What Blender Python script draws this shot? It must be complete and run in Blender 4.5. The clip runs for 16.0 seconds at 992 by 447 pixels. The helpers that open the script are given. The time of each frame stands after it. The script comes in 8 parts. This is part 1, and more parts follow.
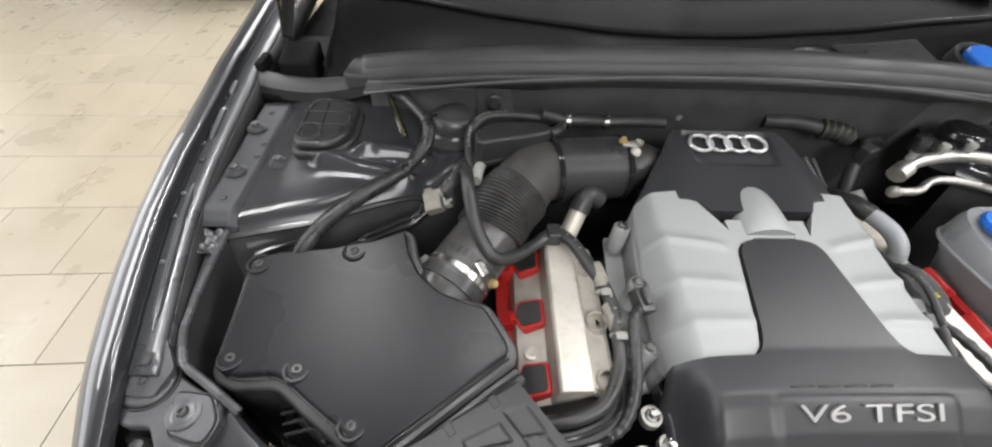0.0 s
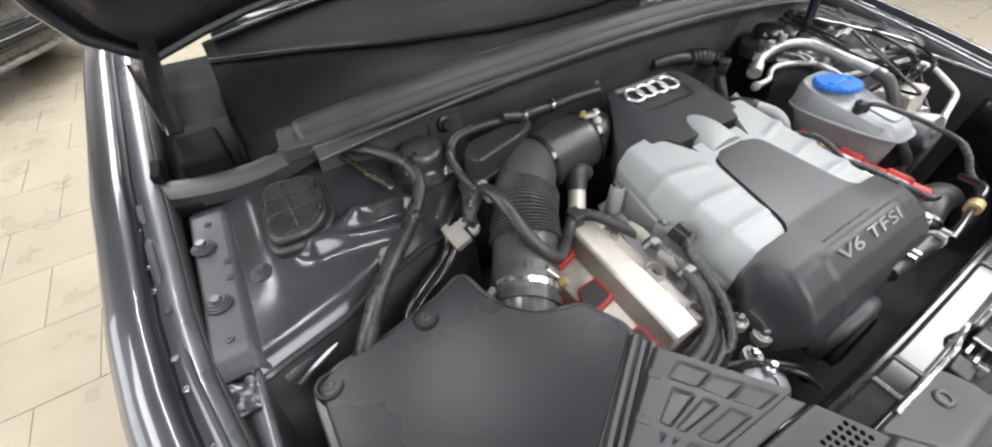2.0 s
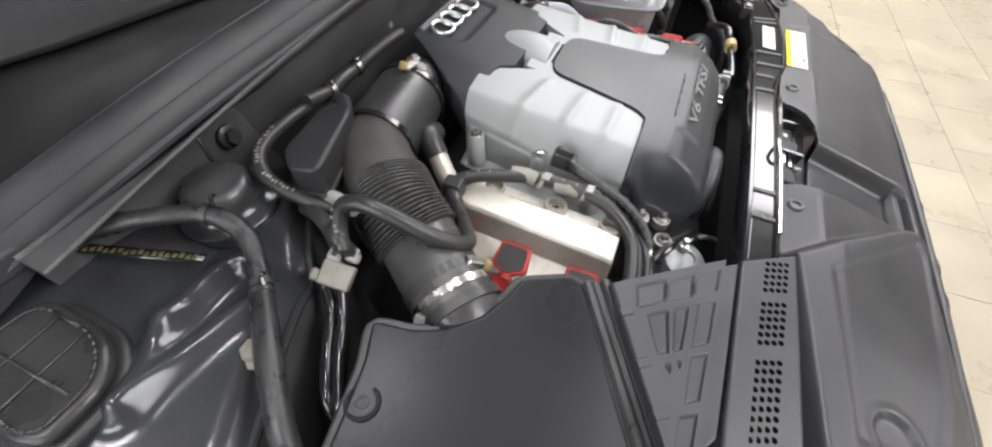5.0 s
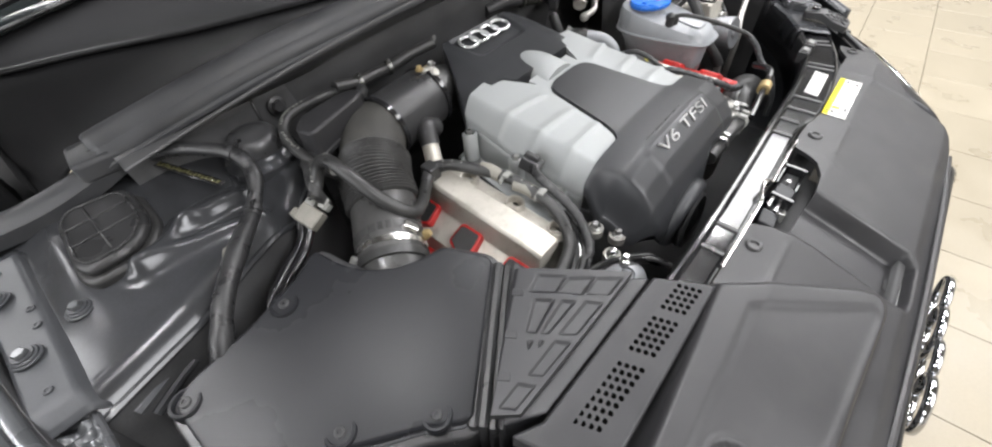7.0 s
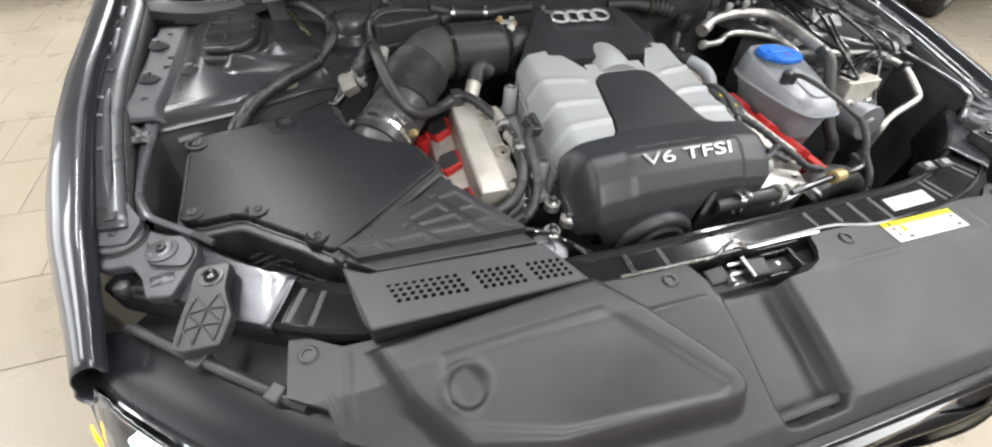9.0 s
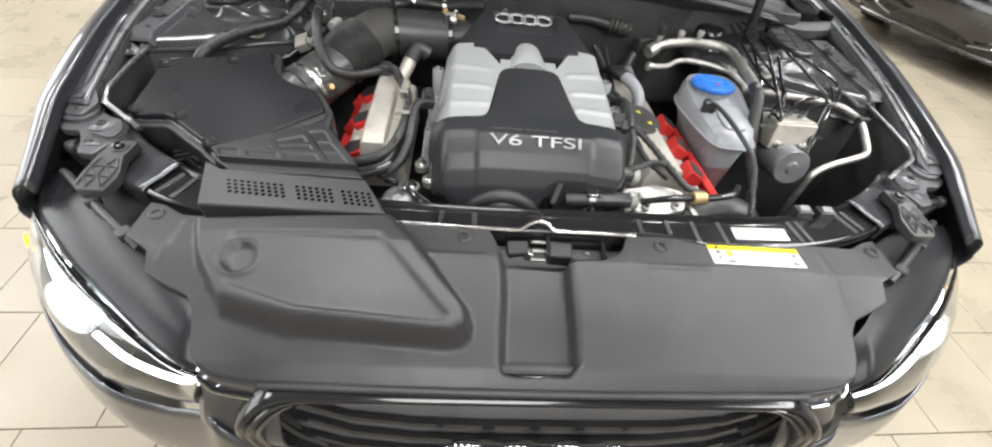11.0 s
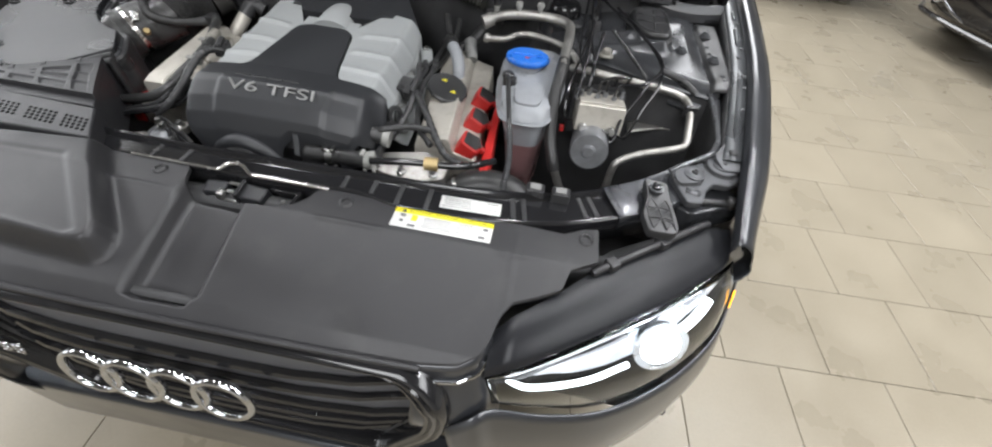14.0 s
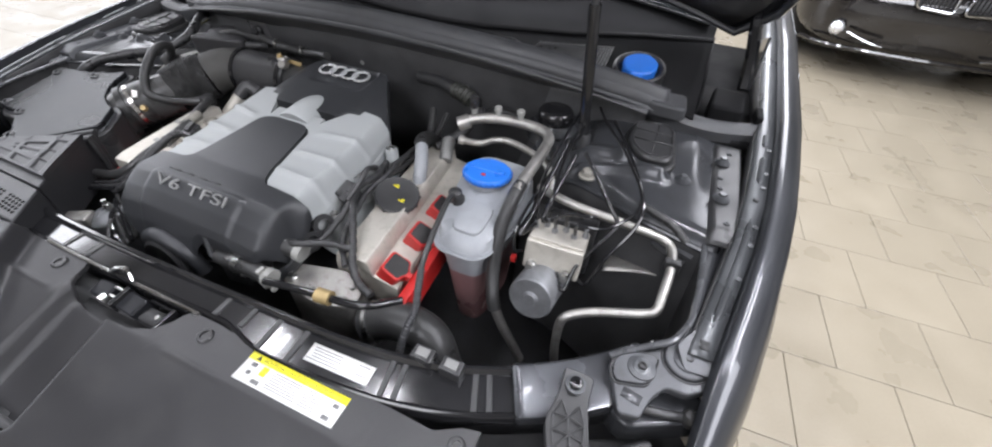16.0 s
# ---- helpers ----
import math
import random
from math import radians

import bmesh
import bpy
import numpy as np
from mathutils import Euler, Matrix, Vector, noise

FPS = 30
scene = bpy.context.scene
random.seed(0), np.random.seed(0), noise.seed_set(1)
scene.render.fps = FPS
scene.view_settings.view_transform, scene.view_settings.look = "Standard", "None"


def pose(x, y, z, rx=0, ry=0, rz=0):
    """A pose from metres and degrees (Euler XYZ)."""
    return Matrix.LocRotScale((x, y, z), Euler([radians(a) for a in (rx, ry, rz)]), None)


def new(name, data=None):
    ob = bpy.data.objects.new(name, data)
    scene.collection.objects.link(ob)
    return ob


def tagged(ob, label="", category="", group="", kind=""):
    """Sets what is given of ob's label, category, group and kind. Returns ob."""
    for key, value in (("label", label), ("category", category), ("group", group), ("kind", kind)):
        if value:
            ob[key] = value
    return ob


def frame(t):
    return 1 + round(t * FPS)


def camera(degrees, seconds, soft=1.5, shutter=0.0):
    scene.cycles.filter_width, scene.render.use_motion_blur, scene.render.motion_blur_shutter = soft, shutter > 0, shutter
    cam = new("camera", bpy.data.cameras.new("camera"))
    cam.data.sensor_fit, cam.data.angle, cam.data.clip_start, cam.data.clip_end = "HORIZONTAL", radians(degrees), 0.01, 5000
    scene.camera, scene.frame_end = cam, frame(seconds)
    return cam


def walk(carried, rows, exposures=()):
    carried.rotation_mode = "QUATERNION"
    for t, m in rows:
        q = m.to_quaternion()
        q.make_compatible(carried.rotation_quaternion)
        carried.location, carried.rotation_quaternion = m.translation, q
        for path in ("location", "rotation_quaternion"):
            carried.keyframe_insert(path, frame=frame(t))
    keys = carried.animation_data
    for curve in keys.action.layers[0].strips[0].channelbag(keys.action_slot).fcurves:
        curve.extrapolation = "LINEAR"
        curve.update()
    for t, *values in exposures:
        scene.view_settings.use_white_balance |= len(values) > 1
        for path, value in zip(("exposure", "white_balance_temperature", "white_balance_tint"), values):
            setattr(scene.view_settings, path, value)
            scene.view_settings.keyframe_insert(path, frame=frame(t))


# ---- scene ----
cam = camera(100.8, 16.0, soft=2.1)
METRES, EYE, TILT, LEAN, TURN = 2.45, 1.25, -46.87, -2.7, -1.38
X0, Y0 = -0.44, 0.20
ROWS = [
    (0.0, 0.0, 0.0, 0.0, 0.0, 0.0, -0.0),
    (0.5, -0.0214, 0.0078, 0.0063, -2.32, -0.39, 4.38),
    (1.0, -0.0431, 0.0165, 0.0103, -8.01, -4.23, 10.32),
    (1.5, -0.0785, 0.0163, 0.0172, -14.55, -4.17, 20.32),
    (2.0, -0.093, 0.0189, 0.0206, -19.45, -2.43, 24.34),
    (2.5, -0.0838, 0.0457, 0.0335, -26.74, -8.31, 30.17),
    (3.0, -0.0758, 0.0583, 0.0396, -36.13, -14.35, 37.15),
    (3.5, -0.0818, 0.0748, 0.0515, -51.24, -26.13, 41.77),
    (4.0, -0.095, 0.0848, 0.0564, -58.05, -31.59, 43.35),
    (6.5, -0.0723, 0.0261, 0.0089, -41.2, -18.5, 39.46),
    (7.0, -0.0729, 0.0066, -0.0109, -34.26, -12.96, 36.92),
    (7.5, -0.0778, -0.0199, -0.0476, -34.78, -13.61, 29.18),
    (8.0, -0.068, -0.0473, -0.0608, -29.74, -8.96, 25.55),
    (8.5, -0.036, -0.0514, -0.0743, -17.16, -3.0, 14.61),
    (9.0, -0.0118, -0.0531, -0.0903, -11.38, -2.61, 10.56),
    (9.5, 0.0229, -0.079, -0.11, -8.06, -0.44, 6.48),
    (12.0, 0.1992, -0.1175, -0.1435, 1.42, -0.09, -3.7),
    (12.5, 0.245, -0.1262, -0.1455, 3.24, 1.97, -4.78),
    (13.0, 0.3066, -0.1126, -0.1388, 6.58, 2.01, -9.14),
    (13.5, 0.3492, -0.0969, -0.1344, 8.06, 0.61, -10.5),
    (14.0, 0.3627, -0.0953, -0.1417, 6.46, -1.26, -9.31),
    (14.5, 0.393, -0.0851, -0.1343, 12.06, -1.17, -12.41),
    (15.0, 0.4327, -0.0624, -0.1065, 16.42, -0.78, -18.74),
    (15.5, 0.4484, -0.0449, -0.0836, 16.92, 0.44, -18.51),
    (16.0, 0.4384, -0.0268, -0.0504, 17.24, 2.25, -17.62),
]
EXPOSURE = [(0.0, 0.64, 6650, 12), (1.0, 0.68, 6600, 12), (2.0, 0.82, 6500, 12), (3.0, 1.00, 6550, 12), (4.0, 0.94, 6600, 13), (6.5, 0.82, 6550, 12), (7.5, 0.78, 6550, 12), (8.5, 0.64, 6500, 12), (9.5, 0.82, 6650, 11), (12.0, 0.80, 6650, 11), (13.5, 0.45, 6500, 11), (14.5, 0.12, 6400, 12), (15.5, 0.05, 6300, 14), (16.0, 0.38, 6250, 15)]
walk(cam, [(t, pose(X0, Y0, EYE, TILT, LEAN, TURN) @ pose(METRES * x, METRES * y, METRES * z, 90 + pitch, roll, yaw)) for t, x, y, z, yaw, pitch, roll in ROWS], EXPOSURE)

# ---------------------------------------------------------------- world and light
world = bpy.data.worlds.new("showroom_air")
world.use_nodes = True
world.node_tree.nodes["Background"].inputs[0].default_value = (1.0, 0.97, 0.92, 1)
world.node_tree.nodes["Background"].inputs[1].default_value = 0.25
scene.world = world


def lamp(name, at, size, watts, colour=(0.975, 0.99, 1.0), turn=(0, 0, 0)):
    data = bpy.data.lights.new(name, "AREA")
    data.shape, data.size, data.size_y = "RECTANGLE", size[0], size[1]
    data.energy, data.color = watts, colour
    ob = new(name, data)
    ob.matrix_world = pose(*at, *turn)
    return ob


CEIL = 3.4
NEAR = [(-1.65, 1.5), (-0.56, 1.3), (0.55, 1.3), (1.6, 1.3), (2.65, 1.3)]
FAR = [(-1.6, 5.2), (1.6, 5.2), (0.0, -3.2), (-5.0, 1.2), (3.6, -0.9)]
for lx, ly in NEAR:
    for dx in (-0.06, 0.06):
        lamp("ceiling_lamp", (lx + dx, ly, CEIL - 0.03), (0.05, 2.0), 22)
for lx, ly in FAR:
    lamp("ceiling_panel", (lx, ly, CEIL - 0.03), (1.7, 3.6), 150)
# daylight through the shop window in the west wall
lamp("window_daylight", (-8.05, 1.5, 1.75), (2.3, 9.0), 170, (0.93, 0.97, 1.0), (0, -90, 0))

# ---------------------------------------------------------------- materials
def mat(name, col, rough=0.5, metal=0.0, var=0.18, scale=18.0, bump=0.15, bscale=600.0, rvar=0.12, coat=0.0,
        spec=0.5, emit=None, power=0.0, rand=0.0, stain=None, stain_amt=0.0, bdist=0.0006, alpha=1.0, trans=0.0, ior=1.45, placed=False):
    m = bpy.data.materials.new(name)
    m.use_nodes = True
    nt = m.node_tree
    n, l = nt.nodes, nt.links
    b = n["Principled BSDF"]
    tc = n.new("ShaderNodeNewGeometry") if placed else n.new("ShaderNodeTexCoord")
    where = tc.outputs["Position"] if placed else tc.outputs["Object"]
    big = n.new("ShaderNodeTexNoise")
    big.inputs["Scale"].default_value, big.inputs["Detail"].default_value = scale, 5
    l.new(where, big.inputs["Vector"])
    fine = n.new("ShaderNodeTexNoise")
    fine.inputs["Scale"].default_value, fine.inputs["Detail"].default_value = bscale, 3
    l.new(where, fine.inputs["Vector"])
    ramp = n.new("ShaderNodeMapRange")
    ramp.inputs["From Min"].default_value, ramp.inputs["From Max"].default_value = 0.3, 0.7
    ramp.inputs["To Min"].default_value, ramp.inputs["To Max"].default_value = 1 - var, 1 + var
    l.new(big.outputs["Fac"], ramp.inputs["Value"])
    value = ramp.outputs["Result"]
    f2 = n.new("ShaderNodeMapRange")
    f2.inputs["From Min"].default_value, f2.inputs["From Max"].default_value = 0.3, 0.7
    f2.inputs["To Min"].default_value, f2.inputs["To Max"].default_value = 1 - var * 0.5, 1 + var * 0.5
    l.new(fine.outputs["Fac"], f2.inputs["Value"])
    mul = n.new("ShaderNodeMath")
    mul.operation = "MULTIPLY"
    l.new(value, mul.inputs[0]), l.new(f2.outputs["Result"], mul.inputs[1])
    value = mul.outputs[0]
    if rand:
        info = n.new("ShaderNodeObjectInfo")
        rr = n.new("ShaderNodeMapRange")
        rr.inputs["To Min"].default_value, rr.inputs["To Max"].default_value = 1 - rand, 1 + rand
        l.new(info.outputs["Random"], rr.inputs["Value"])
        m2 = n.new("ShaderNodeMath")
        m2.operation = "MULTIPLY"
        l.new(value, m2.inputs[0]), l.new(rr.outputs["Result"], m2.inputs[1])
        value = m2.outputs[0]
    vm = n.new("ShaderNodeVectorMath")
    vm.operation = "SCALE"
    vm.inputs[0].default_value = col
    l.new(value, vm.inputs["Scale"])
    colour = vm.outputs["Vector"]
    if stain:
        st = n.new("ShaderNodeTexNoise")
        st.inputs["Scale"].default_value, st.inputs["Detail"].default_value = scale * 2.7, 7
        l.new(where, st.inputs["Vector"])
        sr = n.new("ShaderNodeMapRange")
        sr.inputs["From Min"].default_value, sr.inputs["From Max"].default_value = 0.52, 0.72
        sr.inputs["To Max"].default_value = stain_amt
        l.new(st.outputs["Fac"], sr.inputs["Value"])
        mx = n.new("ShaderNodeMix")
        mx.data_type = "RGBA"
        l.new(sr.outputs["Result"], mx.inputs["Factor"])
        l.new(colour, mx.inputs["A"])
        mx.inputs["B"].default_value = (*stain, 1)
        colour = mx.outputs["Result"]
    l.new(colour, b.inputs["Base Color"])
    r = n.new("ShaderNodeMapRange")
    r.inputs["From Min"].default_value, r.inputs["From Max"].default_value = 0.3, 0.7
    r.inputs["To Min"].default_value, r.inputs["To Max"].default_value = max(0.02, rough - rvar), min(1, rough + rvar)
    l.new(big.outputs["Fac"], r.inputs["Value"])
    l.new(r.outputs["Result"], b.inputs["Roughness"])
    if bump:
        bp = n.new("ShaderNodeBump")
        bp.inputs["Strength"].default_value, bp.inputs["Distance"].default_value = bump, bdist
        l.new(fine.outputs["Fac"], bp.inputs["Height"])
        l.new(bp.outputs["Normal"], b.inputs["Normal"])
    b.inputs["Metallic"].default_value = metal
    b.inputs["Specular IOR Level"].default_value = spec
    b.inputs["Coat Weight"].default_value = coat
    b.inputs["Coat Roughness"].default_value = 0.04
    b.inputs["IOR"].default_value = ior
    b.inputs["Transmission Weight"].default_value = trans
    b.inputs["Alpha"].default_value = alpha
    if emit:
        b.inputs["Emission Color"].default_value = (*emit, 1)
        b.inputs["Emission Strength"].default_value = power
    return m


M = {}
M["tile"] = mat("beige_floor_tile", (0.247, 0.216, 0.163), 0.34, var=0.06, scale=5, bump=0.08, bscale=120, rand=0.035, stain=(0.225, 0.198, 0.155), stain_amt=0.04, coat=0.0, placed=True)
M["grout"] = mat("grey_grout", (0.17, 0.15, 0.125), 0.85, var=0.15)
M["wall"] = mat("off_white_wall_paint", (0.82, 0.80, 0.75), 0.7, var=0.04, scale=3)
M["paint"] = mat("dark_grey_metallic_paint", (0.036, 0.038, 0.043), 0.35, metal=0.5, var=0.1, scale=6, bump=0.02, bscale=2500, coat=0.8, rvar=0.05)
M["inner_paint"] = mat("dark_inner_body_paint", (0.041, 0.0425, 0.046), 0.19, metal=0.2, var=0.12, scale=9, bump=0.02, bscale=350, coat=0.0, rvar=0.04, stain=(0.026, 0.0255, 0.024), stain_amt=0.3)
M["flange"] = mat("satin_grey_flange", (0.085, 0.089, 0.094), 0.34, metal=0.4, var=0.15, scale=12, coat=0.3)
M["gloss"] = mat("gloss_black_plastic", (0.011, 0.011, 0.012), 0.13, var=0.2, rvar=0.04, bump=0.008, bscale=300, coat=0.4)
M["satin"] = mat("satin_black_plastic", (0.030, 0.030, 0.031), 0.36, var=0.2, bump=0.12, bscale=900)
M["matte"] = mat("grained_dark_grey_plastic", (0.0235, 0.0232, 0.0248), 0.42, var=0.12, scale=7, bump=0.3, bscale=1400, bdist=0.0005, stain=(0.048, 0.047, 0.046), stain_amt=0.25)
M["airbox"] = mat("moulded_charcoal_plastic", (0.0145, 0.015, 0.017), 0.29, var=0.08, scale=5, bump=0.12, bscale=1600, rvar=0.04, spec=0.24)
M["duct"] = mat("dusty_grey_duct_plastic", (0.024, 0.024, 0.026), 0.40, var=0.12, scale=9, bump=0.25, bscale=1400, stain=(0.042, 0.041, 0.040), stain_amt=0.3)
M["bellows"] = mat("grey_green_rubber", (0.036, 0.037, 0.032), 0.5, var=0.2, scale=40, bump=0.2)
M["rail"] = mat("satin_blue_grey_inner_paint", (0.046, 0.048, 0.052), 0.36, metal=0.0, var=0.12, scale=14, bump=0.05, bscale=500, stain=(0.040, 0.041, 0.043), stain_amt=0.3, spec=0.3)
M["dome"] = mat("satin_dark_metal_dome", (0.085, 0.085, 0.088), 0.33, metal=0.5, var=0.15, scale=20, bump=0.05)
M["ceiling"] = mat("dull_grey_ceiling_paint", (0.20, 0.20, 0.195), 0.8, var=0.06, scale=3)
M["rim"] = mat("satin_grey_folded_edge", (0.115, 0.118, 0.125), 0.30, metal=0.5, var=0.15, scale=20, bump=0.04, coat=0.3)
M["band"] = mat("bright_stainless_band", (0.66, 0.65, 0.63), 0.20, metal=1.0, var=0.1, scale=50, bump=0.06)
M["cover"] = mat("soft_charcoal_cover_plastic", (0.0245, 0.0255, 0.028), 0.40, var=0.1, scale=6, bump=0.2, bscale=1500, rvar=0.06)
M["scut"] = mat("dull_black_scuttle_plastic", (0.010, 0.010, 0.0105), 0.62, var=0.25, scale=9, bump=0.2, bscale=900, spec=0.05)
M["ring"] = mat("bright_satin_metal_ring", (0.72, 0.73, 0.74), 0.28, metal=0.8, var=0.03, bump=0.0)
M["rubber"] = mat("black_rubber_hose", (0.028, 0.028, 0.028), 0.37, var=0.2, scale=25, bump=0.2, bscale=900)
M["seal"] = mat("worn_rubber_seal", (0.042, 0.043, 0.046), 0.5, var=0.2, scale=14, bump=0.2, stain=(0.055, 0.054, 0.052), stain_amt=0.4)
M["silver"] = mat("silver_painted_plastic", (0.295, 0.307, 0.307), 0.52, metal=0.12, var=0.05, scale=7, bump=0.1, bscale=1300, rvar=0.06, stain=(0.31, 0.312, 0.30), stain_amt=0.3)
M["alu"] = mat("cast_aluminium", (0.38, 0.37, 0.35), 0.42, metal=0.8, var=0.18, scale=30, bump=0.5, bscale=500, stain=(0.20, 0.18, 0.145), stain_amt=0.45)
M["head"] = mat("magnesium_beige_valve_cover", (0.49, 0.465, 0.415), 0.48, metal=0.45, var=0.1, scale=24, bump=0.4, bscale=700, stain=(0.26, 0.235, 0.185), stain_amt=0.35)
M["steel"] = mat("zinc_plated_steel", (0.42, 0.42, 0.41), 0.3, metal=1.0, var=0.18, scale=60, bump=0.15)
M["chrome"] = mat("polished_chrome", (0.50, 0.51, 0.53), 0.05, metal=1.0, var=0.03, bump=0.0, rvar=0.03)
M["letter"] = mat("satin_silver_lettering", (0.50, 0.50, 0.50), 0.36, metal=0.8, var=0.05, bump=0.05)
M["red"] = mat("red_moulded_plastic", (0.42, 0.020, 0.018), 0.4, var=0.12, scale=40, bump=0.15)
M["coil"] = mat("black_coil_top", (0.025, 0.024, 0.024), 0.6, var=0.3, scale=60, bump=0.4, bscale=700)
M["blue"] = mat("bright_blue_plastic", (0.022, 0.155, 0.60), 0.35, var=0.08, scale=30, bump=0.1)
M["tank"] = mat("milky_polyethylene", (0.25, 0.26, 0.275), 0.33, var=0.08, scale=15, bump=0.1, stain=(0.20, 0.205, 0.215), stain_amt=0.35)
M["coolant"] = mat("pink_coolant_through_plastic", (0.19, 0.105, 0.105), 0.32, var=0.12, scale=12, bump=0.1)
M["beige"] = mat("beige_connector_plastic", (0.21, 0.20, 0.175), 0.5, var=0.14, scale=50, stain=(0.14, 0.13, 0.11), stain_amt=0.4)
M["motor"] = mat("dull_zinc_motor_can", (0.21, 0.215, 0.225), 0.45, metal=0.6, var=0.14, scale=40, bump=0.15, stain=(0.15, 0.15, 0.15), stain_amt=0.4)
M["grey"] = mat("grey_plastic", (0.16, 0.16, 0.155), 0.45, var=0.1, scale=50)
M["paper"] = mat("white_label_film", (0.70, 0.70, 0.68), 0.35, var=0.05, scale=40)
M["yellow"] = mat("yellow_print", (0.80, 0.72, 0.02), 0.4, var=0.05)
M["olive"] = mat("faded_yellow_print", (0.085, 0.08, 0.03), 0.6, var=0.25)
M["ink"] = mat("grey_print_ink", (0.16, 0.16, 0.16), 0.6, var=0.1)
M["inkblack"] = mat("black_print_ink", (0.03, 0.03, 0.03), 0.6, var=0.1)
M["brass"] = mat("tan_brass_fitting", (0.36, 0.27, 0.13), 0.4, metal=0.4, var=0.2)
M["clip"] = mat("dull_pale_clip_plastic", (0.25, 0.25, 0.235), 0.5, var=0.12, scale=50)
M["hole"] = mat("unlit_black_hole", (0.002, 0.002, 0.002), 0.95, var=0.0, bump=0.0, spec=0.02, rvar=0.0)
M["plate_paint"] = mat("dull_grey_body_plate_paint", (0.068, 0.070, 0.075), 0.38, metal=0.3, var=0.15, scale=20, bump=0.06, bscale=500, stain=(0.035, 0.035, 0.036), stain_amt=0.4)
M["taped"] = mat("black_fabric_tape", (0.022, 0.022, 0.023), 0.33, var=0.25, scale=60, bump=0.35, bscale=500, bdist=0.001)
M["firewall"] = mat("dusty_dark_grey_firewall_paint", (0.080, 0.080, 0.082), 0.42, var=0.15, scale=8, bump=0.15, bscale=500, stain=(0.04, 0.039, 0.037), stain_amt=0.4)
M["pipe_rubber"] = mat("glossy_black_moulded_rubber", (0.048, 0.0475, 0.047), 0.30, var=0.2, scale=20, bump=0.08, bscale=900)
M["dusty_rubber"] = mat("dusty_black_rubber", (0.040, 0.039, 0.036), 0.62, var=0.25, scale=30, bump=0.3, bscale=700, stain=(0.060, 0.056, 0.048), stain_amt=0.35)
M["slat"] = mat("satin_grey_grille_plastic", (0.075, 0.075, 0.078), 0.42, var=0.12, scale=12, bump=0.1, bscale=900)
M["beam_end"] = mat("beam_metal_greyed_for_sheen", (0.050, 0.052, 0.057), 0.22, metal=0.55, var=0.12, scale=14, bump=0.03, bscale=500, coat=0.3)
M["grey_paint"] = mat("warm_grey_metallic_car_paint", (0.115, 0.11, 0.10), 0.3, metal=0.4, var=0.06, coat=1.0, bump=0.0)
M["glass"] = mat("clear_lens_glass", (0.9, 0.93, 0.95), 0.03, var=0.0, bump=0.0, trans=1.0, rvar=0.01)
M["tint"] = mat("dark_windscreen_glass", (0.012, 0.015, 0.016), 0.04, var=0.1, bump=0.0, rvar=0.02, coat=0.5)
M["drl"] = mat("daylight_led", (0.9, 0.95, 1.0), 0.3, emit=(0.86, 0.95, 1.0), power=34.0, var=0.0, bump=0)
M["guide"] = mat("lit_light_guide", (0.9, 0.93, 0.95), 0.3, emit=(0.90, 0.97, 1.0), power=3.2, var=0.0, bump=0)
# amber marker plastic with a glow of its own
M["amber"] = mat("glowing_amber_marker", (0.75, 0.30, 0.01), 0.2, emit=(1.0, 0.42, 0.01), power=2.0, var=0.08, bump=0.0)
M["bezel"] = mat("bright_lamp_bezel", (0.62, 0.63, 0.65), 0.45, metal=0.1, var=0.15, bump=0.0)
M["reflector"] = mat("lamp_reflector", (0.80, 0.82, 0.85), 0.28, metal=0.8, var=0.1, bump=0.0)
# grimy black parts; also laid as patches for the shade in holes and slots
M["dark"] = mat("grimy_black_and_hole_shade", (0.042, 0.042, 0.043), 0.7, var=0.3, scale=20)
M["tyre"] = mat("tyre_rubber", (0.018, 0.018, 0.018), 0.75, var=0.2, scale=40)
M["black_paint"] = mat("black_car_paint", (0.010, 0.009, 0.009), 0.2, var=0.1, coat=1.0, bump=0.0)


# ---------------------------------------------------------------- building helpers
def thing(name, base, label, category, group="", kind=""):
    ob = new(name)
    ob.empty_display_size = 0.05
    ob.location = base
    return tagged(ob, label, category, group, kind)


def link(name, verts, faces, material, parent=None, label="", smooth=True, bevel=0.0, seg=2, angle=40, solid=0.0):
    me = bpy.data.meshes.new(name)
    me.from_pydata([tuple(v) for v in verts], [], faces)
    bm = bmesh.new()
    bm.from_mesh(me)
    bmesh.ops.remove_doubles(bm, verts=bm.verts, dist=1e-6)
    bmesh.ops.recalc_face_normals(bm, faces=bm.faces)
    for e in bm.edges:
        if len(e.link_faces) == 2 and e.calc_face_angle(0) > radians(angle):
            e.smooth = False
    bm.to_mesh(me)
    bm.free()
    me.polygons.foreach_set("use_smooth", [smooth] * len(me.polygons))
    me.materials.append(M[material] if isinstance(material, str) else material)
    ob = new(name, me)
    if parent:
        ob.parent = parent
        if parent.type == "EMPTY":
            ob.matrix_parent_inverse = Matrix.Translation(-parent.location)
    if label:
        ob["label"] = label
    if solid:
        md = ob.modifiers.new("thickness", "SOLIDIFY")
        md.thickness, md.offset = solid, -1
    if bevel:
        md = ob.modifiers.new("rounded", "BEVEL")
        md.width, md.segments, md.limit_method, md.angle_limit, md.harden_normals = bevel, seg, "ANGLE", radians(angle), True
        for e in me.edges:
            e.use_edge_sharp = False
    return ob


class G:
    """Verts and faces gathered into one mesh."""

    def __init__(self):
        self.v, self.f = [], []

    def add(self, v, f, m=None):
        k = len(self.v)
        self.v += [tuple(m @ Vector(p)) if m else tuple(p) for p in v]
        self.f += [tuple(i + k for i in q) for q in f]
        return self


def vf(gathered):
    return gathered.v, gathered.f


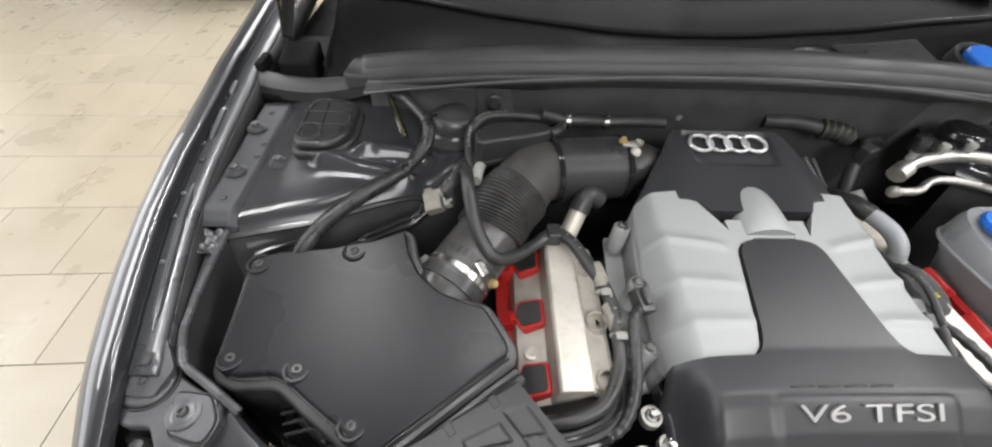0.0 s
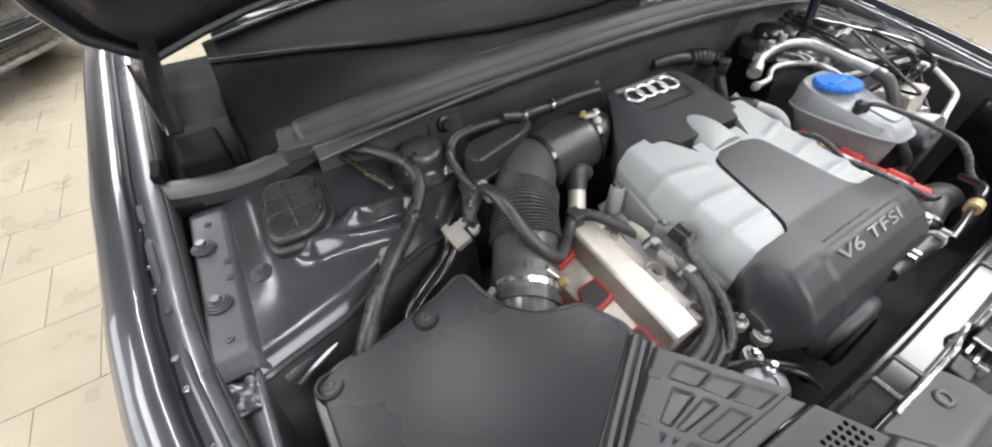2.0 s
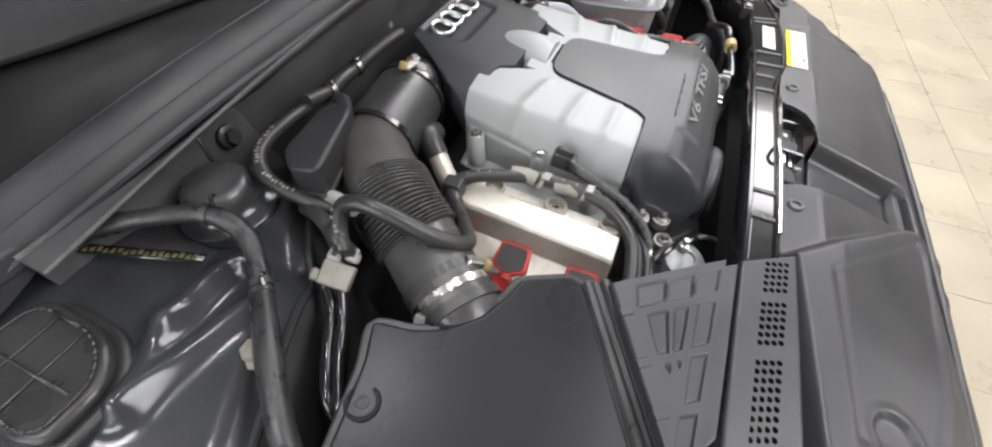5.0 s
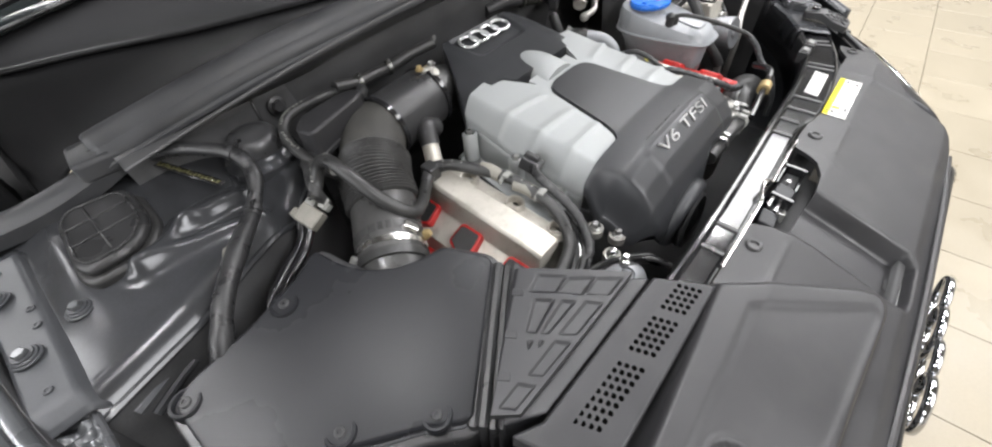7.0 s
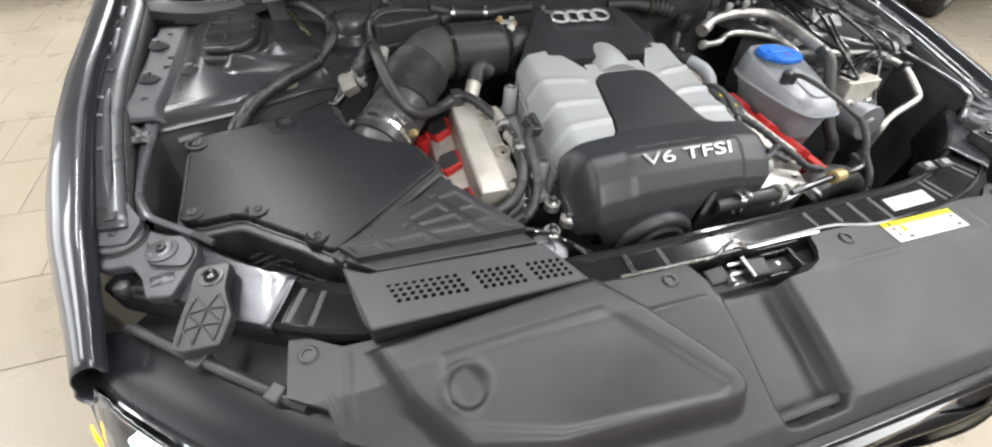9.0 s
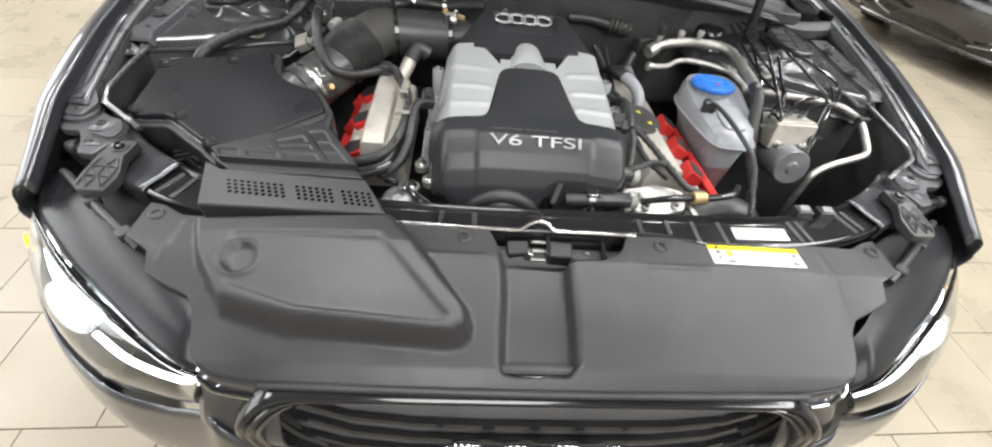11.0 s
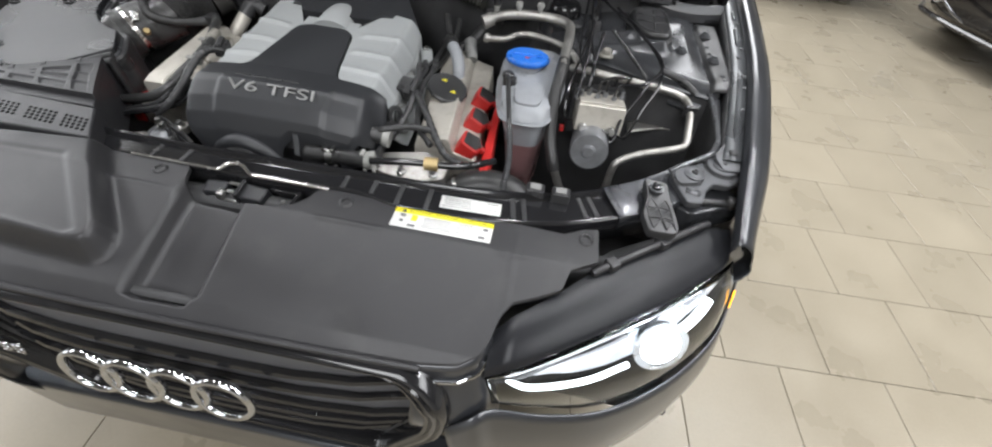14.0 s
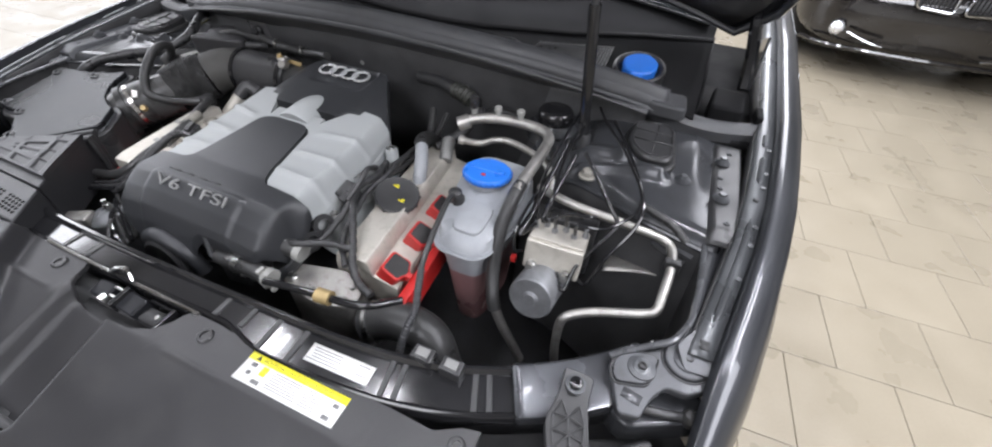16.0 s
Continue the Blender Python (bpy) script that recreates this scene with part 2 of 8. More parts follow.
def boxvf(c, s):
    x, y, z = c
    a, b, d = s[0] / 2, s[1] / 2, s[2] / 2
    v = [(x + i * a, y + j * b, z + k * d) for k in (-1, 1) for j in (-1, 1) for i in (-1, 1)]
    return v, [(0, 2, 3, 1), (4, 5, 7, 6), (0, 1, 5, 4), (2, 6, 7, 3), (0, 4, 6, 2), (1, 3, 7, 5)]


def prismvf(poly, top, bottom):
    """A plan outline pulled up from bottom to top: numbers or functions of x, y."""
    tz = top if callable(top) else (lambda x, y: top)
    bz = bottom if callable(bottom) else (lambda x, y: bottom)
    n = len(poly)
    v = [(x, y, tz(x, y)) for x, y in poly] + [(x, y, bz(x, y)) for x, y in poly]
    f = [tuple(range(n)), tuple(range(2 * n - 1, n - 1, -1))]
    f += [(i, (i + 1) % n, n + (i + 1) % n, n + i) for i in range(n)]
    return v, f


def spline(pts, per=6):
    """Points on a smooth line through pts."""
    p = [Vector(q) for q in pts]
    if len(p) == 2:
        return [p[0].lerp(p[1], i / per) for i in range(per + 1)]
    p = [p[0] * 2 - p[1]] + p + [p[-1] * 2 - p[-2]]
    out = []
    for i in range(1, len(p) - 2):
        a, b, c, d = p[i - 1:i + 3]
        for k in range(per):
            t = k / per
            out.append(0.5 * ((2 * b) + (c - a) * t + (2 * a - 5 * b + 4 * c - d) * t * t + (3 * b - a - 3 * c + d) * t ** 3))
    return out + [p[-2]]


def tubevf(pts, r, n=12, per=6, radius=None, smooth=True, caps=True):
    """A round tube along pts; radius(u) scales r along it."""
    path = spline(pts, per) if smooth else [Vector(q) for q in pts]
    v, f = [], []
    t0 = (path[1] - path[0]).normalized()
    side = t0.orthogonal().normalized()
    for i, p in enumerate(path):
        t = (path[min(i + 1, len(path) - 1)] - path[max(i - 1, 0)]).normalized()
        side = (side - t * side.dot(t)).normalized()
        up = t.cross(side)
        rr = r * (radius(i / (len(path) - 1)) if radius else 1)
        v += [tuple(p + (side * math.cos(a) + up * math.sin(a)) * rr) for a in (2 * math.pi * k / n for k in range(n))]
        if i:
            o = (i - 1) * n
            f += [(o + k, o + (k + 1) % n, o + n + (k + 1) % n, o + n + k) for k in range(n)]
    if caps:
        f += [tuple(range(n - 1, -1, -1)), tuple(range(len(v) - n, len(v)))]
    return v, f


def lathevf(profile, n=24, m=None):
    """Rings (r, z) round the z axis, closed at both ends where r is 0 or capped."""
    v, f = [], []
    for r, z in profile:
        v += [(r * math.cos(2 * math.pi * k / n), r * math.sin(2 * math.pi * k / n), z) for k in range(n)]
    for i in range(len(profile) - 1):
        o = i * n
        f += [(o + k, o + (k + 1) % n, o + n + (k + 1) % n, o + n + k) for k in range(n)]
    f += [tuple(range(n - 1, -1, -1)), tuple(range(len(v) - n, len(v)))]
    return [tuple(m @ Vector(p)) for p in v] if m else v, f


def patchvf(fn, nu, nv, skirt=0.0):
    """A sheet of nu x nv cells from fn(u, v); skirt: how far its rim turns down."""
    v = [tuple(fn(i / nu, j / nv)) for j in range(nv + 1) for i in range(nu + 1)]
    w = nu + 1
    f = [(j * w + i, j * w + i + 1, (j + 1) * w + i + 1, (j + 1) * w + i) for j in range(nv) for i in range(nu)]
    if skirt:
        rim = list(range(w)) + [j * w + nu for j in range(1, nv + 1)] + [nv * w + i for i in range(nu - 1, -1, -1)] + [j * w for j in range(nv - 1, 0, -1)]
        k = len(v)
        v += [(v[i][0], v[i][1], v[i][2] - skirt) for i in rim]
        n = len(rim)
        f += [(rim[i], rim[(i + 1) % n], k + (i + 1) % n, k + i) for i in range(n)]
    return v, f


def lut(table, x):
    """Linear look-up in a short table of (x, y)."""
    if x <= table[0][0]:
        return table[0][1]
    for (a, b), (c, d) in zip(table, table[1:]):
        if x <= c:
            return b + (d - b) * (x - a) / (c - a)
    return table[-1][1]


def sstep(a, b, x):
    t = min(1, max(0, (x - a) / (b - a)))
    return t * t * (3 - 2 * t)


def inside(poly, x, y):
    """Signed distance to a plan outline, plus inside."""
    best, odd = 1e9, False
    for (ax, ay), (bx, by) in zip(poly, poly[1:] + poly[:1]):
        dx, dy = bx - ax, by - ay
        t = min(1, max(0, ((x - ax) * dx + (y - ay) * dy) / (dx * dx + dy * dy)))
        best = min(best, math.hypot(x - ax - t * dx, y - ay - t * dy))
        if (ay > y) != (by > y) and x < ax + (y - ay) * dx / dy:
            odd = not odd
    return best if odd else -best


def rounded(poly, r, n=4):
    """A plan outline with its corners rounded."""
    out = []
    for i, b in enumerate(poly):
        a, b, c = Vector(poly[i - 1]), Vector(b), Vector(poly[(i + 1) % len(poly)])
        k = min(r, (a - b).length * 0.45, (c - b).length * 0.45)
        p, q = b + (a - b).normalized() * k, b + (c - b).normalized() * k
        for j in range(n + 1):
            t = j / n
            w = p * (1 - t) ** 2 + b * 2 * t * (1 - t) + q * t * t
            out.append((w.x, w.y))
    return out


def grow(poly, d):
    """A plan outline moved outwards by d along its corner normals."""
    area = sum(a[0] * b[1] - b[0] * a[1] for a, b in zip(poly, poly[1:] + poly[:1]))
    out = []
    for i, b in enumerate(poly):
        a, c = poly[i - 1], poly[(i + 1) % len(poly)]
        t = Vector((c[0] - a[0], c[1] - a[1])).normalized()
        out.append((b[0] + t.y * math.copysign(d, area), b[1] - t.x * math.copysign(d, area)))
    return out


def bolt(at, r, h, parent, name="bolt", material="steel", m=None, label=""):
    """A flanged bolt head with a hexagon on a washer."""
    g = G()
    m = m or Matrix.Translation(at)
    g.add(*lathevf([(0.0001, 0), (r * 1.5, 0), (r * 1.5, h * 0.25), (r * 1.2, h * 0.4), (0.0001, h * 0.4)], 18), m=m)
    g.add(*lathevf([(0.0001, h * 0.3), (r, h * 0.3), (r, h * 0.9), (r * 0.85, h), (0.0001, h)], 6), m=m)
    return link(name, g.v, g.f, material, parent, label)


def words(text, size, m, material, parent, name="lettering", extrude=0.0015, label="", bevel=0.0, sx=1.0, align="CENTER", space=1.0, thin=0.0):
    cu = bpy.data.curves.new(name, "FONT")
    cu.body, cu.size, cu.extrude, cu.bevel_depth = text, size, extrude, bevel
    cu.offset = -thin
    cu.align_x, cu.align_y, cu.space_character = align, "CENTER", space
    tmp = bpy.data.objects.new(name, cu)
    scene.collection.objects.link(tmp)
    me = bpy.data.meshes.new_from_object(tmp.evaluated_get(bpy.context.evaluated_depsgraph_get()))
    bpy.data.objects.remove(tmp)
    me.transform(m @ Matrix.Diagonal((sx, 1, 1, 1)))
    me.materials.clear()
    me.materials.append(M[material])
    ob = new(name, me)
    ob.parent = parent
    if parent.type == "EMPTY":
        ob.matrix_parent_inverse = Matrix.Translation(-parent.location)
    if label:
        ob["label"] = label
    return ob


def face_pose(at, normal, xdir=(1, 0, 0)):
    """A pose with z along normal and x as near xdir as it can be."""
    z = Vector(normal).normalized()
    x = Vector(xdir)
    x = (x - z * x.dot(z)).normalized()
    y = z.cross(x)
    return Matrix.Translation(at) @ Matrix((x, y, z)).transposed().to_4x4()

# ---------------------------------------------------------------- the room
g = G()
g.add(*boxvf((0.4, 1.5, -0.06), (17.0, 17.0, 0.10)))
floor = tagged(link("floor", g.v, g.f, "grout", smooth=False), "grey grout bed under beige square floor tiles", "floor", kind="structure")
for nm, c, s in (("wall_north", (0.4, 10.1, 1.7), (17.4, 0.2, 3.4)), ("wall_south", (0.4, -7.1, 1.7), (17.4, 0.2, 3.4)),
                 ("wall_east", (9.0, 1.5, 1.7), (0.2, 17.0, 3.4))):
    tagged(link(nm, *boxvf(c, s), "wall", smooth=False), "plain off-white painted showroom wall", "wall", kind="structure")
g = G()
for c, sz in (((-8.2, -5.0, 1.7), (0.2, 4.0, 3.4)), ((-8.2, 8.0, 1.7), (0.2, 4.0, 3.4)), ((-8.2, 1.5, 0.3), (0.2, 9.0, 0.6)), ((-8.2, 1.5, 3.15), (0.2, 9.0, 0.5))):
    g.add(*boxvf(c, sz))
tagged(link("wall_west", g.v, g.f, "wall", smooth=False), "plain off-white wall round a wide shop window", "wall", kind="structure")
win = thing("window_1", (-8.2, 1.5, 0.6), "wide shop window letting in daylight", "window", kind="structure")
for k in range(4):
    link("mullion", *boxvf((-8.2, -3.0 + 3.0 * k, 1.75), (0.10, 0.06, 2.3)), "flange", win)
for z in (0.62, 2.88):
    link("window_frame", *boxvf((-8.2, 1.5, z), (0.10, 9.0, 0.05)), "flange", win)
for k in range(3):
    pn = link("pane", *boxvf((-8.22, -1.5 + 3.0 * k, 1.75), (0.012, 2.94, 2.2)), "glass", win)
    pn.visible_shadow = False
tagged(link("ceiling", *boxvf((0.4, 1.5, CEIL + 0.1), (17.4, 17.4, 0.2)), "ceiling", smooth=False), "plain dull grey showroom ceiling", "ceiling", kind="structure")

# ---------------------------------------------------------------- car body
FL = [(0.20, 0.768), (0.25, 0.776), (0.32, 0.785), (0.40, 0.795), (0.50, 0.816), (0.60, 0.836), (0.70, 0.850), (0.82, 0.860), (0.95, 0.868), (1.35, 0.878), (1.9, 0.885)]
FZ = [(0.20, 0.722), (0.25, 0.740), (0.32, 0.768), (0.38, 0.792), (0.40, 0.798), (0.70, 0.840), (0.95, 0.872), (1.35, 0.915), (1.9, 0.95)]
FENDER = [(-0.020, -0.06), (-0.019, -0.004), (-0.015, 0.0), (0.012, 0.0), (0.016, 0.004), (0.0165, 0.013), (0.019, 0.016), (0.030, 0.0155),
          (0.044, 0.012), (0.060, 0.004), (0.073, -0.009), (0.083, -0.030), (0.090, -0.065), (0.094, -0.12), (0.095, -0.20), (0.087, -0.34), (0.070, -0.48), (0.058, -0.60)]


# the outer bulge of each fender, less than the section drawn
WIDE = {-1: 0.12, 1: 0.38}


def fenders(sx):
    car = thing("fender", (sx * 0.9, 0.9, 0.0), "dark grey metallic front fender with a polished shut edge", "fender", "front fenders")
    ys = [0.235 + 1.4 * (i / 60) ** 1.15 for i in range(61)]
    v, f = [], []
    k = len(FENDER)
    for y in ys:
        fade = sstep(0.20, 0.50, y)
        for d, dz in FENDER:
            dd = d if d <= 0.02 else 0.02 + (d - 0.02) * (0.60 + 0.40 * fade) * (1 - WIDE[sx] * sstep(0.012, -0.03, dz) * sstep(0.34, 0.62, y))
            v.append((sx * (lut(FL, y) + dd) - 0.006 + (0.012 * sstep(0.5, 0.9, y) if sx < 0 else 0), y, lut(FZ, y) + (dz if dz > -0.03 else -0.03 + (dz + 0.03) * (0.12 + 0.88 * sstep(0.26, 0.40, y)))))
    for i in range(len(ys) - 1):
        f += [(i * k + j, i * k + j + 1, (i + 1) * k + j + 1, (i + 1) * k + j) for j in range(3, k - 1)]
    link("skin", v, f, "paint", car, "glossy dark grey metallic outer skin", solid=0.0012, angle=60)
    f = []
    for i in range(len(ys) - 1):
        if ys[i] > 0.375:
            f += [(i * k + j, i * k + j + 1, (i + 1) * k + j + 1, (i + 1) * k + j) for j in range(1, 3)]
    link("flange", [(a, b, c + 0.0005) for a, b, c in v], f, "flange", car, "satin grey mounting flange", solid=0.002, angle=60)
    # inner face of the flange, given a darker material for its shade
    f = []
    for i in range(len(ys) - 1):
        if ys[i] > 0.375:
            f.append((i * k, i * k + 1, (i + 1) * k + 1, (i + 1) * k))
    link("inner_lip", v, f, "satin", car, "inner lip of the flange, darkened for its shade", solid=0.002, angle=60)
    # flat front end of the flange beside the lamp corner
    poly = rounded([(sx * a - 0.006, b) for a, b in ((0.826, 0.500), (0.800, 0.490), (0.797, 0.452), (0.778, 0.425), (0.762, 0.400), (0.776, 0.372), (0.806, 0.374), (0.815, 0.44))], 0.006, 3)
    link("end_plate", *prismvf(poly, lambda x, y: lut(FZ, y) - 0.002, lambda x, y: lut(FZ, y) - 0.012), "plate_paint", car, "flat front end of the flange", bevel=0.002)
    # raised beads pressed along the flange
    for y0, y1 in ((0.44, 0.66), (0.75, 0.83), (0.86, 0.90)):
        pts = [(sx * (lut(FL, y) - 0.002) - 0.006, y, lut(FZ, y) + 0.0005) for y in (y0 + (y1 - y0) * i / 8 for i in range(9))]
        link("bead", *tubevf(pts, 0.0055, 8, 2, radius=lambda u: 0.25 + 0.75 * min(1, 8 * u, 8 * (1 - u))), "flange", car)
    for y, w in ((0.705, 0.008), (0.409, 0.012)):
        link("slot", *boxvf((sx * (lut(FL, y) - 0.003) - 0.006, y, lut(FZ, y) + 0.0016), (w, w * 1.15, 0.002)), "dark", car, "square locating hole")
    for y in (0.53, 0.60, 0.64, 0.74, 0.78, 0.85):
        link("dimple", *lathevf([(0.0045, 0), (0.004, 0.0018), (0.0022, 0.002), (0.001, 0.0005)], 12, Matrix.Translation((sx * (lut(FL, y) + 0.006) - 0.006, y, lut(FZ, y) + 0.001))), "flange", car)
    return car


fenders(-1), fenders(1)


WEDGE = [(0.683, 0.727), (0.615, 0.749), (0.528, 0.758), (0.528, 0.700)]


def wing_z(x, y):
    """Height of the pressed inner wing; x counted outwards from the middle."""
    z = 0.816 + 0.010 * sstep(0.66, 0.90, y)
    z += 0.014 * sstep(0.790, 0.735, x) * sstep(0.50, 0.60, x) * sstep(0.63, 0.80, y)
    z -= 0.012 * math.exp(-((x - 0.515) / 0.022) ** 2) * sstep(0.95, 0.80, y)
    # forked ridge that opens towards the engine, its middle sunk
    for ax, ay, bx, by, amp, wid in ((0.683, 0.727, 0.615, 0.749, 0.0110, 0.016), (0.615, 0.749, 0.528, 0.758, 0.0110, 0.016), (0.683, 0.727, 0.545, 0.702, 0.0090, 0.013)):
        t = min(1, max(0, ((x - ax) * (bx - ax) + (y - ay) * (by - ay)) / ((bx - ax) ** 2 + (by - ay) ** 2)))
        z = max(z, z + amp * math.exp(-((x - ax - t * (bx - ax)) ** 2 + (y - ay - t * (by - ay)) ** 2) / wid ** 2))
    z -= 0.006 * sstep(0.0, 0.016, inside(WEDGE, x, y))
    # front edge rolls down
    z -= 0.016 * (1 - min(1, max(0, (y - lut(WY, x)) / 0.030))) ** 2
    z -= 0.035 * sstep(-0.040, -0.028, x - lut(FL, y))
    return z


WY = [(0.43, 0.76), (0.46, 0.735), (0.52, 0.69), (0.60, 0.66), (0.675, 0.626), (0.76, 0.602), (0.80, 0.590), (0.815, 0.56), (0.85, 0.555)]


def inner_wing(sx):
    t = thing("inner_wing", (sx * 0.65, 0.8, 0.45), "pressed glossy dark inner wing panel over the suspension strut", "inner wing", "inner wings")
    yf = lambda x: lut(WY, x)
    v, f = patchvf(lambda u, w: (sx * (0.435 + 0.402 * u), (yf(0.435 + 0.402 * u)) * (1 - w) + 0.93 * w, wing_z(0.435 + 0.402 * u, yf(0.435 + 0.402 * u) * (1 - w) + 0.93 * w)), 110, 80)
    link("tower_panel", v, f, "inner_paint", t, angle=75)
    # rolled edge and the wall that drops from it
    edge = [(0.435 + 0.405 * i / 40) for i in range(38)]
    pts = [(sx * x, yf(x) - 0.004, wing_z(x, yf(x)) - 0.003) for x in edge]
    link("rolled_edge", *tubevf(pts, 0.005, 8, 1), "inner_paint", t)
    v, f = patchvf(lambda u, w: (sx * (0.435 + 0.405 * u), yf(0.435 + 0.405 * u) - 0.006 - 0.05 * w, wing_z(0.435 + 0.405 * u, yf(0.435 + 0.405 * u)) - 0.003 - 0.40 * w), 30, 8)
    link("drop_wall", v, f, "dark", t)
    # folded stiffeners below the front edge
    for k in range(2):
        pts = [(sx * (0.770 - 0.010 * k), 0.594 - 0.010 * k, 0.776 - 0.012 * k), (sx * 0.740, 0.606 - 0.012 * k, 0.778 - 0.012 * k), (sx * 0.706, 0.622 - 0.012 * k, 0.780 - 0.012 * k)]
        link("lower_fold", *tubevf(pts, 0.0075 - 0.002 * k, 8, 5), "rim" if k == 0 else "inner_paint", t)
    # satin rail between the wing and fender gap, right one darkened for shade
    v, f = patchvf(lambda u, w: (sx * (0.824 - 0.050 * u - 0.004 * u * w), 0.596 + 0.284 * w, 0.8255 + 0.010 * sstep(0.66, 0.90, 0.596 + 0.284 * w) - 0.012 * sstep(0.80, 1.0, u) - 0.012 * sstep(0.10, 0.0, w)), 14, 30)
    link("outer_rail", v, f, "rail" if sx < 0 else "satin", t, "satin blue-grey outer rail" if sx < 0 else "outer rail, darkened to stand for dimmer light", solid=0.002)
    for ry in (0.64, 0.735, 0.765, 0.85):
        link("rail_dimple", *lathevf([(0.005, 0), (0.0045, 0.0016), (0.0025, 0.0019), (0.001, 0.0004)], 12, Matrix.Translation((sx * (0.792 + 0.012 * math.sin(ry * 90)), ry, 0.8260 + 0.010 * sstep(0.66, 0.90, ry)))), "rail", t)
    # ledge that runs forward beside the fender
    def ledge(u, w):
        y = 0.62 - 0.215 * u
        xo = lut(FL, y) - 0.014
        xi = lut([(0.40, 0.752), (0.415, 0.762), (0.445, 0.776), (0.50, 0.782), (0.60, 0.784)], y)
        return (sx * (xo + (xi - xo) * w) - 0.005, y, 0.790 - 0.012 * u + 0.012 * sstep(0.2, 0.6, w))
    v, f = patchvf(ledge, 30, 6)
    link("ledge", v, f, "rail", t)
    def rim(u):
        p = ledge(u, 1)
        return (p[0], p[1], p[2] + 0.002)
    corner = [rim(i / 10) for i in range(11)] + [(sx * 0.730 - 0.005, 0.389, 0.786), (sx * 0.704 - 0.005, 0.372, 0.782), (sx * 0.686 - 0.005, 0.360, 0.776)]
    link("well_rim", *tubevf(corner, 0.0046, 8, 3), "rim", t, "folded rim of the wheel well")
    v, f = patchvf(lambda u, w: (rim(u)[0] + sx * 0.012 * w, rim(u)[1], rim(u)[2] - 0.004 - 0.38 * w), 16, 6)
    link("side_wall", v, f, "dark", t)
    return t


inner_wing(-1), inner_wing(1)

# dark tray under the engine and the walls that close the bay
bay = thing("engine_bay_tray", (0, 0.5, 0.3), "grimy black undertray beneath the engine", "undertray")
link("tray", *boxvf((0, 0.52, 0.34), (1.62, 0.82, 0.02)), "dark", bay)
link("rear_panel", *boxvf((0, 0.925, 0.58), (1.70, 0.02, 0.50)), "dark", bay)
link("front_panel", *boxvf((0, 0.17, 0.54), (1.2, 0.02, 0.38)), "dark", bay)

# ---------------------------------------------------------------- firewall, seal, scuttle, windscreen
fire = thing("firewall", (0, 0.9, 0.6), "dark painted upper firewall with bolts and seams", "firewall")
v, f = patchvf(lambda u, w: (-0.63 + 1.26 * u, 0.895 + 0.012 * math.sin(u * 9) * 0.3 - 0.02 * w, 0.60 + 0.29 * w), 40, 14)
link("panel", v, f, "firewall", fire, solid=0.004)
v, f = patchvf(lambda u, w: (-0.63 + 1.26 * u, 0.874 - 0.04 * sstep(0, 1, w) - 0.02 * (1 - (2 * u - 1) ** 2) * w, 0.885 + 0.06 * (1 - (2 * u - 1) ** 2) * w + 0.004 * w), 40, 6)
link("upper_lip", v, f, "firewall", fire, solid=0.004)
for x, z in ((-0.409, 0.857), (-0.063, 0.841), (0.225, 0.838)):
    bolt(None, 0.010 if z > 0.85 else 0.0065, 0.014, fire, "bolt", "grey" if z < 0.85 else "satin", face_pose((x, 0.871, z), (0, -1, 0.15)))
for x in (0.245, -0.44):
    link("seam", *boxvf((x, 0.878, 0.84), (0.004, 0.008, 0.10)), "satin", fire)

SEAL = [(x, y + 0.006, z + 0.009) for x, y, z in ((-0.64, 0.905, 0.888), (-0.62, 0.895, 0.898), (-0.42, 0.858, 0.935), (-0.21, 0.838, 0.952), (0.0, 0.832, 0.958), (0.20, 0.836, 0.953), (0.40, 0.852, 0.937), (0.58, 0.872, 0.912), (0.66, 0.885, 0.893))]


def seal_at(x):
    return (lut([(p[0], p[1]) for p in SEAL], x), lut([(p[0], p[2]) for p in SEAL], x))


v, f = patchvf(lambda u, w: (-0.66 + 1.32 * u, seal_at(-0.66 + 1.32 * u)[0] + 0.014 + 0.03 * (1 - w), 0.60 + (seal_at(-0.66 + 1.32 * u)[1] - 0.012 - 0.60) * w), 40, 4)
link("inner_bulkhead", v, f, "dark", fire, solid=0.004)
seal = thing("rubber_seal", (0, 0.86, 0.9), "long black rubber bonnet seal along the scuttle edge", "seal")
SEAL_BAND = [(-0.016, -0.030), (-0.020, -0.022), (-0.019, -0.012), (-0.013, -0.006), (-0.008, -0.008), (-0.004, -0.002), (0.002, 0.007), (0.010, 0.010), (0.018, 0.007), (0.022, -0.001), (0.027, -0.003), (0.033, -0.001), (0.037, -0.008), (0.038, -0.018)]
path_ = spline(SEAL, 6)
v, f = [], []
for i, p in enumerate(path_):
    v += [(p.x, p.y + a, p.z + b) for a, b in SEAL_BAND]
    if i:
        k = len(SEAL_BAND)
        f += [((i - 1) * k + j, (i - 1) * k + j + 1, i * k + j + 1, i * k + j) for j in range(k - 1)]
link("band", v, f, "seal", seal, "double-ridged rubber band", solid=0.003, angle=60)
link("lower_lip", *tubevf([(x, y - 0.022, z - 0.026) for x, y, z in SEAL], 0.006, 8, 6), "seal", seal)
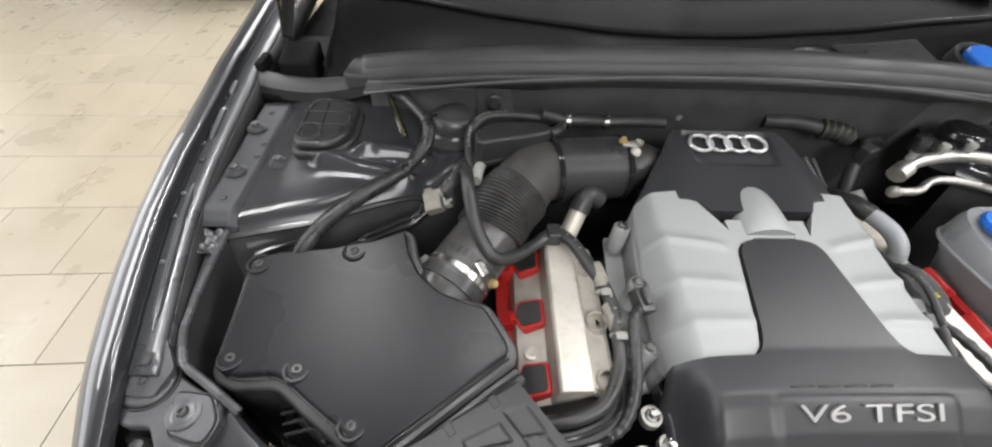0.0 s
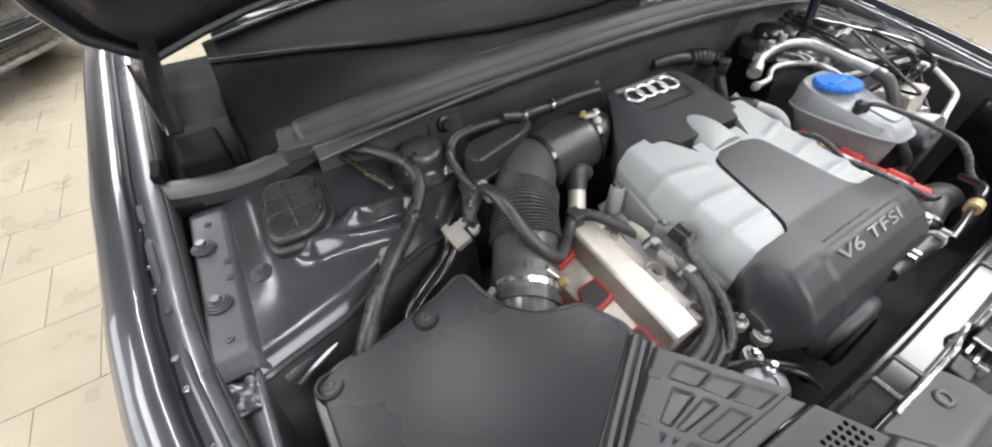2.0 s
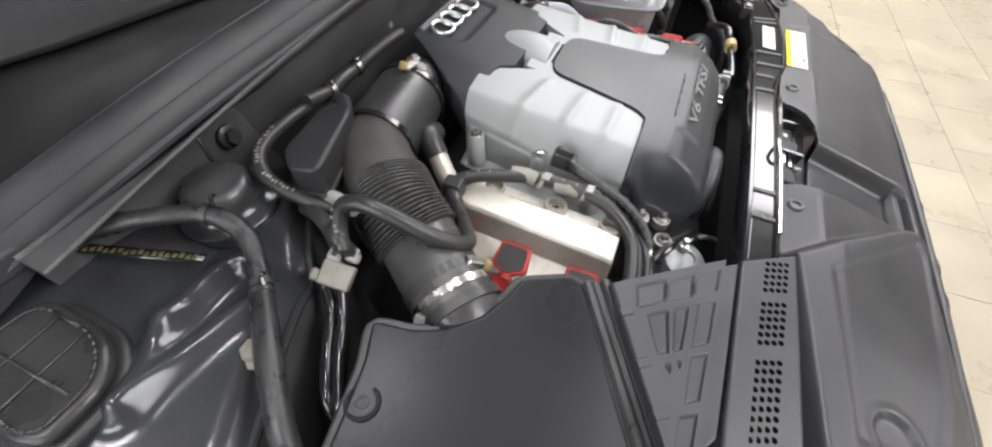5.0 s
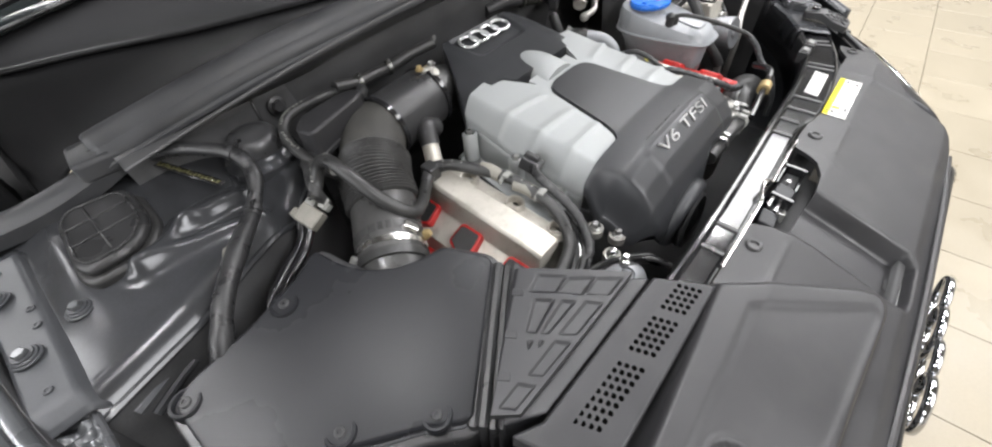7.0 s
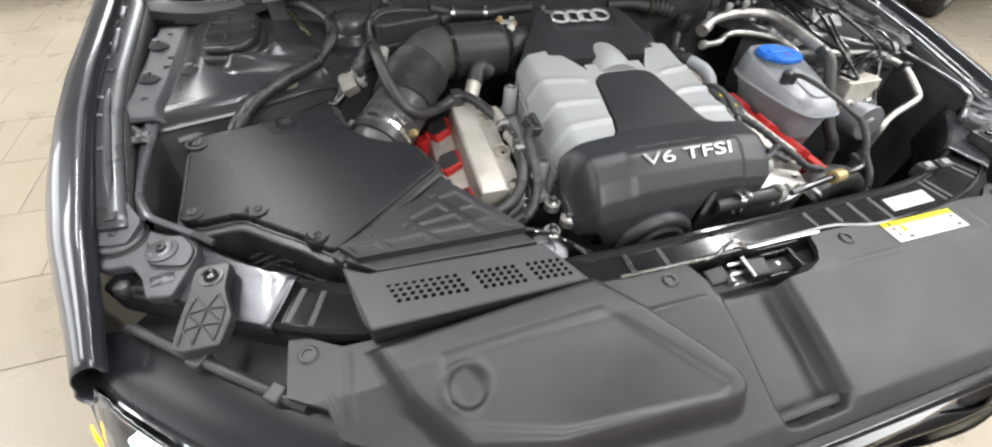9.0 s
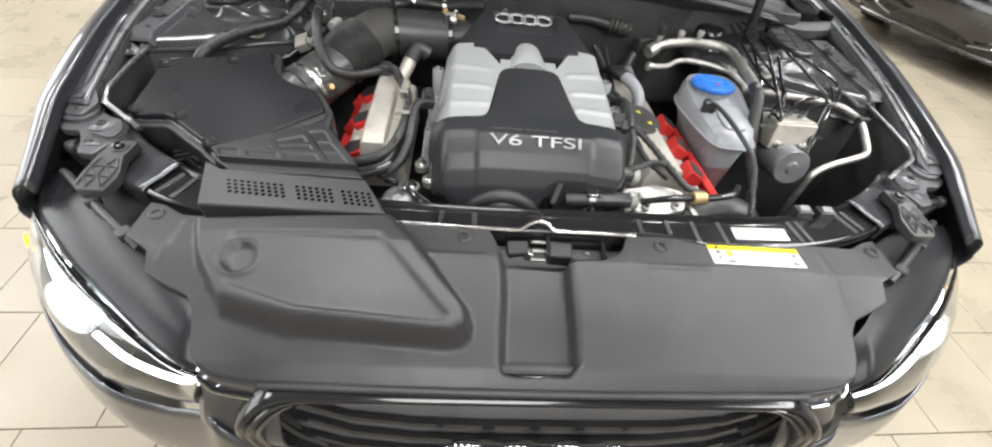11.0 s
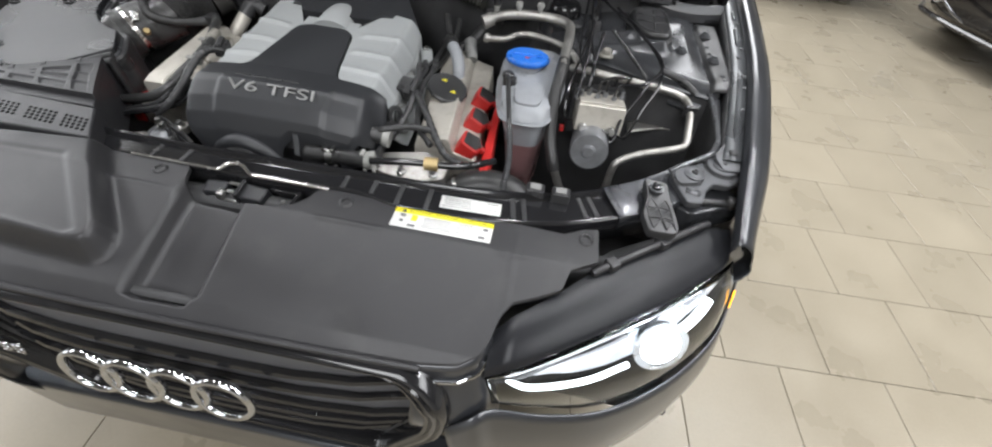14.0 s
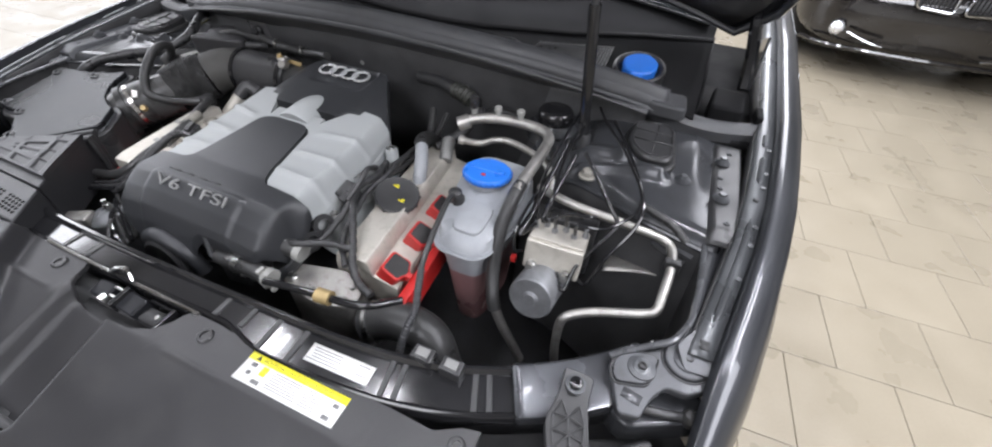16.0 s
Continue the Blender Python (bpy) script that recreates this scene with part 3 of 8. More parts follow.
for sx in (-1, 1):
    e_ = SEAL[0] if sx < 0 else SEAL[-1]
    link("end_boot", *prismvf(rounded([(e_[0] - 0.035, e_[1] - 0.030), (e_[0] + 0.040, e_[1] - 0.034), (e_[0] + 0.036, e_[1] + 0.040), (e_[0] - 0.030, e_[1] + 0.044)], 0.010, 3), lambda x, y, e_=e_: e_[2] + 0.006 - 0.25 * abs(y - e_[1]), e_[2] - 0.03), "seal", seal, "moulded rubber end boot", bevel=0.006)

scut = thing("scuttle", (0, 1.0, 0.85), "smooth black plastic scuttle panel below the windscreen", "scuttle panel")


def scuttle(u, w):
    x = -0.72 + 1.44 * u
    ys, zs = seal_at(x)
    y = ys + 0.004 + w * (1.125 - ys)
    ze = lut([(0, 0.888), (0.15, 0.892), (0.4, 0.915), (0.56, 0.938), (0.7, 0.952), (0.72, 0.953)], abs(x))
    z = zs - 0.004 + (ze - zs + 0.004) * sstep(0, 1, w) - 0.030 * math.sin(math.pi * w) * sstep(0.0, 0.06, u) * sstep(1, 0.94, u)
    z -= 0.030 * (sstep(0.05, 0.0, u) + sstep(0.95, 1.0, u)) * (1 - w)
    return (x, y, z)


v, f = patchvf(scuttle, 70, 24)
link("front_trough", v, f, "scut", scut, solid=0.003)


def scuttle_top(u, w):
    x, y, z = scuttle(u, 1)
    y2, z2 = 1.345 - 0.19 * (2 * u - 1) ** 2, 0.985 - 0.010 * (2 * u - 1) ** 2
    return (x, y - 0.014 + (y2 - y + 0.014) * w, z - 0.001 + (z2 - z + 0.001) * w - 0.012 * math.sin(math.pi * w))


v, f = patchvf(scuttle_top, 60, 12)
link("rear_shelf", v, f, "scut", scut, solid=0.003)
link("crease_strip", *tubevf([tuple(Vector(scuttle(k / 40, 1)) + Vector((0, 0, 0.003))) for k in range(41)], 0.0011, 8, 1), "satin", scut, "shiny crease along the panel")
for sx in (-1, 1):
    link("side_gutter", *boxvf((sx * 0.79, 1.25, 0.80), (0.18, 0.70, 0.02)), "scut", scut)
    link("side_cheek", *prismvf([(sx * 0.722, 0.95), (sx * 0.728, 0.95), (sx * 0.728, 1.2), (sx * 0.722, 1.2)], lambda x, y: 0.88 + 0.06 * sstep(0.95, 1.12, y), 0.78), "scut", scut)
wind = thing("windscreen", (0, 1.3, 0.95), "dark tinted windscreen reflecting the showroom lights", "windscreen")
v, f = patchvf(lambda u, w: (-0.70 + 1.40 * u, 1.335 - 0.19 * (2 * u - 1) ** 2 + 0.80 * w, 0.988 - 0.010 * (2 * u - 1) ** 2 + 0.42 * w - 0.05 * w * w), 24, 12)
link("glass", v, f, "tint", wind, solid=0.005)

# ---------------------------------------------------------------- front cover, slam panel
slam = thing("radiator_support", (0, 0.22, 0.55), "glossy black ribbed radiator support beam", "radiator support")
SL = [(-0.775, 0.385), (-0.70, 0.318), (-0.62, 0.268), (-0.52, 0.232), (-0.35, 0.212), (-0.18, 0.205), (0.0, 0.206), (0.18, 0.210), (0.36, 0.216), (0.48, 0.235), (0.58, 0.272), (0.66, 0.318), (0.76, 0.40)]
line = spline([(x, y, 0.757) for x, y in SL], 8)
prof = [(-0.034, -0.05), (-0.034, -0.004), (-0.032, 0.0), (-0.028, 0.001), (-0.025, -0.003), (0.020, -0.003), (0.023, 0.002), (0.026, 0.006), (0.030, 0.006), (0.033, 0.002), (0.034, -0.09)]


def sweep(line, prof, up=Vector((0, 0, 1))):
    v, f = [], []
    k = len(prof)
    for i, p in enumerate(line):
        t = (line[min(i + 1, len(line) - 1)] - line[max(i - 1, 0)]).normalized()
        s = up.cross(t).normalized()
        v += [tuple(p + s * a + up * b) for a, b in prof]
        if i:
            f += [((i - 1) * k + j, (i - 1) * k + j + 1, i * k + j + 1, i * k + j) for j in range(k - 1)]
    return v, f


v, f = sweep(line, prof)
for i, p in enumerate(line):
    # the front lip stands further back in the middle, behind the lock
    back = 0.019 * sstep(-0.46, -0.36, p.x) * sstep(0.26, 0.16, p.x)
    for j in range(5):
        a, b, c = v[i * len(prof) + j]
        v[i * len(prof) + j] = (a, b + back, c)
link("beam", v, f, "gloss", slam, solid=0.002, angle=50)
# the painted metal ends lie on top of the plastic, greyed for their reflection
for keep in (lambda x: x < -0.600, lambda x: x > 0.575):
    sub_line = [p + Vector((0, 0, 0.0005)) for p in line if keep(p.x) and abs(p.x) < 0.745]
    v, f = sweep(sub_line, [(-0.0365, -0.030), (-0.0362, -0.002), (-0.034, 0.0022), (-0.028, 0.0036), (0.0, 0.0046), (0.024, 0.0076), (0.031, 0.0078), (0.0355, 0.003), (0.0362, -0.040)])
    link("beam_end", v, f, "beam_end", slam, "painted metal end, greyed to stand for its reflection", solid=0.0012)
for x in (-0.598, -0.574, -0.175, -0.122, 0.150, 0.198, 0.243, 0.290, 0.425, 0.442, 0.535, 0.552):
    i = min(range(1, len(line) - 1), key=lambda k: abs(line[k].x - x))
    t = (line[i + 1] - line[i - 1]).normalized()
    p = Vector((x, line[i].y + t.y / t.x * (x - line[i].x), line[i].z - 0.004))
    s = Vector((0, 0, 1)).cross(t)
    m = Matrix.Translation(p) @ Matrix((t, s, Vector((0, 0, 1)))).transposed().to_4x4()
    link("rib", *vf(G().add(*boxvf((0, 0.0075 if -0.4 < x < 0.2 else -0.001, 0), (0.008, 0.033 if -0.4 < x < 0.2 else 0.050, 0.007)), m=m)), "satin", slam, bevel=0.0015)

DUCT = [(-0.522, 0.172), (-0.243, 0.196), (-0.128, 0.056), (-0.121, 0.038), (-0.123, 0.022), (-0.135, 0.012), (-0.150, 0.009), (-0.234, 0.014), (-0.354, 0.020), (-0.444, 0.043), (-0.492, 0.104)]
DUCT_IN = [(-0.454, 0.142), (-0.256, 0.151), (-0.148, 0.032), (-0.165, 0.022), (-0.345, 0.036), (-0.436, 0.064)]
CHAN = [(-0.086, 0.19), (-0.080, 0.10), (-0.083, 0.0), (-0.080, -0.017), (-0.060, -0.021), (0.012, -0.020), (0.026, -0.004), (0.026, 0.05), (0.025, 0.10), (0.025, 0.19)]
HALF_F = [(0.585, 0.149), (0.570, 0.140), (0.545, 0.126), (0.537, 0.096), (0.505, 0.080), (0.472, 0.066), (0.458, 0.045), (0.450, 0.010), (0.440, -0.010), (0.415, -0.024), (0.37, -0.030), (0.2, -0.034), (0, -0.036)]
YF = [(-0.022 - a, b) for a, b in HALF_F] + [(-0.022 + a, b) for a, b in reversed(HALF_F[:-1])]
YB = [(-0.607, 0.213), (-0.585, 0.210), (-0.55, 0.190), (-0.40, 0.188), (-0.30, 0.194), (-0.10, 0.189), (-0.094, 0.180), (-0.088, 0.160), (-0.074, 0.144), (-0.05, 0.138), (0.02, 0.134), (0.07, 0.138), (0.098, 0.150), (0.112, 0.168), (0.118, 0.186), (0.124, 0.192), (0.17, 0.192), (0.26, 0.186), (0.36, 0.188), (0.45, 0.192), (0.51, 0.190), (0.54, 0.207), (0.563, 0.212)]


def cover_z(x, y):
    z = 0.757 - 0.32 * max(0, 0.135 - y) ** 1.03 - 0.8 * max(0, -0.012 - y) ** 1.2 - 0.02 * max(0, abs(x) - 0.35)
    z += (0.028 + 0.10 * max(0, 0.13 - y)) * sstep(-0.005, 0.013, inside(DUCT, x, y)) - 0.0026 * sstep(0.0, 0.006, inside(DUCT_IN, x, y))
    r = math.hypot(x + 0.429, y - 0.102)
    z -= 0.005 * sstep(0.024, 0.016, r) - 0.003 * math.exp(-((r - 0.024) / 0.003) ** 2)
    z -= 0.029 * sstep(-0.003, 0.013, inside(CHAN, x, y))
    for bx, by0, by1 in ((0.440, 0.05, 0.185), (-0.546, 0.10, 0.186)):
        z += 0.0018 * math.exp(-((x - bx) / 0.0025) ** 2) * sstep(by0, by0 + 0.02, y) * sstep(by1, by1 - 0.01, y)
    for by, bx0, bx1 in ((0.134, 0.135, 0.245), (0.138, -0.20, -0.10), (0.132, 0.41, 0.462)):
        z += 0.0018 * math.exp(-((y - by) / 0.0025) ** 2) * sstep(bx0, bx0 + 0.01, x) * sstep(bx1, bx1 - 0.01, x)
    return z


cover = thing("front_cover", (0, 0.08, 0.70), "grained dark grey plastic cover over the radiator", "plastic cover")


def cover_pt(u, w):
    x = -0.607 + 1.17 * u
    y = lut(YF, x) + w * (lut(YB, x) - lut(YF, x))
    return (x, y, cover_z(x, y))


v, f = patchvf(cover_pt, 270, 76, 0.008)
link("panel", v, f, "matte", cover, angle=80)


def clip(x, y, z, parent, r=0.011):
    link("clip", *lathevf([(r, 0), (r, 0.0015), (r * 0.8, 0.0035), (r * 0.55, 0.0035), (r * 0.5, 0.0012), (0.0005, 0.001)], 20, Matrix.Translation((x, y, z))), "satin", parent, "round plastic push clip")


for x, y in ((-0.137, 0.172), (0.171, 0.171), (0.543, 0.186), (-0.586, 0.190)):
    clip(x, y, cover_z(x, y), cover)
DS = rounded([(-0.038, -0.005), (-0.016, -0.005), (-0.016, 0.005), (-0.038, 0.005)], 0.005)
link("drain_slot", *prismvf(DS, lambda x, y: cover_z(x, y) + 0.0012, lambda x, y: cover_z(x, y) - 0.001), "dark", cover, "oval drain slot")

# ---------------------------------------------------------------- front end: bumper, grille, lamps
bump = thing("front_bumper", (0, 0, 0.2), "dark grey metallic front bumper skin", "bumper")
BO = [(0.395, -0.070, 0.60), (0.430, -0.058, 0.628), (0.457, -0.040, 0.626), (0.530, -0.024, 0.596), (0.622, 0.002, 0.588), (0.722, 0.064, 0.590), (0.802, 0.144, 0.603), (0.838, 0.212, 0.620), (0.858, 0.30, 0.675), (0.868, 0.42, 0.70)]


def bumper_side(sx):
    ln = spline([(sx * x - 0.012, y, z) for x, y, z in BO], 6)
    def side(u, w):
        i = u * (len(ln) - 1)
        k = min(int(i), len(ln) - 2)
        p = ln[k].lerp(ln[k + 1], i - k)
        o = Vector((p.x * 1.0, (p.y - 0.30) * 1.25, 0)).normalized()
        d = 0.004 + 0.030 * math.sin(math.pi * 0.5 * min(1, w * 3)) - 0.055 * sstep(0.45, 1, w)
        return (p.x + o.x * d, p.y + o.y * d, p.z - 0.006 - (p.z - 0.19) * w)
    v, f = patchvf(side, 36, 18)
    link("side_skin", v, f, "paint", bump, solid=0.003)
    # painted nose between grille and lamp
    def nose(u, w):
        x0 = lut([(0, 0.350), (1, 0.447)], u)
        tz = cover_z(sx * x0 - 0.016, lut(YF, sx * x0 - 0.016)) - 0.002
        ty = lut(YF, sx * x0 - 0.016) - 0.001
        return (sx * (x0 + 0.030 * w * u) - 0.016, ty - 0.040 * sstep(0, 0.5, w) + 0.02 * sstep(0.5, 1, w), tz - 0.20 * w - 0.012 * sstep(0, 0.2, w))
    v, f = patchvf(nose, 12, 16)
    link("nose_strip", v, f, "paint", bump, solid=0.003)
    ln = [tuple(Vector(nose(k / 8, 0.12)) + Vector((0, -0.003, 0.001))) for k in range(2, 9)]
    link("nose_trim", *tubevf(ln, 0.0028, 8, 2), "chrome", bump, "thin bright trim line")


bumper_side(-1), bumper_side(1)
link("lower_skin", *prismvf([(-0.5, -0.085), (0.5, -0.085), (0.45, -0.02), (-0.45, -0.02)], 0.36, 0.18), "paint", bump, bevel=0.01)
link("nose_lip", *tubevf([(-0.38, -0.033, 0.694), (-0.2, -0.037, 0.697), (0, -0.039, 0.698), (0.2, -0.037, 0.697), (0.345, -0.033, 0.694)], 0.005, 8, 6), "matte", bump)

grille = thing("radiator_grille", (0, -0.08, 0.4), "gloss black hexagonal radiator grille with horizontal slats", "grille")


def gy(z):
    return -0.028 - 0.55 * (0.705 - z) if z > 0.645 else -0.061 - 0.06 * (0.645 - z) if z > 0.5 else -0.0697 + 0.05 * (0.5 - z)


HEX = [(-0.355, 0.684), (0.325, 0.684), (0.376, 0.636), (0.368, 0.56), (0.275, 0.37), (-0.305, 0.37), (-0.398, 0.56), (-0.406, 0.636)]
SURROUND = ((-0.018, 0.03), (-0.018, -0.002), (-0.015, -0.008), (-0.010, -0.0095), (-0.007, -0.006), (-0.003, -0.0105), (0.002, -0.0105), (0.005, -0.006), (0.009, -0.0098), (0.014, -0.0085), (0.018, -0.003), (0.020, 0.006), (0.020, 0.03))
ring = [Vector((x, gy(z), z)) for x, z in rounded(HEX, 0.035, 5)]
ring.append(ring[0])
v, f = [], []
cen = Vector((-0.015, -0.09, 0.55))
for i, p in enumerate(ring):
    o = (p - cen)
    o.y = 0
    o.normalize()
    for a, b in SURROUND:
        v.append((p.x + o.x * a, p.y + b, p.z + o.z * a))
    if i:
        f += [((i - 1) * 13 + j, (i - 1) * 13 + j + 1, i * 13 + j + 1, i * 13 + j) for j in range(12)]
link("surround", v, f, "gloss", grille, "gloss black surround")
for z in (0.632, 0.580, 0.528, 0.476, 0.424):
    hw = 0.352 if z > 0.55 else 0.295 + (z - 0.37) * 0.5
    for nm, mt, pr in (("slat", "slat", [(0.002, -0.005), (0.002, 0.004), (0.030, 0.045), (0.036, 0.043), (0.008, -0.007)]), ("slat_edge", "gloss", [(-0.010, -0.002), (-0.007, 0.0035), (0.0015, 0.0052), (0.0015, -0.005), (-0.006, -0.0045)])):
        v, f = [], []
        for k in range(9):
            x = hw * (k / 4 - 1)
            v += [(x - 0.015, gy(z) + a + 0.010 + 0.030 * (x / hw) ** 4, z + b) for a, b in pr]
        for j in range(8):
            f += [(j * 5 + q, j * 5 + (q + 1) % 5, (j + 1) * 5 + (q + 1) % 5, (j + 1) * 5 + q) for q in range(5)]
        f += [tuple(range(5)), tuple(range(40, 45))]
        link(nm, v, f, mt, grille, "glossy front edge of the slat" if mt == "gloss" else "")
v, f = [], []
for i, p in enumerate(ring):
    o = (p - cen)
    o.y = 0
    o.normalize()
    v += [(p.x + o.x * a, p.y + b, p.z + o.z * a) for a, b in ((-0.017, 0.020), (-0.012, 0.045), (-0.030, 0.085))]
    if i:
        f += [((i - 1) * 3 + j, (i - 1) * 3 + j + 1, i * 3 + j + 1, i * 3 + j) for j in range(2)]
link("throat", v, f, "satin", grille, "black inner throat", solid=0.002)
link("mesh_backing", *boxvf((0, -0.005, 0.53), (0.76, 0.01, 0.34)), "dark", grille)
for x in (-0.29, -0.20, 0.16, 0.26):
    z = 0.655
    link("slat_gusset", *vf(G().add(*prismvf([(0, 0.022), (0.030, 0.022), (0.030, -0.020)], 0.003, -0.003), m=Matrix.Translation((x, gy(z) + 0.012, z)) @ Matrix(((0, 0, 1, 0), (1, 0, 0, 0), (0, 1, 0, 0), (0, 0, 0, 1))))), "satin", grille, "small triangular gusset")
emblem = thing("front_emblem", (-0.022, -0.09, 0.56), "four interlinked chrome rings on the grille", "emblem")
for i in range(4):
    m = face_pose((-0.022 + (i - 1.5) * 0.0665, -0.096, 0.607), (0, -1, 0.24))
    v, f = [], []
    for a in range(40):
        for b in range(10):
            t, q = 2 * math.pi * a / 40, 2 * math.pi * b / 10
            rr = 0.041 + 0.0054 * math.cos(q)
            v.append(tuple(m @ Vector((rr * math.cos(t), rr * math.sin(t) * 0.98, 0.006 * math.sin(q) + 0.0012 * (i % 2)))))
    f = [(a * 10 + b, a * 10 + (b + 1) % 10, ((a + 1) % 40) * 10 + (b + 1) % 10, ((a + 1) % 40) * 10 + b) for a in range(40) for b in range(10)]
    link("ring", v, f, "chrome", emblem)
badge = thing("grille_badge", (-0.29, -0.08, 0.57), "small red and silver badge on the grille", "badge")
m = face_pose((-0.302, -0.084, 0.600), (0, -1, 0.2))
link("red_block", *vf(G().add(*prismvf([(-0.015, -0.009), (0.007, -0.009), (0.014, 0.009), (-0.008, 0.009)], 0.003, 0), m=m)), "red", badge, bevel=0.0008)
for k in range(2):
    m = face_pose((-0.272 + 0.021 * k, -0.0845, 0.600), (0, -1, 0.2))
    g = G()
    for q in (-0.008, 0, 0.008):
        g.add(*boxvf((0.0, q, 0.0015), (0.016, 0.0032, 0.003)), m=m)
    g.add(*boxvf((-0.006, 0.004, 0.0015), (0.004, 0.008, 0.003)), m=m)
    g.add(*boxvf((0.006, -0.004, 0.0015), (0.004, 0.008, 0.003)), m=m)
    link("silver_mark", g.v, g.f, "chrome", badge)


def headlamp(sx):
    t = thing("headlamp", (sx * 0.6, 0.1, 0.55), "lit headlamp unit with a bright white light guide", "headlamp", "headlamps")
    top = spline([(sx * 0.442, -0.018, 0.668), (sx * 0.496, 0.0, 0.692), (sx * 0.592, 0.062, 0.703), (sx * 0.686, 0.128, 0.706), (sx * 0.774, 0.203, 0.705), (sx * 0.814, 0.244, 0.702)], 6)
    low = spline([(sx * 0.457, -0.035, 0.628), (sx * 0.530, -0.018, 0.598), (sx * 0.622, 0.008, 0.590), (sx * 0.722, 0.070, 0.592), (sx * 0.802, 0.150, 0.605), (sx * 0.835, 0.215, 0.622)], 6)
    n = len(top)
    def lens(u, w):
        i = u * (n - 1)
        k = min(int(i), n - 2)
        a, b = top[k].lerp(top[k + 1], i - k), low[k].lerp(low[k + 1], i - k)
        p = a.lerp(b, w)
        o = Vector((sx * 0.45, -0.8, 0.35)).normalized()
        return tuple(p + o * 0.016 * math.sin(math.pi * w) * (0.4 + 0.6 * math.sin(math.pi * u)))
    v, f = patchvf(lens, 24, 10)
    ln = link("lens", v, f, "glass", t, "clear lens", solid=0.0015)
    ln.visible_shadow = False
    off = Vector((-sx * 0.02, 0.055, -0.012))
    # bowl behind the lens, its colour kept pale to stand for glare
    v, f = patchvf(lambda u, w: tuple(Vector(lens(u, w)) + off * (1 + 0.5 * math.sin(math.pi * w))), 24, 10)
    link("inner_bezel", v, f, "bezel", t, "reflector bowl, coloured pale to stand for lamp glare")
    guide = [tuple(Vector(lens(u, w)) + off * 0.45) for u, w in ((0.075, 0.28), (0.10, 0.55), (0.14, 0.76), (0.19, 0.82), (0.28, 0.79), (0.38, 0.75), (0.49, 0.70))]
    link("light_guide", *tubevf(guide, 0.0046, 8, 6), "guide", t, "glowing white light guide")
    tray = [tuple(Vector(lens(u, w)) + off * 0.7) for u, w in ((0.17, 0.55), (0.30, 0.55), (0.42, 0.50), (0.50, 0.46))]
    link("reflector_step", *tubevf(tray, 0.008, 8, 5), "bezel", t, "bright reflector step above the light guide")
    r = 1.12
    m = face_pose(Vector(lens(0.595, 0.66)) + off * 0.62, (sx * 0.25, -0.85, 0.42))
    pj = link("projector", *lathevf([(0.034 * r, 0.010), (0.036 * r, 0.006), (0.034 * r, -0.004), (0.031 * r, 0.006)], 32, m), "bezel", t, "chrome ring round the projector")
    # added cup that catches glare and widens the bright core
    link("reflector_cup", *lathevf([(0.035 * r, -0.004), (0.038 * r, 0.004), (0.041 * r, 0.014)], 28, m), "reflector", pj, "bright reflector cup")
    # glowing lens drawn oversized, the extra white stands for bloom
    link("projector_lens", *lathevf([(0.034 * r, -0.004), (0.033 * r, 0.006), (0.028 * r, 0.016), (0.016 * r, 0.023), (0.0001, 0.025)], 28, m), "drl", pj, "bright lit projector lens")
    strip = [tuple(Vector(lens(u, w)) + off * 0.5) for u, w in ((0.67, 0.66), (0.72, 0.66), (0.77, 0.63), (0.82, 0.58))]
    link("side_light_bar", *tubevf(strip, 0.0075, 10, 5), "guide", t, "glowing outer light bar")
    fin = [tuple(Vector(lens(u, w)) + off * 0.6) for u, w in ((0.69, 0.42), (0.76, 0.40), (0.84, 0.38), (0.90, 0.40))]
    link("reflector_step", *tubevf(fin, 0.009, 8, 5), "reflector", t, "bright outer reflector step")
    for k in range(7):
        u = 0.08 + 0.010 * k
        p = Vector(lens(u, 0.75 - 0.05 * k)) + off * 0.6
        link("ridge", *tubevf([tuple(p), tuple(p + Vector((sx * 0.006, 0.004, 0.020)))], 0.0018, 6, 1), "bezel", t)
    v, f = patchvf(lambda u, w: tuple(Vector(lens(0.955 + 0.030 * u, 0.55 + 0.33 * w)) + Vector((sx * 0.005, -0.004, 0.003))), 6, 6)
    link("side_marker", v, f, "amber", t, "amber side marker", solid=0.002)
    # black housing behind the lens, under the bonnet edge
    rear = [(q.x, q.y) for q in spline([(0.441, 0.034, 0), (0.480, 0.062, 0), (0.527, 0.102, 0), (0.574, 0.146, 0), (0.684, 0.224, 0), (0.764, 0.283, 0), (0.810, 0.296, 0)], 8)]
    front = [(q.x, q.y) for q in spline([(0.441, -0.016, 0), (0.496, 0.004, 0), (0.592, 0.066, 0), (0.686, 0.132, 0), (0.774, 0.207, 0), (0.810, 0.247, 0)], 8)]
    def crown(u, w):
        x = 0.441 + 0.367 * u
        y = lut(front, x) + (lut(rear, x) - lut(front, x)) * w
        return (sx * x, y, 0.699 - 0.02 * sstep(0.47, 0.44, x) + 0.031 * (1 - (1 - w) ** 2.2) * (0.75 + 0.25 * math.sin(math.pi * u)))
    v, f = patchvf(crown, 40, 14, 0.06)
    link("housing", v, f, "airbox", t, "smooth black housing", angle=60)
    t.location.x -= 0.012
    return t


headlamp(-1), headlamp(1)

# ---------------------------------------------------------------- engine cover
EC = -0.022   # middle of the engine
STEM = [(0.40, 0.100), (0.406, 0.090), (0.415, 0.083), (0.43, 0.078), (0.50, 0.066), (0.540, 0.0595), (0.550, 0.0555), (0.557, 0.049), (0.561, 0.040), (0.563, 0.028)]


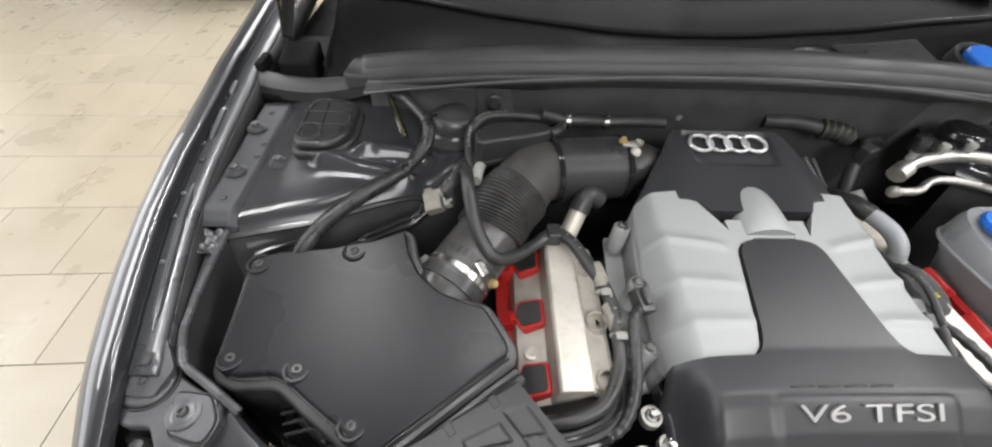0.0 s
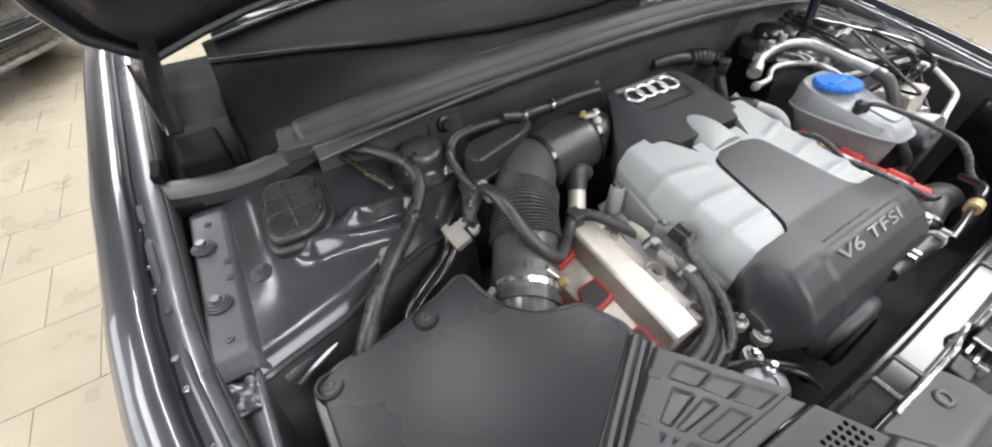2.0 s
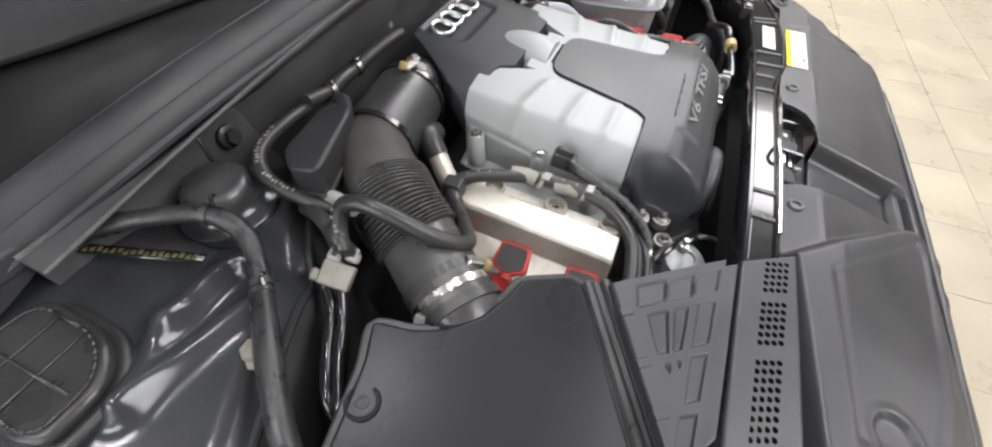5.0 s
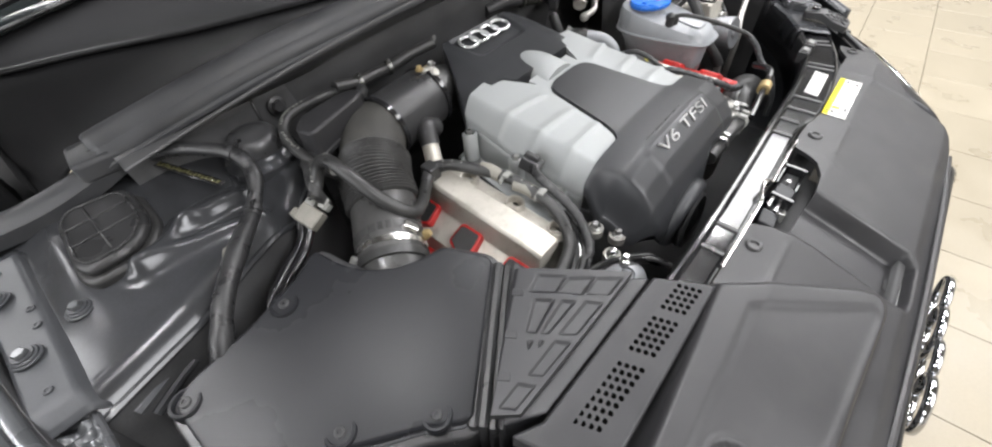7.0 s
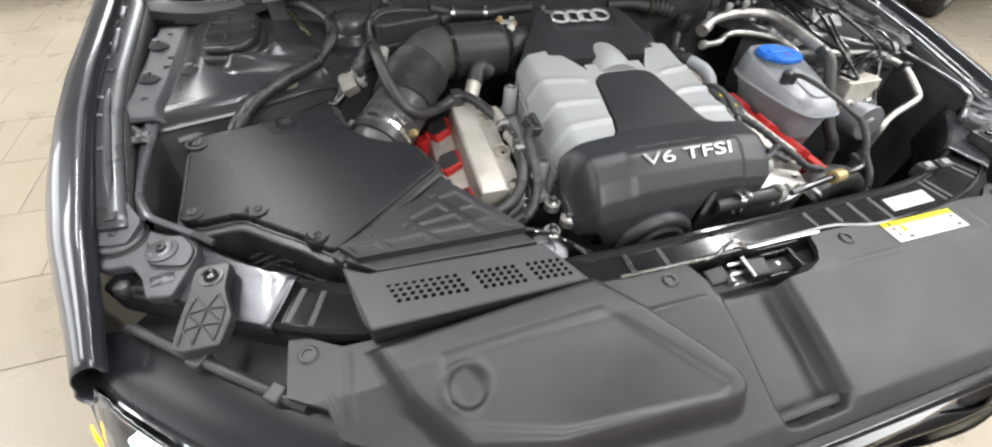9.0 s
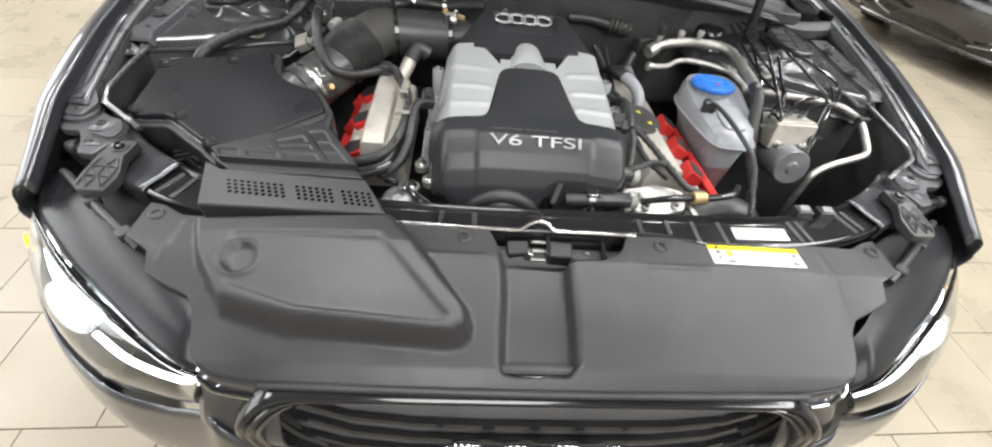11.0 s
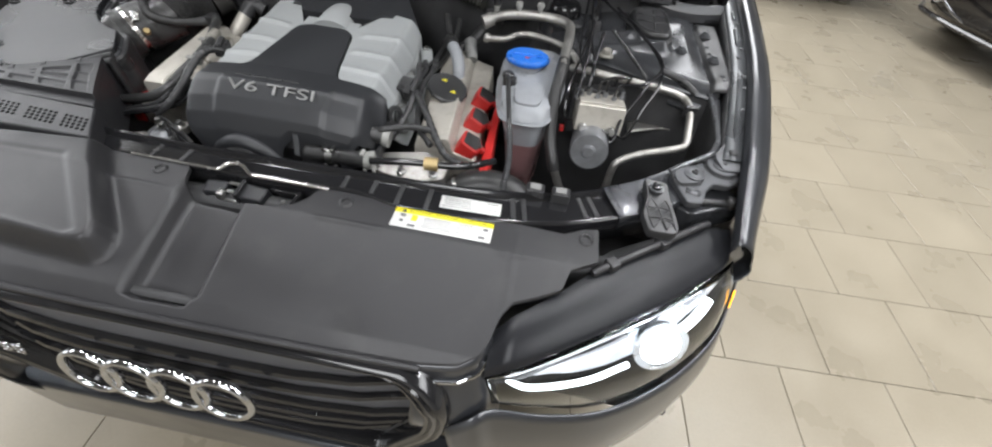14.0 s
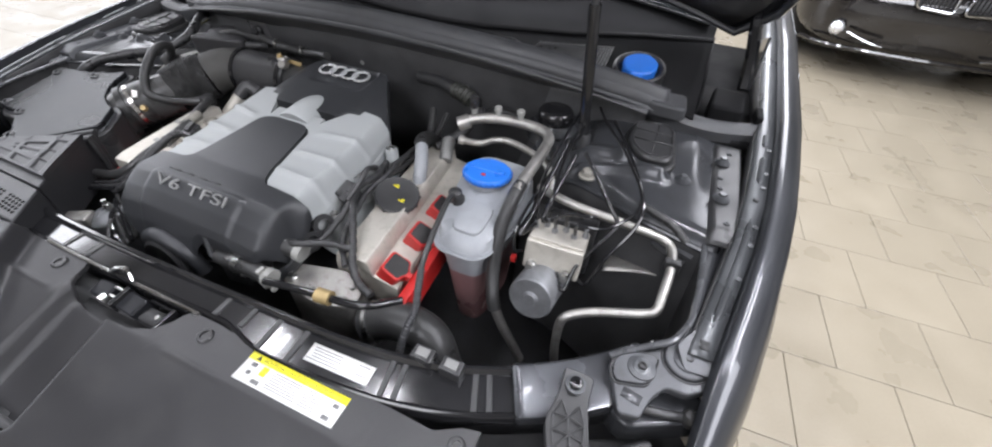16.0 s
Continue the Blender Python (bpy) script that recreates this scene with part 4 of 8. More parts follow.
def stem_x(y):
    return lut(STEM, y)


def ec_z(x, y):
    """Top of the engine cover."""
    a = abs(x - EC)
    z = lut([(0.262, 0.690), (0.283, 0.715), (0.290, 0.750), (0.303, 0.780), (0.322, 0.801), (0.345, 0.8165), (0.36, 0.822), (0.41, 0.820), (0.57, 0.836), (0.66, 0.846), (0.75, 0.860), (0.79, 0.866)], y)
    z -= 0.9 * max(0, a - 0.06) ** 2 + 12 * max(0, a - 0.145) ** 2
    return z


eng = thing("engine_cover", (EC, 0.55, 0.70), "silver and charcoal plastic engine cover with raised lettering", "engine cover")


def rows(name, material, y0, y1, xl, xr, nu, nv, lift=0.0, skirt=0.02, label="", extra=None):
    def fn(u, w):
        y = y0 + (y1 - y0) * w
        x = xl(y) + (xr(y) - xl(y)) * u
        return (x, y, ec_z(x, y) + lift + (extra(x, y) if extra else 0))
    v, f = patchvf(fn, nu, nv, skirt)
    return link(name, v, f, material, eng, label, angle=70)


OUT_L = [(0.283, -0.150), (0.288, -0.168), (0.296, -0.183), (0.310, -0.196), (0.335, -0.206), (0.38, -0.210), (0.405, -0.205)]
OUT_R = [(0.283, 0.092), (0.290, 0.108), (0.299, 0.126), (0.313, 0.141), (0.335, 0.153), (0.38, 0.160), (0.405, 0.157)]
PLATE = rounded([(-0.124, 0.355), (0.079, 0.355), (0.074, 0.270), (-0.120, 0.270)], 0.008)


def front_extra(x, y):
    dz = -0.05 * sstep(0.155, 0.182, abs(x - EC)) * sstep(0.40, 0.36, y)
    return dz + 0.004 * sstep(-0.004, 0.004, inside(PLATE, x, y))


def front_pt(u, w):
    """Front panel: a rounded nose whose right-hand lower edge is cut away for the hoses."""
    y0 = 0.283 + 0.014 * sstep(0.56, 0.66, u)
    y = y0 + (0.402 - y0) * w ** 1.7
    x = lut(OUT_L, y) + (lut(OUT_R, y) - lut(OUT_L, y)) * u
    return (x, y, ec_z(x, y) + 0.004 + front_extra(x, y))


v, f = patchvf(front_pt, 90, 48, 0.022)
link("front_panel", v, f, "cover", eng, "charcoal front panel", angle=70)
v, f = patchvf(lambda u, w: (-0.150 + 0.135 * u, 0.286 + 0.045 * w, 0.705 - 0.045 * w), 20, 6)
link("front_skirt", v, f, "cover", eng, solid=0.004)
for sx in (-1, 1):
    v, f = patchvf(lambda u, w: (EC + sx * (0.124 + 0.058 * min(1, u * 2.6) ** 0.6 + 0.003 * u), 0.290 + 0.112 * u, ec_z(EC + sx * 0.175, 0.290 + 0.112 * u) - 0.046 * sstep(0, 0.25, u) - 0.010 * u - 0.026 * w), 14, 4)
    link("side_skirt", v, f, "cover", eng, solid=0.004)
for k in range(4):
    x = -0.088 + 0.030 * k
    m = face_pose((x, 0.3655, ec_z(x, 0.3655) + 0.0042), (0, -0.05, 1), (1, 0.06, 0))
    link("vent_slit", *vf(G().add(*prismvf([(-0.013, -0.0016), (0.013, -0.0030), (0.013, 0.0), (-0.012, 0.0004)], 0.0008, -0.001), m=m)), "dark", eng, "thin dark slit behind the lettering plate")
rows("centre_panel", "cover", 0.402, 0.563, lambda y: EC - stem_x(y), lambda y: EC + stem_x(y), 24, 40, 0.004, 0.02, "charcoal centre panel")


def ribs(x, y):
    """Fan of shallow ribs pressed in the silver sides."""
    a = abs(x - EC)
    dz = 0
    for ya, yb in ((0.440, 0.446), (0.490, 0.506), (0.546, 0.574)):
        yl = ya + (yb - ya) * (a - 0.06) / 0.11
        dz += 0.0046 * math.exp(-((y - yl) / (0.0032 if y < yl else 0.0105)) ** 2) * sstep(0.066, 0.092, a)
    return dz - 0.028 * sstep(0.150, 0.182, a)


for sx, nm in ((-1, "left"), (1, "right")):
    inner = lambda y: EC + sx * (stem_x(y) + 0.003 if y < 0.572 else 0.056 + (y - 0.572) * 0.55)
    outer = lambda y: EC + sx * (0.180 - 0.008 * sstep(0.5, 0.66, y) - 0.02 * sstep(0.648, 0.68, y))
    rows("silver_side", "silver", 0.404, 0.655, inner, outer, 44, 70, 0.0, 0.012, "silver ribbed side panel", ribs)
    v, f = patchvf(lambda u, w: (outer(0.404 + 0.25 * u) + sx * (0.006 * w + 0.024 * sstep(0.55, 0.75, w)), 0.404 + 0.25 * u, ec_z(outer(0.404 + 0.25 * u), 0.404 + 0.25 * u) - 0.034 - 0.058 * min(1, w / 0.6) - 0.012 * max(0, w - 0.6)), 24, 9)
    link("silver_flank", v, f, "silver", eng, solid=0.003)
    for y, zb in ((0.525, 0.763), (0.628, 0.768), (0.44, 0.738)):
        m = Matrix.Translation((EC + sx * 0.189, y, zb))
        link("bolt_boss", *lathevf([(0.014, -0.03), (0.013, 0.02), (0.010, 0.024), (0.010, 0.018), (0.0001, 0.018)], 20, m), "silver", eng)
        bolt((EC + sx * 0.189, y, zb + 0.018), 0.006, 0.010, eng, "cover_bolt")


def cap_l(y):
    return EC - lut([(0.60, 0.070), (0.635, 0.090), (0.648, 0.168), (0.66, 0.166), (0.70, 0.140), (0.75, 0.108), (0.77, 0.098), (0.782, 0.086), (0.789, 0.070), (0.792, 0.052)], y)


def cap_r(y):
    return EC + lut([(0.60, 0.070), (0.635, 0.090), (0.648, 0.168), (0.66, 0.166), (0.70, 0.140), (0.75, 0.108), (0.77, 0.098), (0.782, 0.086), (0.789, 0.070), (0.792, 0.052)], y)


RECESS = rounded([(-0.098, 0.778), (0.052, 0.778), (0.045, 0.705), (-0.085, 0.705)], 0.012)
rows("rear_cap", "cover", 0.612, 0.792, cap_l, cap_r, 60, 44, 0.004, 0.045, "charcoal rear cap",
     lambda x, y: -0.005 * sstep(-0.003, 0.003, inside(RECESS, x, y)) - 0.022 * sstep(0.095, 0.17, abs(x - EC)) - 0.03 * sstep(0.78, 0.792, y))
# silver hump between the panels
v, f = patchvf(lambda u, w: (EC + (-0.038 + 0.076 * u) * (1 - 0.12 * w), 0.574 + 0.096 * w, 0.833 + 0.025 * math.sin(math.pi * u) ** 0.7 * math.sin(math.pi * (0.12 + 0.80 * w)) ** 0.6 - 0.02 * w * 0), 20, 16, 0.02)
link("hump", v, f, "silver", eng, "silver rounded hump")
rows("silver_bridge", "silver", 0.569, 0.600, lambda y: EC - 0.058, lambda y: EC + 0.058, 16, 6, -0.002, 0.01)
for i in range(4):
    m = face_pose((EC - 0.004 + (i - 1.5) * 0.0302, 0.749, ec_z(EC, 0.749) + 0.0052), (0, -0.16, 1))
    v, f = [], []
    for a in range(36):
        for b in range(8):
            t, q = 2 * math.pi * a / 36, 2 * math.pi * b / 8
            rr = 0.0188 + 0.0030 * math.cos(q)
            v.append(tuple(m @ Vector((rr * math.cos(t), rr * math.sin(t) * 0.93, 0.0026 * math.sin(q) + 0.0005 * (i % 2)))))
    f = [(a * 8 + b, a * 8 + (b + 1) % 8, ((a + 1) % 36) * 8 + (b + 1) % 8, ((a + 1) % 36) * 8 + b) for a in range(36) for b in range(8)]
    link("ring", v, f, "ring", eng, "bright metal emblem ring")
words("V6 TFSI", 0.0260, face_pose((-0.022, 0.3375, ec_z(-0.022, 0.3375) + 0.0098), (0, -0.80, 1)), "letter", eng, "lettering", 0.0012, "raised silver lettering", 0.0, sx=1.98, space=0.99, thin=0.0)

# ---------------------------------------------------------------- air filter box with its intake duct
def ab_z(x, y):
    return 0.79 + 0.07 * (x + 0.57) + 0.20 * (y - 0.42)


AB = [(-0.735, 0.545), (-0.712, 0.556), (-0.64, 0.560), (-0.57, 0.572), (-0.536, 0.585), (-0.527, 0.548), (-0.512, 0.520), (-0.485, 0.494), (-0.45, 0.478), (-0.427, 0.472), (-0.399, 0.426), (-0.399, 0.414),
      (-0.545, 0.317), (-0.556, 0.320), (-0.583, 0.344), (-0.622, 0.371), (-0.657, 0.397), (-0.672, 0.402), (-0.715, 0.401), (-0.738, 0.412), (-0.736, 0.47)]
filt = thing("air_filter_box", (-0.57, 0.45, 0.52), "matte charcoal plastic air filter housing", "air filter box")
out = rounded(AB, 0.008, 3)
link("lid", *prismvf(out, ab_z, lambda x, y: ab_z(x, y) - 0.016), "airbox", filt, "smooth charcoal lid", bevel=0.004, seg=3)
cx, cy = -0.57, 0.44
link("lid_rim", *prismvf(grow(out, 0.0022), lambda x, y: ab_z(x, y) - 0.011, lambda x, y: ab_z(x, y) - 0.0175), "rim", filt, "pale lower rim of the lid", bevel=0.002)
link("tub", *prismvf([(x, y) for x, y in grow(out, -0.012)], lambda x, y: ab_z(x, y) - 0.015, 0.53), "satin", filt, bevel=0.004)
for x, y in ((-0.723, 0.420), (-0.642, 0.405), (-0.569, 0.345), (-0.601, 0.554), (-0.725, 0.540)):
    z = ab_z(x, y)
    m = Matrix.Translation((x, y, z - 0.004))
    link("screw_boss", *lathevf([(0.0165, -0.012), (0.0165, 0.003), (0.0155, 0.0045), (0.0125, 0.0045), (0.0105, 0.001), (0.0001, 0.001)], 24, m), "airbox", filt)
    link("screw", *lathevf([(0.0062, 0.001), (0.0062, 0.0045), (0.005, 0.0056), (0.0026, 0.0056), (0.0022, 0.003), (0.0001, 0.003)], 16, m), "satin", filt, "recessed black screw")

# ribbed joint between filter box and duct
duct = thing("intake_duct", (-0.40, 0.28, 0.70), "charcoal intake duct with ribs and a perforated strip", "intake duct")
for i in range(4):
    o = Vector((0.011, -0.016)) * (i * 0.55)
    a, b = Vector((-0.404, 0.414)) + o, Vector((-0.550, 0.314)) + o
    up = 0.004 * (i % 2)
    pts = [(a.x + 0.004, a.y, 0.66), (a.x, a.y, ab_z(a.x, a.y) - 0.010 + up), (b.x, b.y, ab_z(b.x, b.y) - 0.010 + up), (b.x - 0.004, b.y, 0.66)]
    q = []
    for j in range(3):
        q += [Vector(pts[j]).lerp(Vector(pts[j + 1]), k / 6) for k in range(6)]
    link("bellows_rib", *tubevf(q, 0.0065, 8, 1, smooth=False), "satin", duct)
TZ = lambda x, y: 0.802 - 0.05 * max(0, 0.30 - y) + 0.02 * (x + 0.4)
TRI = [(-0.394, 0.388), (-0.537, 0.284), (-0.500, 0.258), (-0.298, 0.252)]
link("plate_base", *prismvf(TRI, lambda x, y: TZ(x, y) - 0.010, 0.70), "duct", duct, bevel=0.003)
Q = [Vector(q) for q in ((-0.392, 0.384), (-0.309, 0.270), (-0.520, 0.275), (-0.540, 0.297))]
POCKETS = [[(-0.382, 0.356), (-0.363, 0.328), (-0.389, 0.325), (-0.408, 0.350)], [(-0.364, 0.325), (-0.344, 0.301), (-0.374, 0.300), (-0.388, 0.324)],
           [(-0.344, 0.299), (-0.324, 0.275), (-0.354, 0.276), (-0.371, 0.298)], [(-0.412, 0.339), (-0.399, 0.321), (-0.444, 0.313), (-0.450, 0.322)],
           [(-0.394, 0.314), (-0.385, 0.301), (-0.436, 0.302), (-0.442, 0.309)], [(-0.378, 0.292), (-0.368, 0.276), (-0.418, 0.278), (-0.430, 0.293)],
           [(-0.457, 0.315), (-0.454, 0.310), (-0.465, 0.308)], [(-0.449, 0.304), (-0.447, 0.300), (-0.457, 0.301)],
           [(-0.439, 0.292), (-0.430, 0.278), (-0.477, 0.280), (-0.486, 0.292)], [(-0.499, 0.295), (-0.490, 0.280), (-0.520, 0.281), (-0.529, 0.295)]]


def plate_pt(u, w):
    p = Q[0].lerp(Q[1], u).lerp(Q[3].lerp(Q[2], u), w)
    dip = max(sstep(-0.0006, 0.0012, inside(q, p.x, p.y)) for q in POCKETS)
    return (p.x, p.y, TZ(p.x, p.y) - 0.0032 * dip - 0.004 * sstep(0.03, 0.0, u))


v, f = patchvf(plate_pt, 70, 110, 0.012)
link("ribbed_plate", v, f, "duct", duct, "plate with recessed pockets between flat ribs", angle=80)
for x, y in ((-0.417, 0.360), (-0.463, 0.333), (-0.503, 0.310)):
    link("tab", *vf(G().add(*boxvf((0, 0, 0), (0.009, 0.014, 0.006)), m=pose(x, y, TZ(x, y) - 0.002, 0, 0, 35))), "duct", duct, bevel=0.0012)
PERF = [(-0.540, 0.272), (-0.510, 0.256), (-0.293, 0.250), (-0.252, 0.186), (-0.516, 0.184)]
PZ = lambda x, y: 0.793 - 0.12 * (0.26 - y) if y < 0.26 else 0.793
link("perforated_strip", *prismvf(PERF, PZ, 0.735), "duct", duct, bevel=0.004, seg=3)
# flat black discs stand for the shade inside each perforation
hole_v, hole_f = lathevf([(0.0030, 0.0), (0.0029, 0.0004), (0.0001, 0.0004)], 10)
hole_mesh = bpy.data.meshes.new("perforation")
hole_mesh.from_pydata(hole_v, [], hole_f)
hole_mesh.materials.append(M["hole"])
for x0, n in ((-0.289, 5), (-0.347, 6), (-0.418, 9)):
    for i in range(n):
        for j in range(4):
            x = x0 + 0.005 - i * 0.0096 + 0.003 * j
            y = 0.2205 + 0.06 * (-0.289 - x0 + i * 0.0096) - 0.0071 * j
            ob = new("perforation", hole_mesh)
            ob.parent = duct
            ob.matrix_parent_inverse = Matrix.Translation(-duct.location)
            ob.location = (x, y, PZ(x, y) - 0.0001)

# ---------------------------------------------------------------- intake pipe
pipe = thing("intake_pipe", (-0.40, 0.62, 0.70), "black ribbed rubber intake pipe with a steel clamp", "intake pipe")
P0, P1, P2 = Vector((-0.467, 0.534, 0.775)), Vector((-0.418, 0.606, 0.792)), Vector((-0.374, 0.672, 0.815))
link("collar", *tubevf([(-0.508, 0.474, 0.728), (-0.490, 0.500, 0.753), tuple(P0), tuple(P1)], 0.0475, 28, 6, radius=lambda u: 1.0 + 0.05 * (u < 0.3)), "pipe_rubber", pipe)
link("bellows", *tubevf([tuple(P1), tuple((P1 + P2) / 2 + Vector((-0.003, 0.002, 0.004))), tuple(P2)], 0.0515, 36, 110, radius=lambda u: 0.94 + 0.11 * abs(math.sin(u * math.pi * 18)) ** 0.8), "pipe_rubber", pipe)
link("elbow", *tubevf([tuple(P2), (-0.358, 0.696, 0.822), (-0.338, 0.716, 0.822), (-0.305, 0.729, 0.818)], 0.0495, 28, 6), "dusty_rubber", pipe, "dusty moulded elbow")
link("resonator", *tubevf([(-0.312, 0.727, 0.817), (-0.304, 0.729, 0.817), (-0.302, 0.729, 0.817), (-0.20, 0.746, 0.812), (-0.198, 0.746, 0.812), (-0.192, 0.747, 0.812)], 0.0495, 28, 3, radius=lambda u: 1.06 if 0.2 < u < 0.75 else 1.0), "satin", pipe, "smooth black resonator can")
link("throttle_neck", *tubevf([(-0.195, 0.746, 0.812), (-0.15, 0.752, 0.808), (-0.12, 0.75, 0.79)], 0.040, 24, 4), "rubber", pipe)
for q0, q1 in (((-0.318, 0.726, 0.818), (-0.310, 0.7275, 0.818)), ((-0.200, 0.746, 0.812), (-0.192, 0.747, 0.812))):
    link("bead_ring", *tubevf([q0, q1], 0.0555, 32, 2), "gloss", pipe, "raised ring on the can")
dirn = (P1 - P0).normalized()
for off, r, mt, nm in ((0.006, 0.0492, "band", "clamp"), (-0.012, 0.0500, "rubber", "bead"), (0.026, 0.0485, "rubber", "bead")):
    a = P0 + dirn * off
    hw_ = 0.0042 if nm == "clamp" else 0.006
    link(nm, *tubevf([tuple(a - dirn * hw_), tuple(a), tuple(a + dirn * hw_)], r, 32, 2), mt, pipe, "steel hose clamp" if nm == "clamp" else "")
m = face_pose(P0 + dirn * 0.01 + Vector((0.044, -0.020, 0.010)), (0.6, -0.5, 0.5))
link("clamp_screw", *lathevf([(0.007, -0.012), (0.007, 0.006), (0.005, 0.010), (0.0001, 0.010)], 12, m), "brass", pipe)
for k in range(9):
    a = dirn.orthogonal().normalized()
    b = dirn.cross(a)
    th_ = 2.2 + 0.09 * k
    q = P0 + dirn * 0.006 + (a * math.cos(th_) + b * math.sin(th_)) * 0.0496
    link("worm_notch", *vf(G().add(*boxvf((0, 0, 0), (0.0012, 0.007, 0.0008)), m=face_pose(q, q - P0 - dirn * 0.006, dirn.cross(q - P0)))), "dark", pipe)
link("worm_housing", *vf(G().add(*boxvf((0, 0, 0.003), (0.022, 0.013, 0.009)), m=face_pose(P0 + dirn * 0.006 + Vector((0.030, -0.012, 0.036)), (0.55, -0.25, 0.75), (0.6, -0.6, -0.2)))), "band", pipe, "bright worm screw housing", bevel=0.002)
link("clamp_tab", *vf(G().add(*boxvf((0, 0, 0), (0.020, 0.012, 0.008)), m=face_pose(P0 + Vector((-0.045, 0.018, 0.02)), (-0.7, 0, 0.7)))), "grey", pipe, bevel=0.002)

# vacuum box beside the pipe
vac = thing("breather_box", (-0.40, 0.76, 0.82), "matte black plastic breather box with hoses", "breather box")
link("body", *prismvf(rounded([(-0.444, 0.736), (-0.438, 0.700), (-0.338, 0.732), (-0.318, 0.745), (-0.324, 0.766), (-0.352, 0.774), (-0.420, 0.764)], 0.010, 3), lambda x, y: 0.886 - 0.1 * (y - 0.74), 0.838), "matte", vac, bevel=0.006, seg=3)
link("nozzle", *tubevf([(-0.322, 0.756, 0.870), (-0.305, 0.770, 0.868), (-0.296, 0.790, 0.862)], 0.0085, 12, 4), "satin", vac)
link("seam_lip", *prismvf(rounded([(-0.4465, 0.738), (-0.4405, 0.697), (-0.337, 0.7295), (-0.3155, 0.744), (-0.322, 0.768), (-0.352, 0.7765), (-0.4215, 0.7665)], 0.010, 3), 0.852, 0.847), "satin", vac, bevel=0.001)
link("mounting_foot", *boxvf((-0.430, 0.742, 0.842), (0.030, 0.018, 0.010)), "satin", vac, bevel=0.003)

# ---------------------------------------------------------------- left bank
def head_cover(name, base, label):
    return thing(name, base, label, "valve cover", "valve covers")


hl = head_cover("valve_cover", (-0.31, 0.5, 0.60), "cast light metal valve cover with red ignition coils")
# section across x, drawn along y
SEC = [(-0.385, 0.66), (-0.378, 0.700), (-0.340, 0.722), (-0.336, 0.760), (-0.332, 0.765), (-0.296, 0.766), (-0.293, 0.764), (-0.290, 0.750), (-0.264, 0.744), (-0.258, 0.738), (-0.255, 0.66)]
v, f = [], []
for j in range(13):
    y = 0.385 + 0.225 * j / 12
    v += [(x - 0.0, y, z + 0.10 * (y - 0.385) * 0.8 + (0.0 if 0 < j < 12 else -0.004)) for x, z in SEC]
k = len(SEC)
for j in range(12):
    f += [(j * k + q, j * k + q + 1, (j + 1) * k + q + 1, (j + 1) * k + q) for q in range(k - 1)]
f += [tuple(range(k)), tuple(range(12 * k, 13 * k))]
link("casting", v, f, "head", hl, bevel=0.002, angle=30)
for x, y in ((-0.279, 0.569), (-0.274, 0.479), (-0.272, 0.40)):
    link("boss", *lathevf([(0.0165, -0.02), (0.0158, 0.022), (0.0140, 0.0245), (0.0122, 0.0235), (0.0115, 0.010), (0.0001, 0.010)], 26, Matrix.Translation((x, y, 0.738 + 0.08 * (y - 0.45)))), "head", hl)
    bolt((x, y, 0.747 + 0.08 * (y - 0.45)), 0.006, 0.008, hl, "head_bolt")
    link("web", *boxvf(((x - 0.296) / 2, y, 0.748 + 0.08 * (y - 0.45)), (abs(x + 0.296), 0.016, 0.016)), "head", hl, bevel=0.002)
for y in (0.455, 0.56):
    link("boss", *lathevf([(0.011, -0.01), (0.010, 0.006), (0.006, 0.007), (0.0001, 0.003)], 18, Matrix.Translation((-0.360, y, 0.712))), "head", hl)


def coil(x, y, z, parent, lean, size=1.0, name="ignition_coil"):
    """Coil top with a raised red rim round a black face, leaning with its bank."""
    m = pose(x, y, z, 0, lean, 0) @ Matrix.Diagonal((size, size, 1, 1))
    sx = -1 if lean < 0 else 1
    poly = rounded([(-0.022 * sx, -0.021), (0.014 * sx, -0.024), (0.019 * sx, -0.010), (0.026 * sx, 0.0), (0.019 * sx, 0.011), (0.014 * sx, 0.024), (-0.022 * sx, 0.021)], 0.006, 3)
    c = link(name, *vf(G().add(*prismvf(poly, 0.010, -0.026), m=m)), "red", parent, "red ignition coil with a black top", bevel=0.003)
    inn = [(a * 0.82, b * 0.82) for a, b in poly]
    link("coil_top", *vf(G().add(*prismvf(inn, 0.0118, 0.006), m=m)), "coil", c, bevel=0.001)
    link("lock_tab", *vf(G().add(*boxvf((0.024 * sx, 0, 0.004), (0.010, 0.012, 0.012)), m=m)), "red", c, bevel=0.002)
    return c


for y in (0.415, 0.508, 0.598):
    coil(-0.357, y, 0.716 + 0.08 * (y - 0.41), hl, -24)
    link("coil_tail", *vf(G().add(*prismvf(rounded([(-0.030, -0.010), (0.0, -0.012), (0.0, 0.010), (-0.026, 0.014)], 0.005, 2), 0.002, -0.03), m=pose(-0.377, y + 0.006, 0.706 + 0.08 * (y - 0.41), 0, -30, 0))), "red", hl, "red tail of the coil", bevel=0.003)
link("red_rail", *prismvf(rounded([(-0.405, 0.38), (-0.378, 0.38), (-0.378, 0.63), (-0.405, 0.63)], 0.006), 0.688, 0.66), "red", hl, "red wiring rail", bevel=0.003)

# ---------------------------------------------------------------- right bank
hr = head_cover("valve_cover", (0.27, 0.5, 0.60), "cast light metal valve cover with an oil filler cap")
v, f = [], []
SECR = [(0.205, 0.64), (0.210, 0.715), (0.216, 0.735), (0.275, 0.742), (0.280, 0.735), (0.285, 0.712), (0.33, 0.700), (0.335, 0.64)]
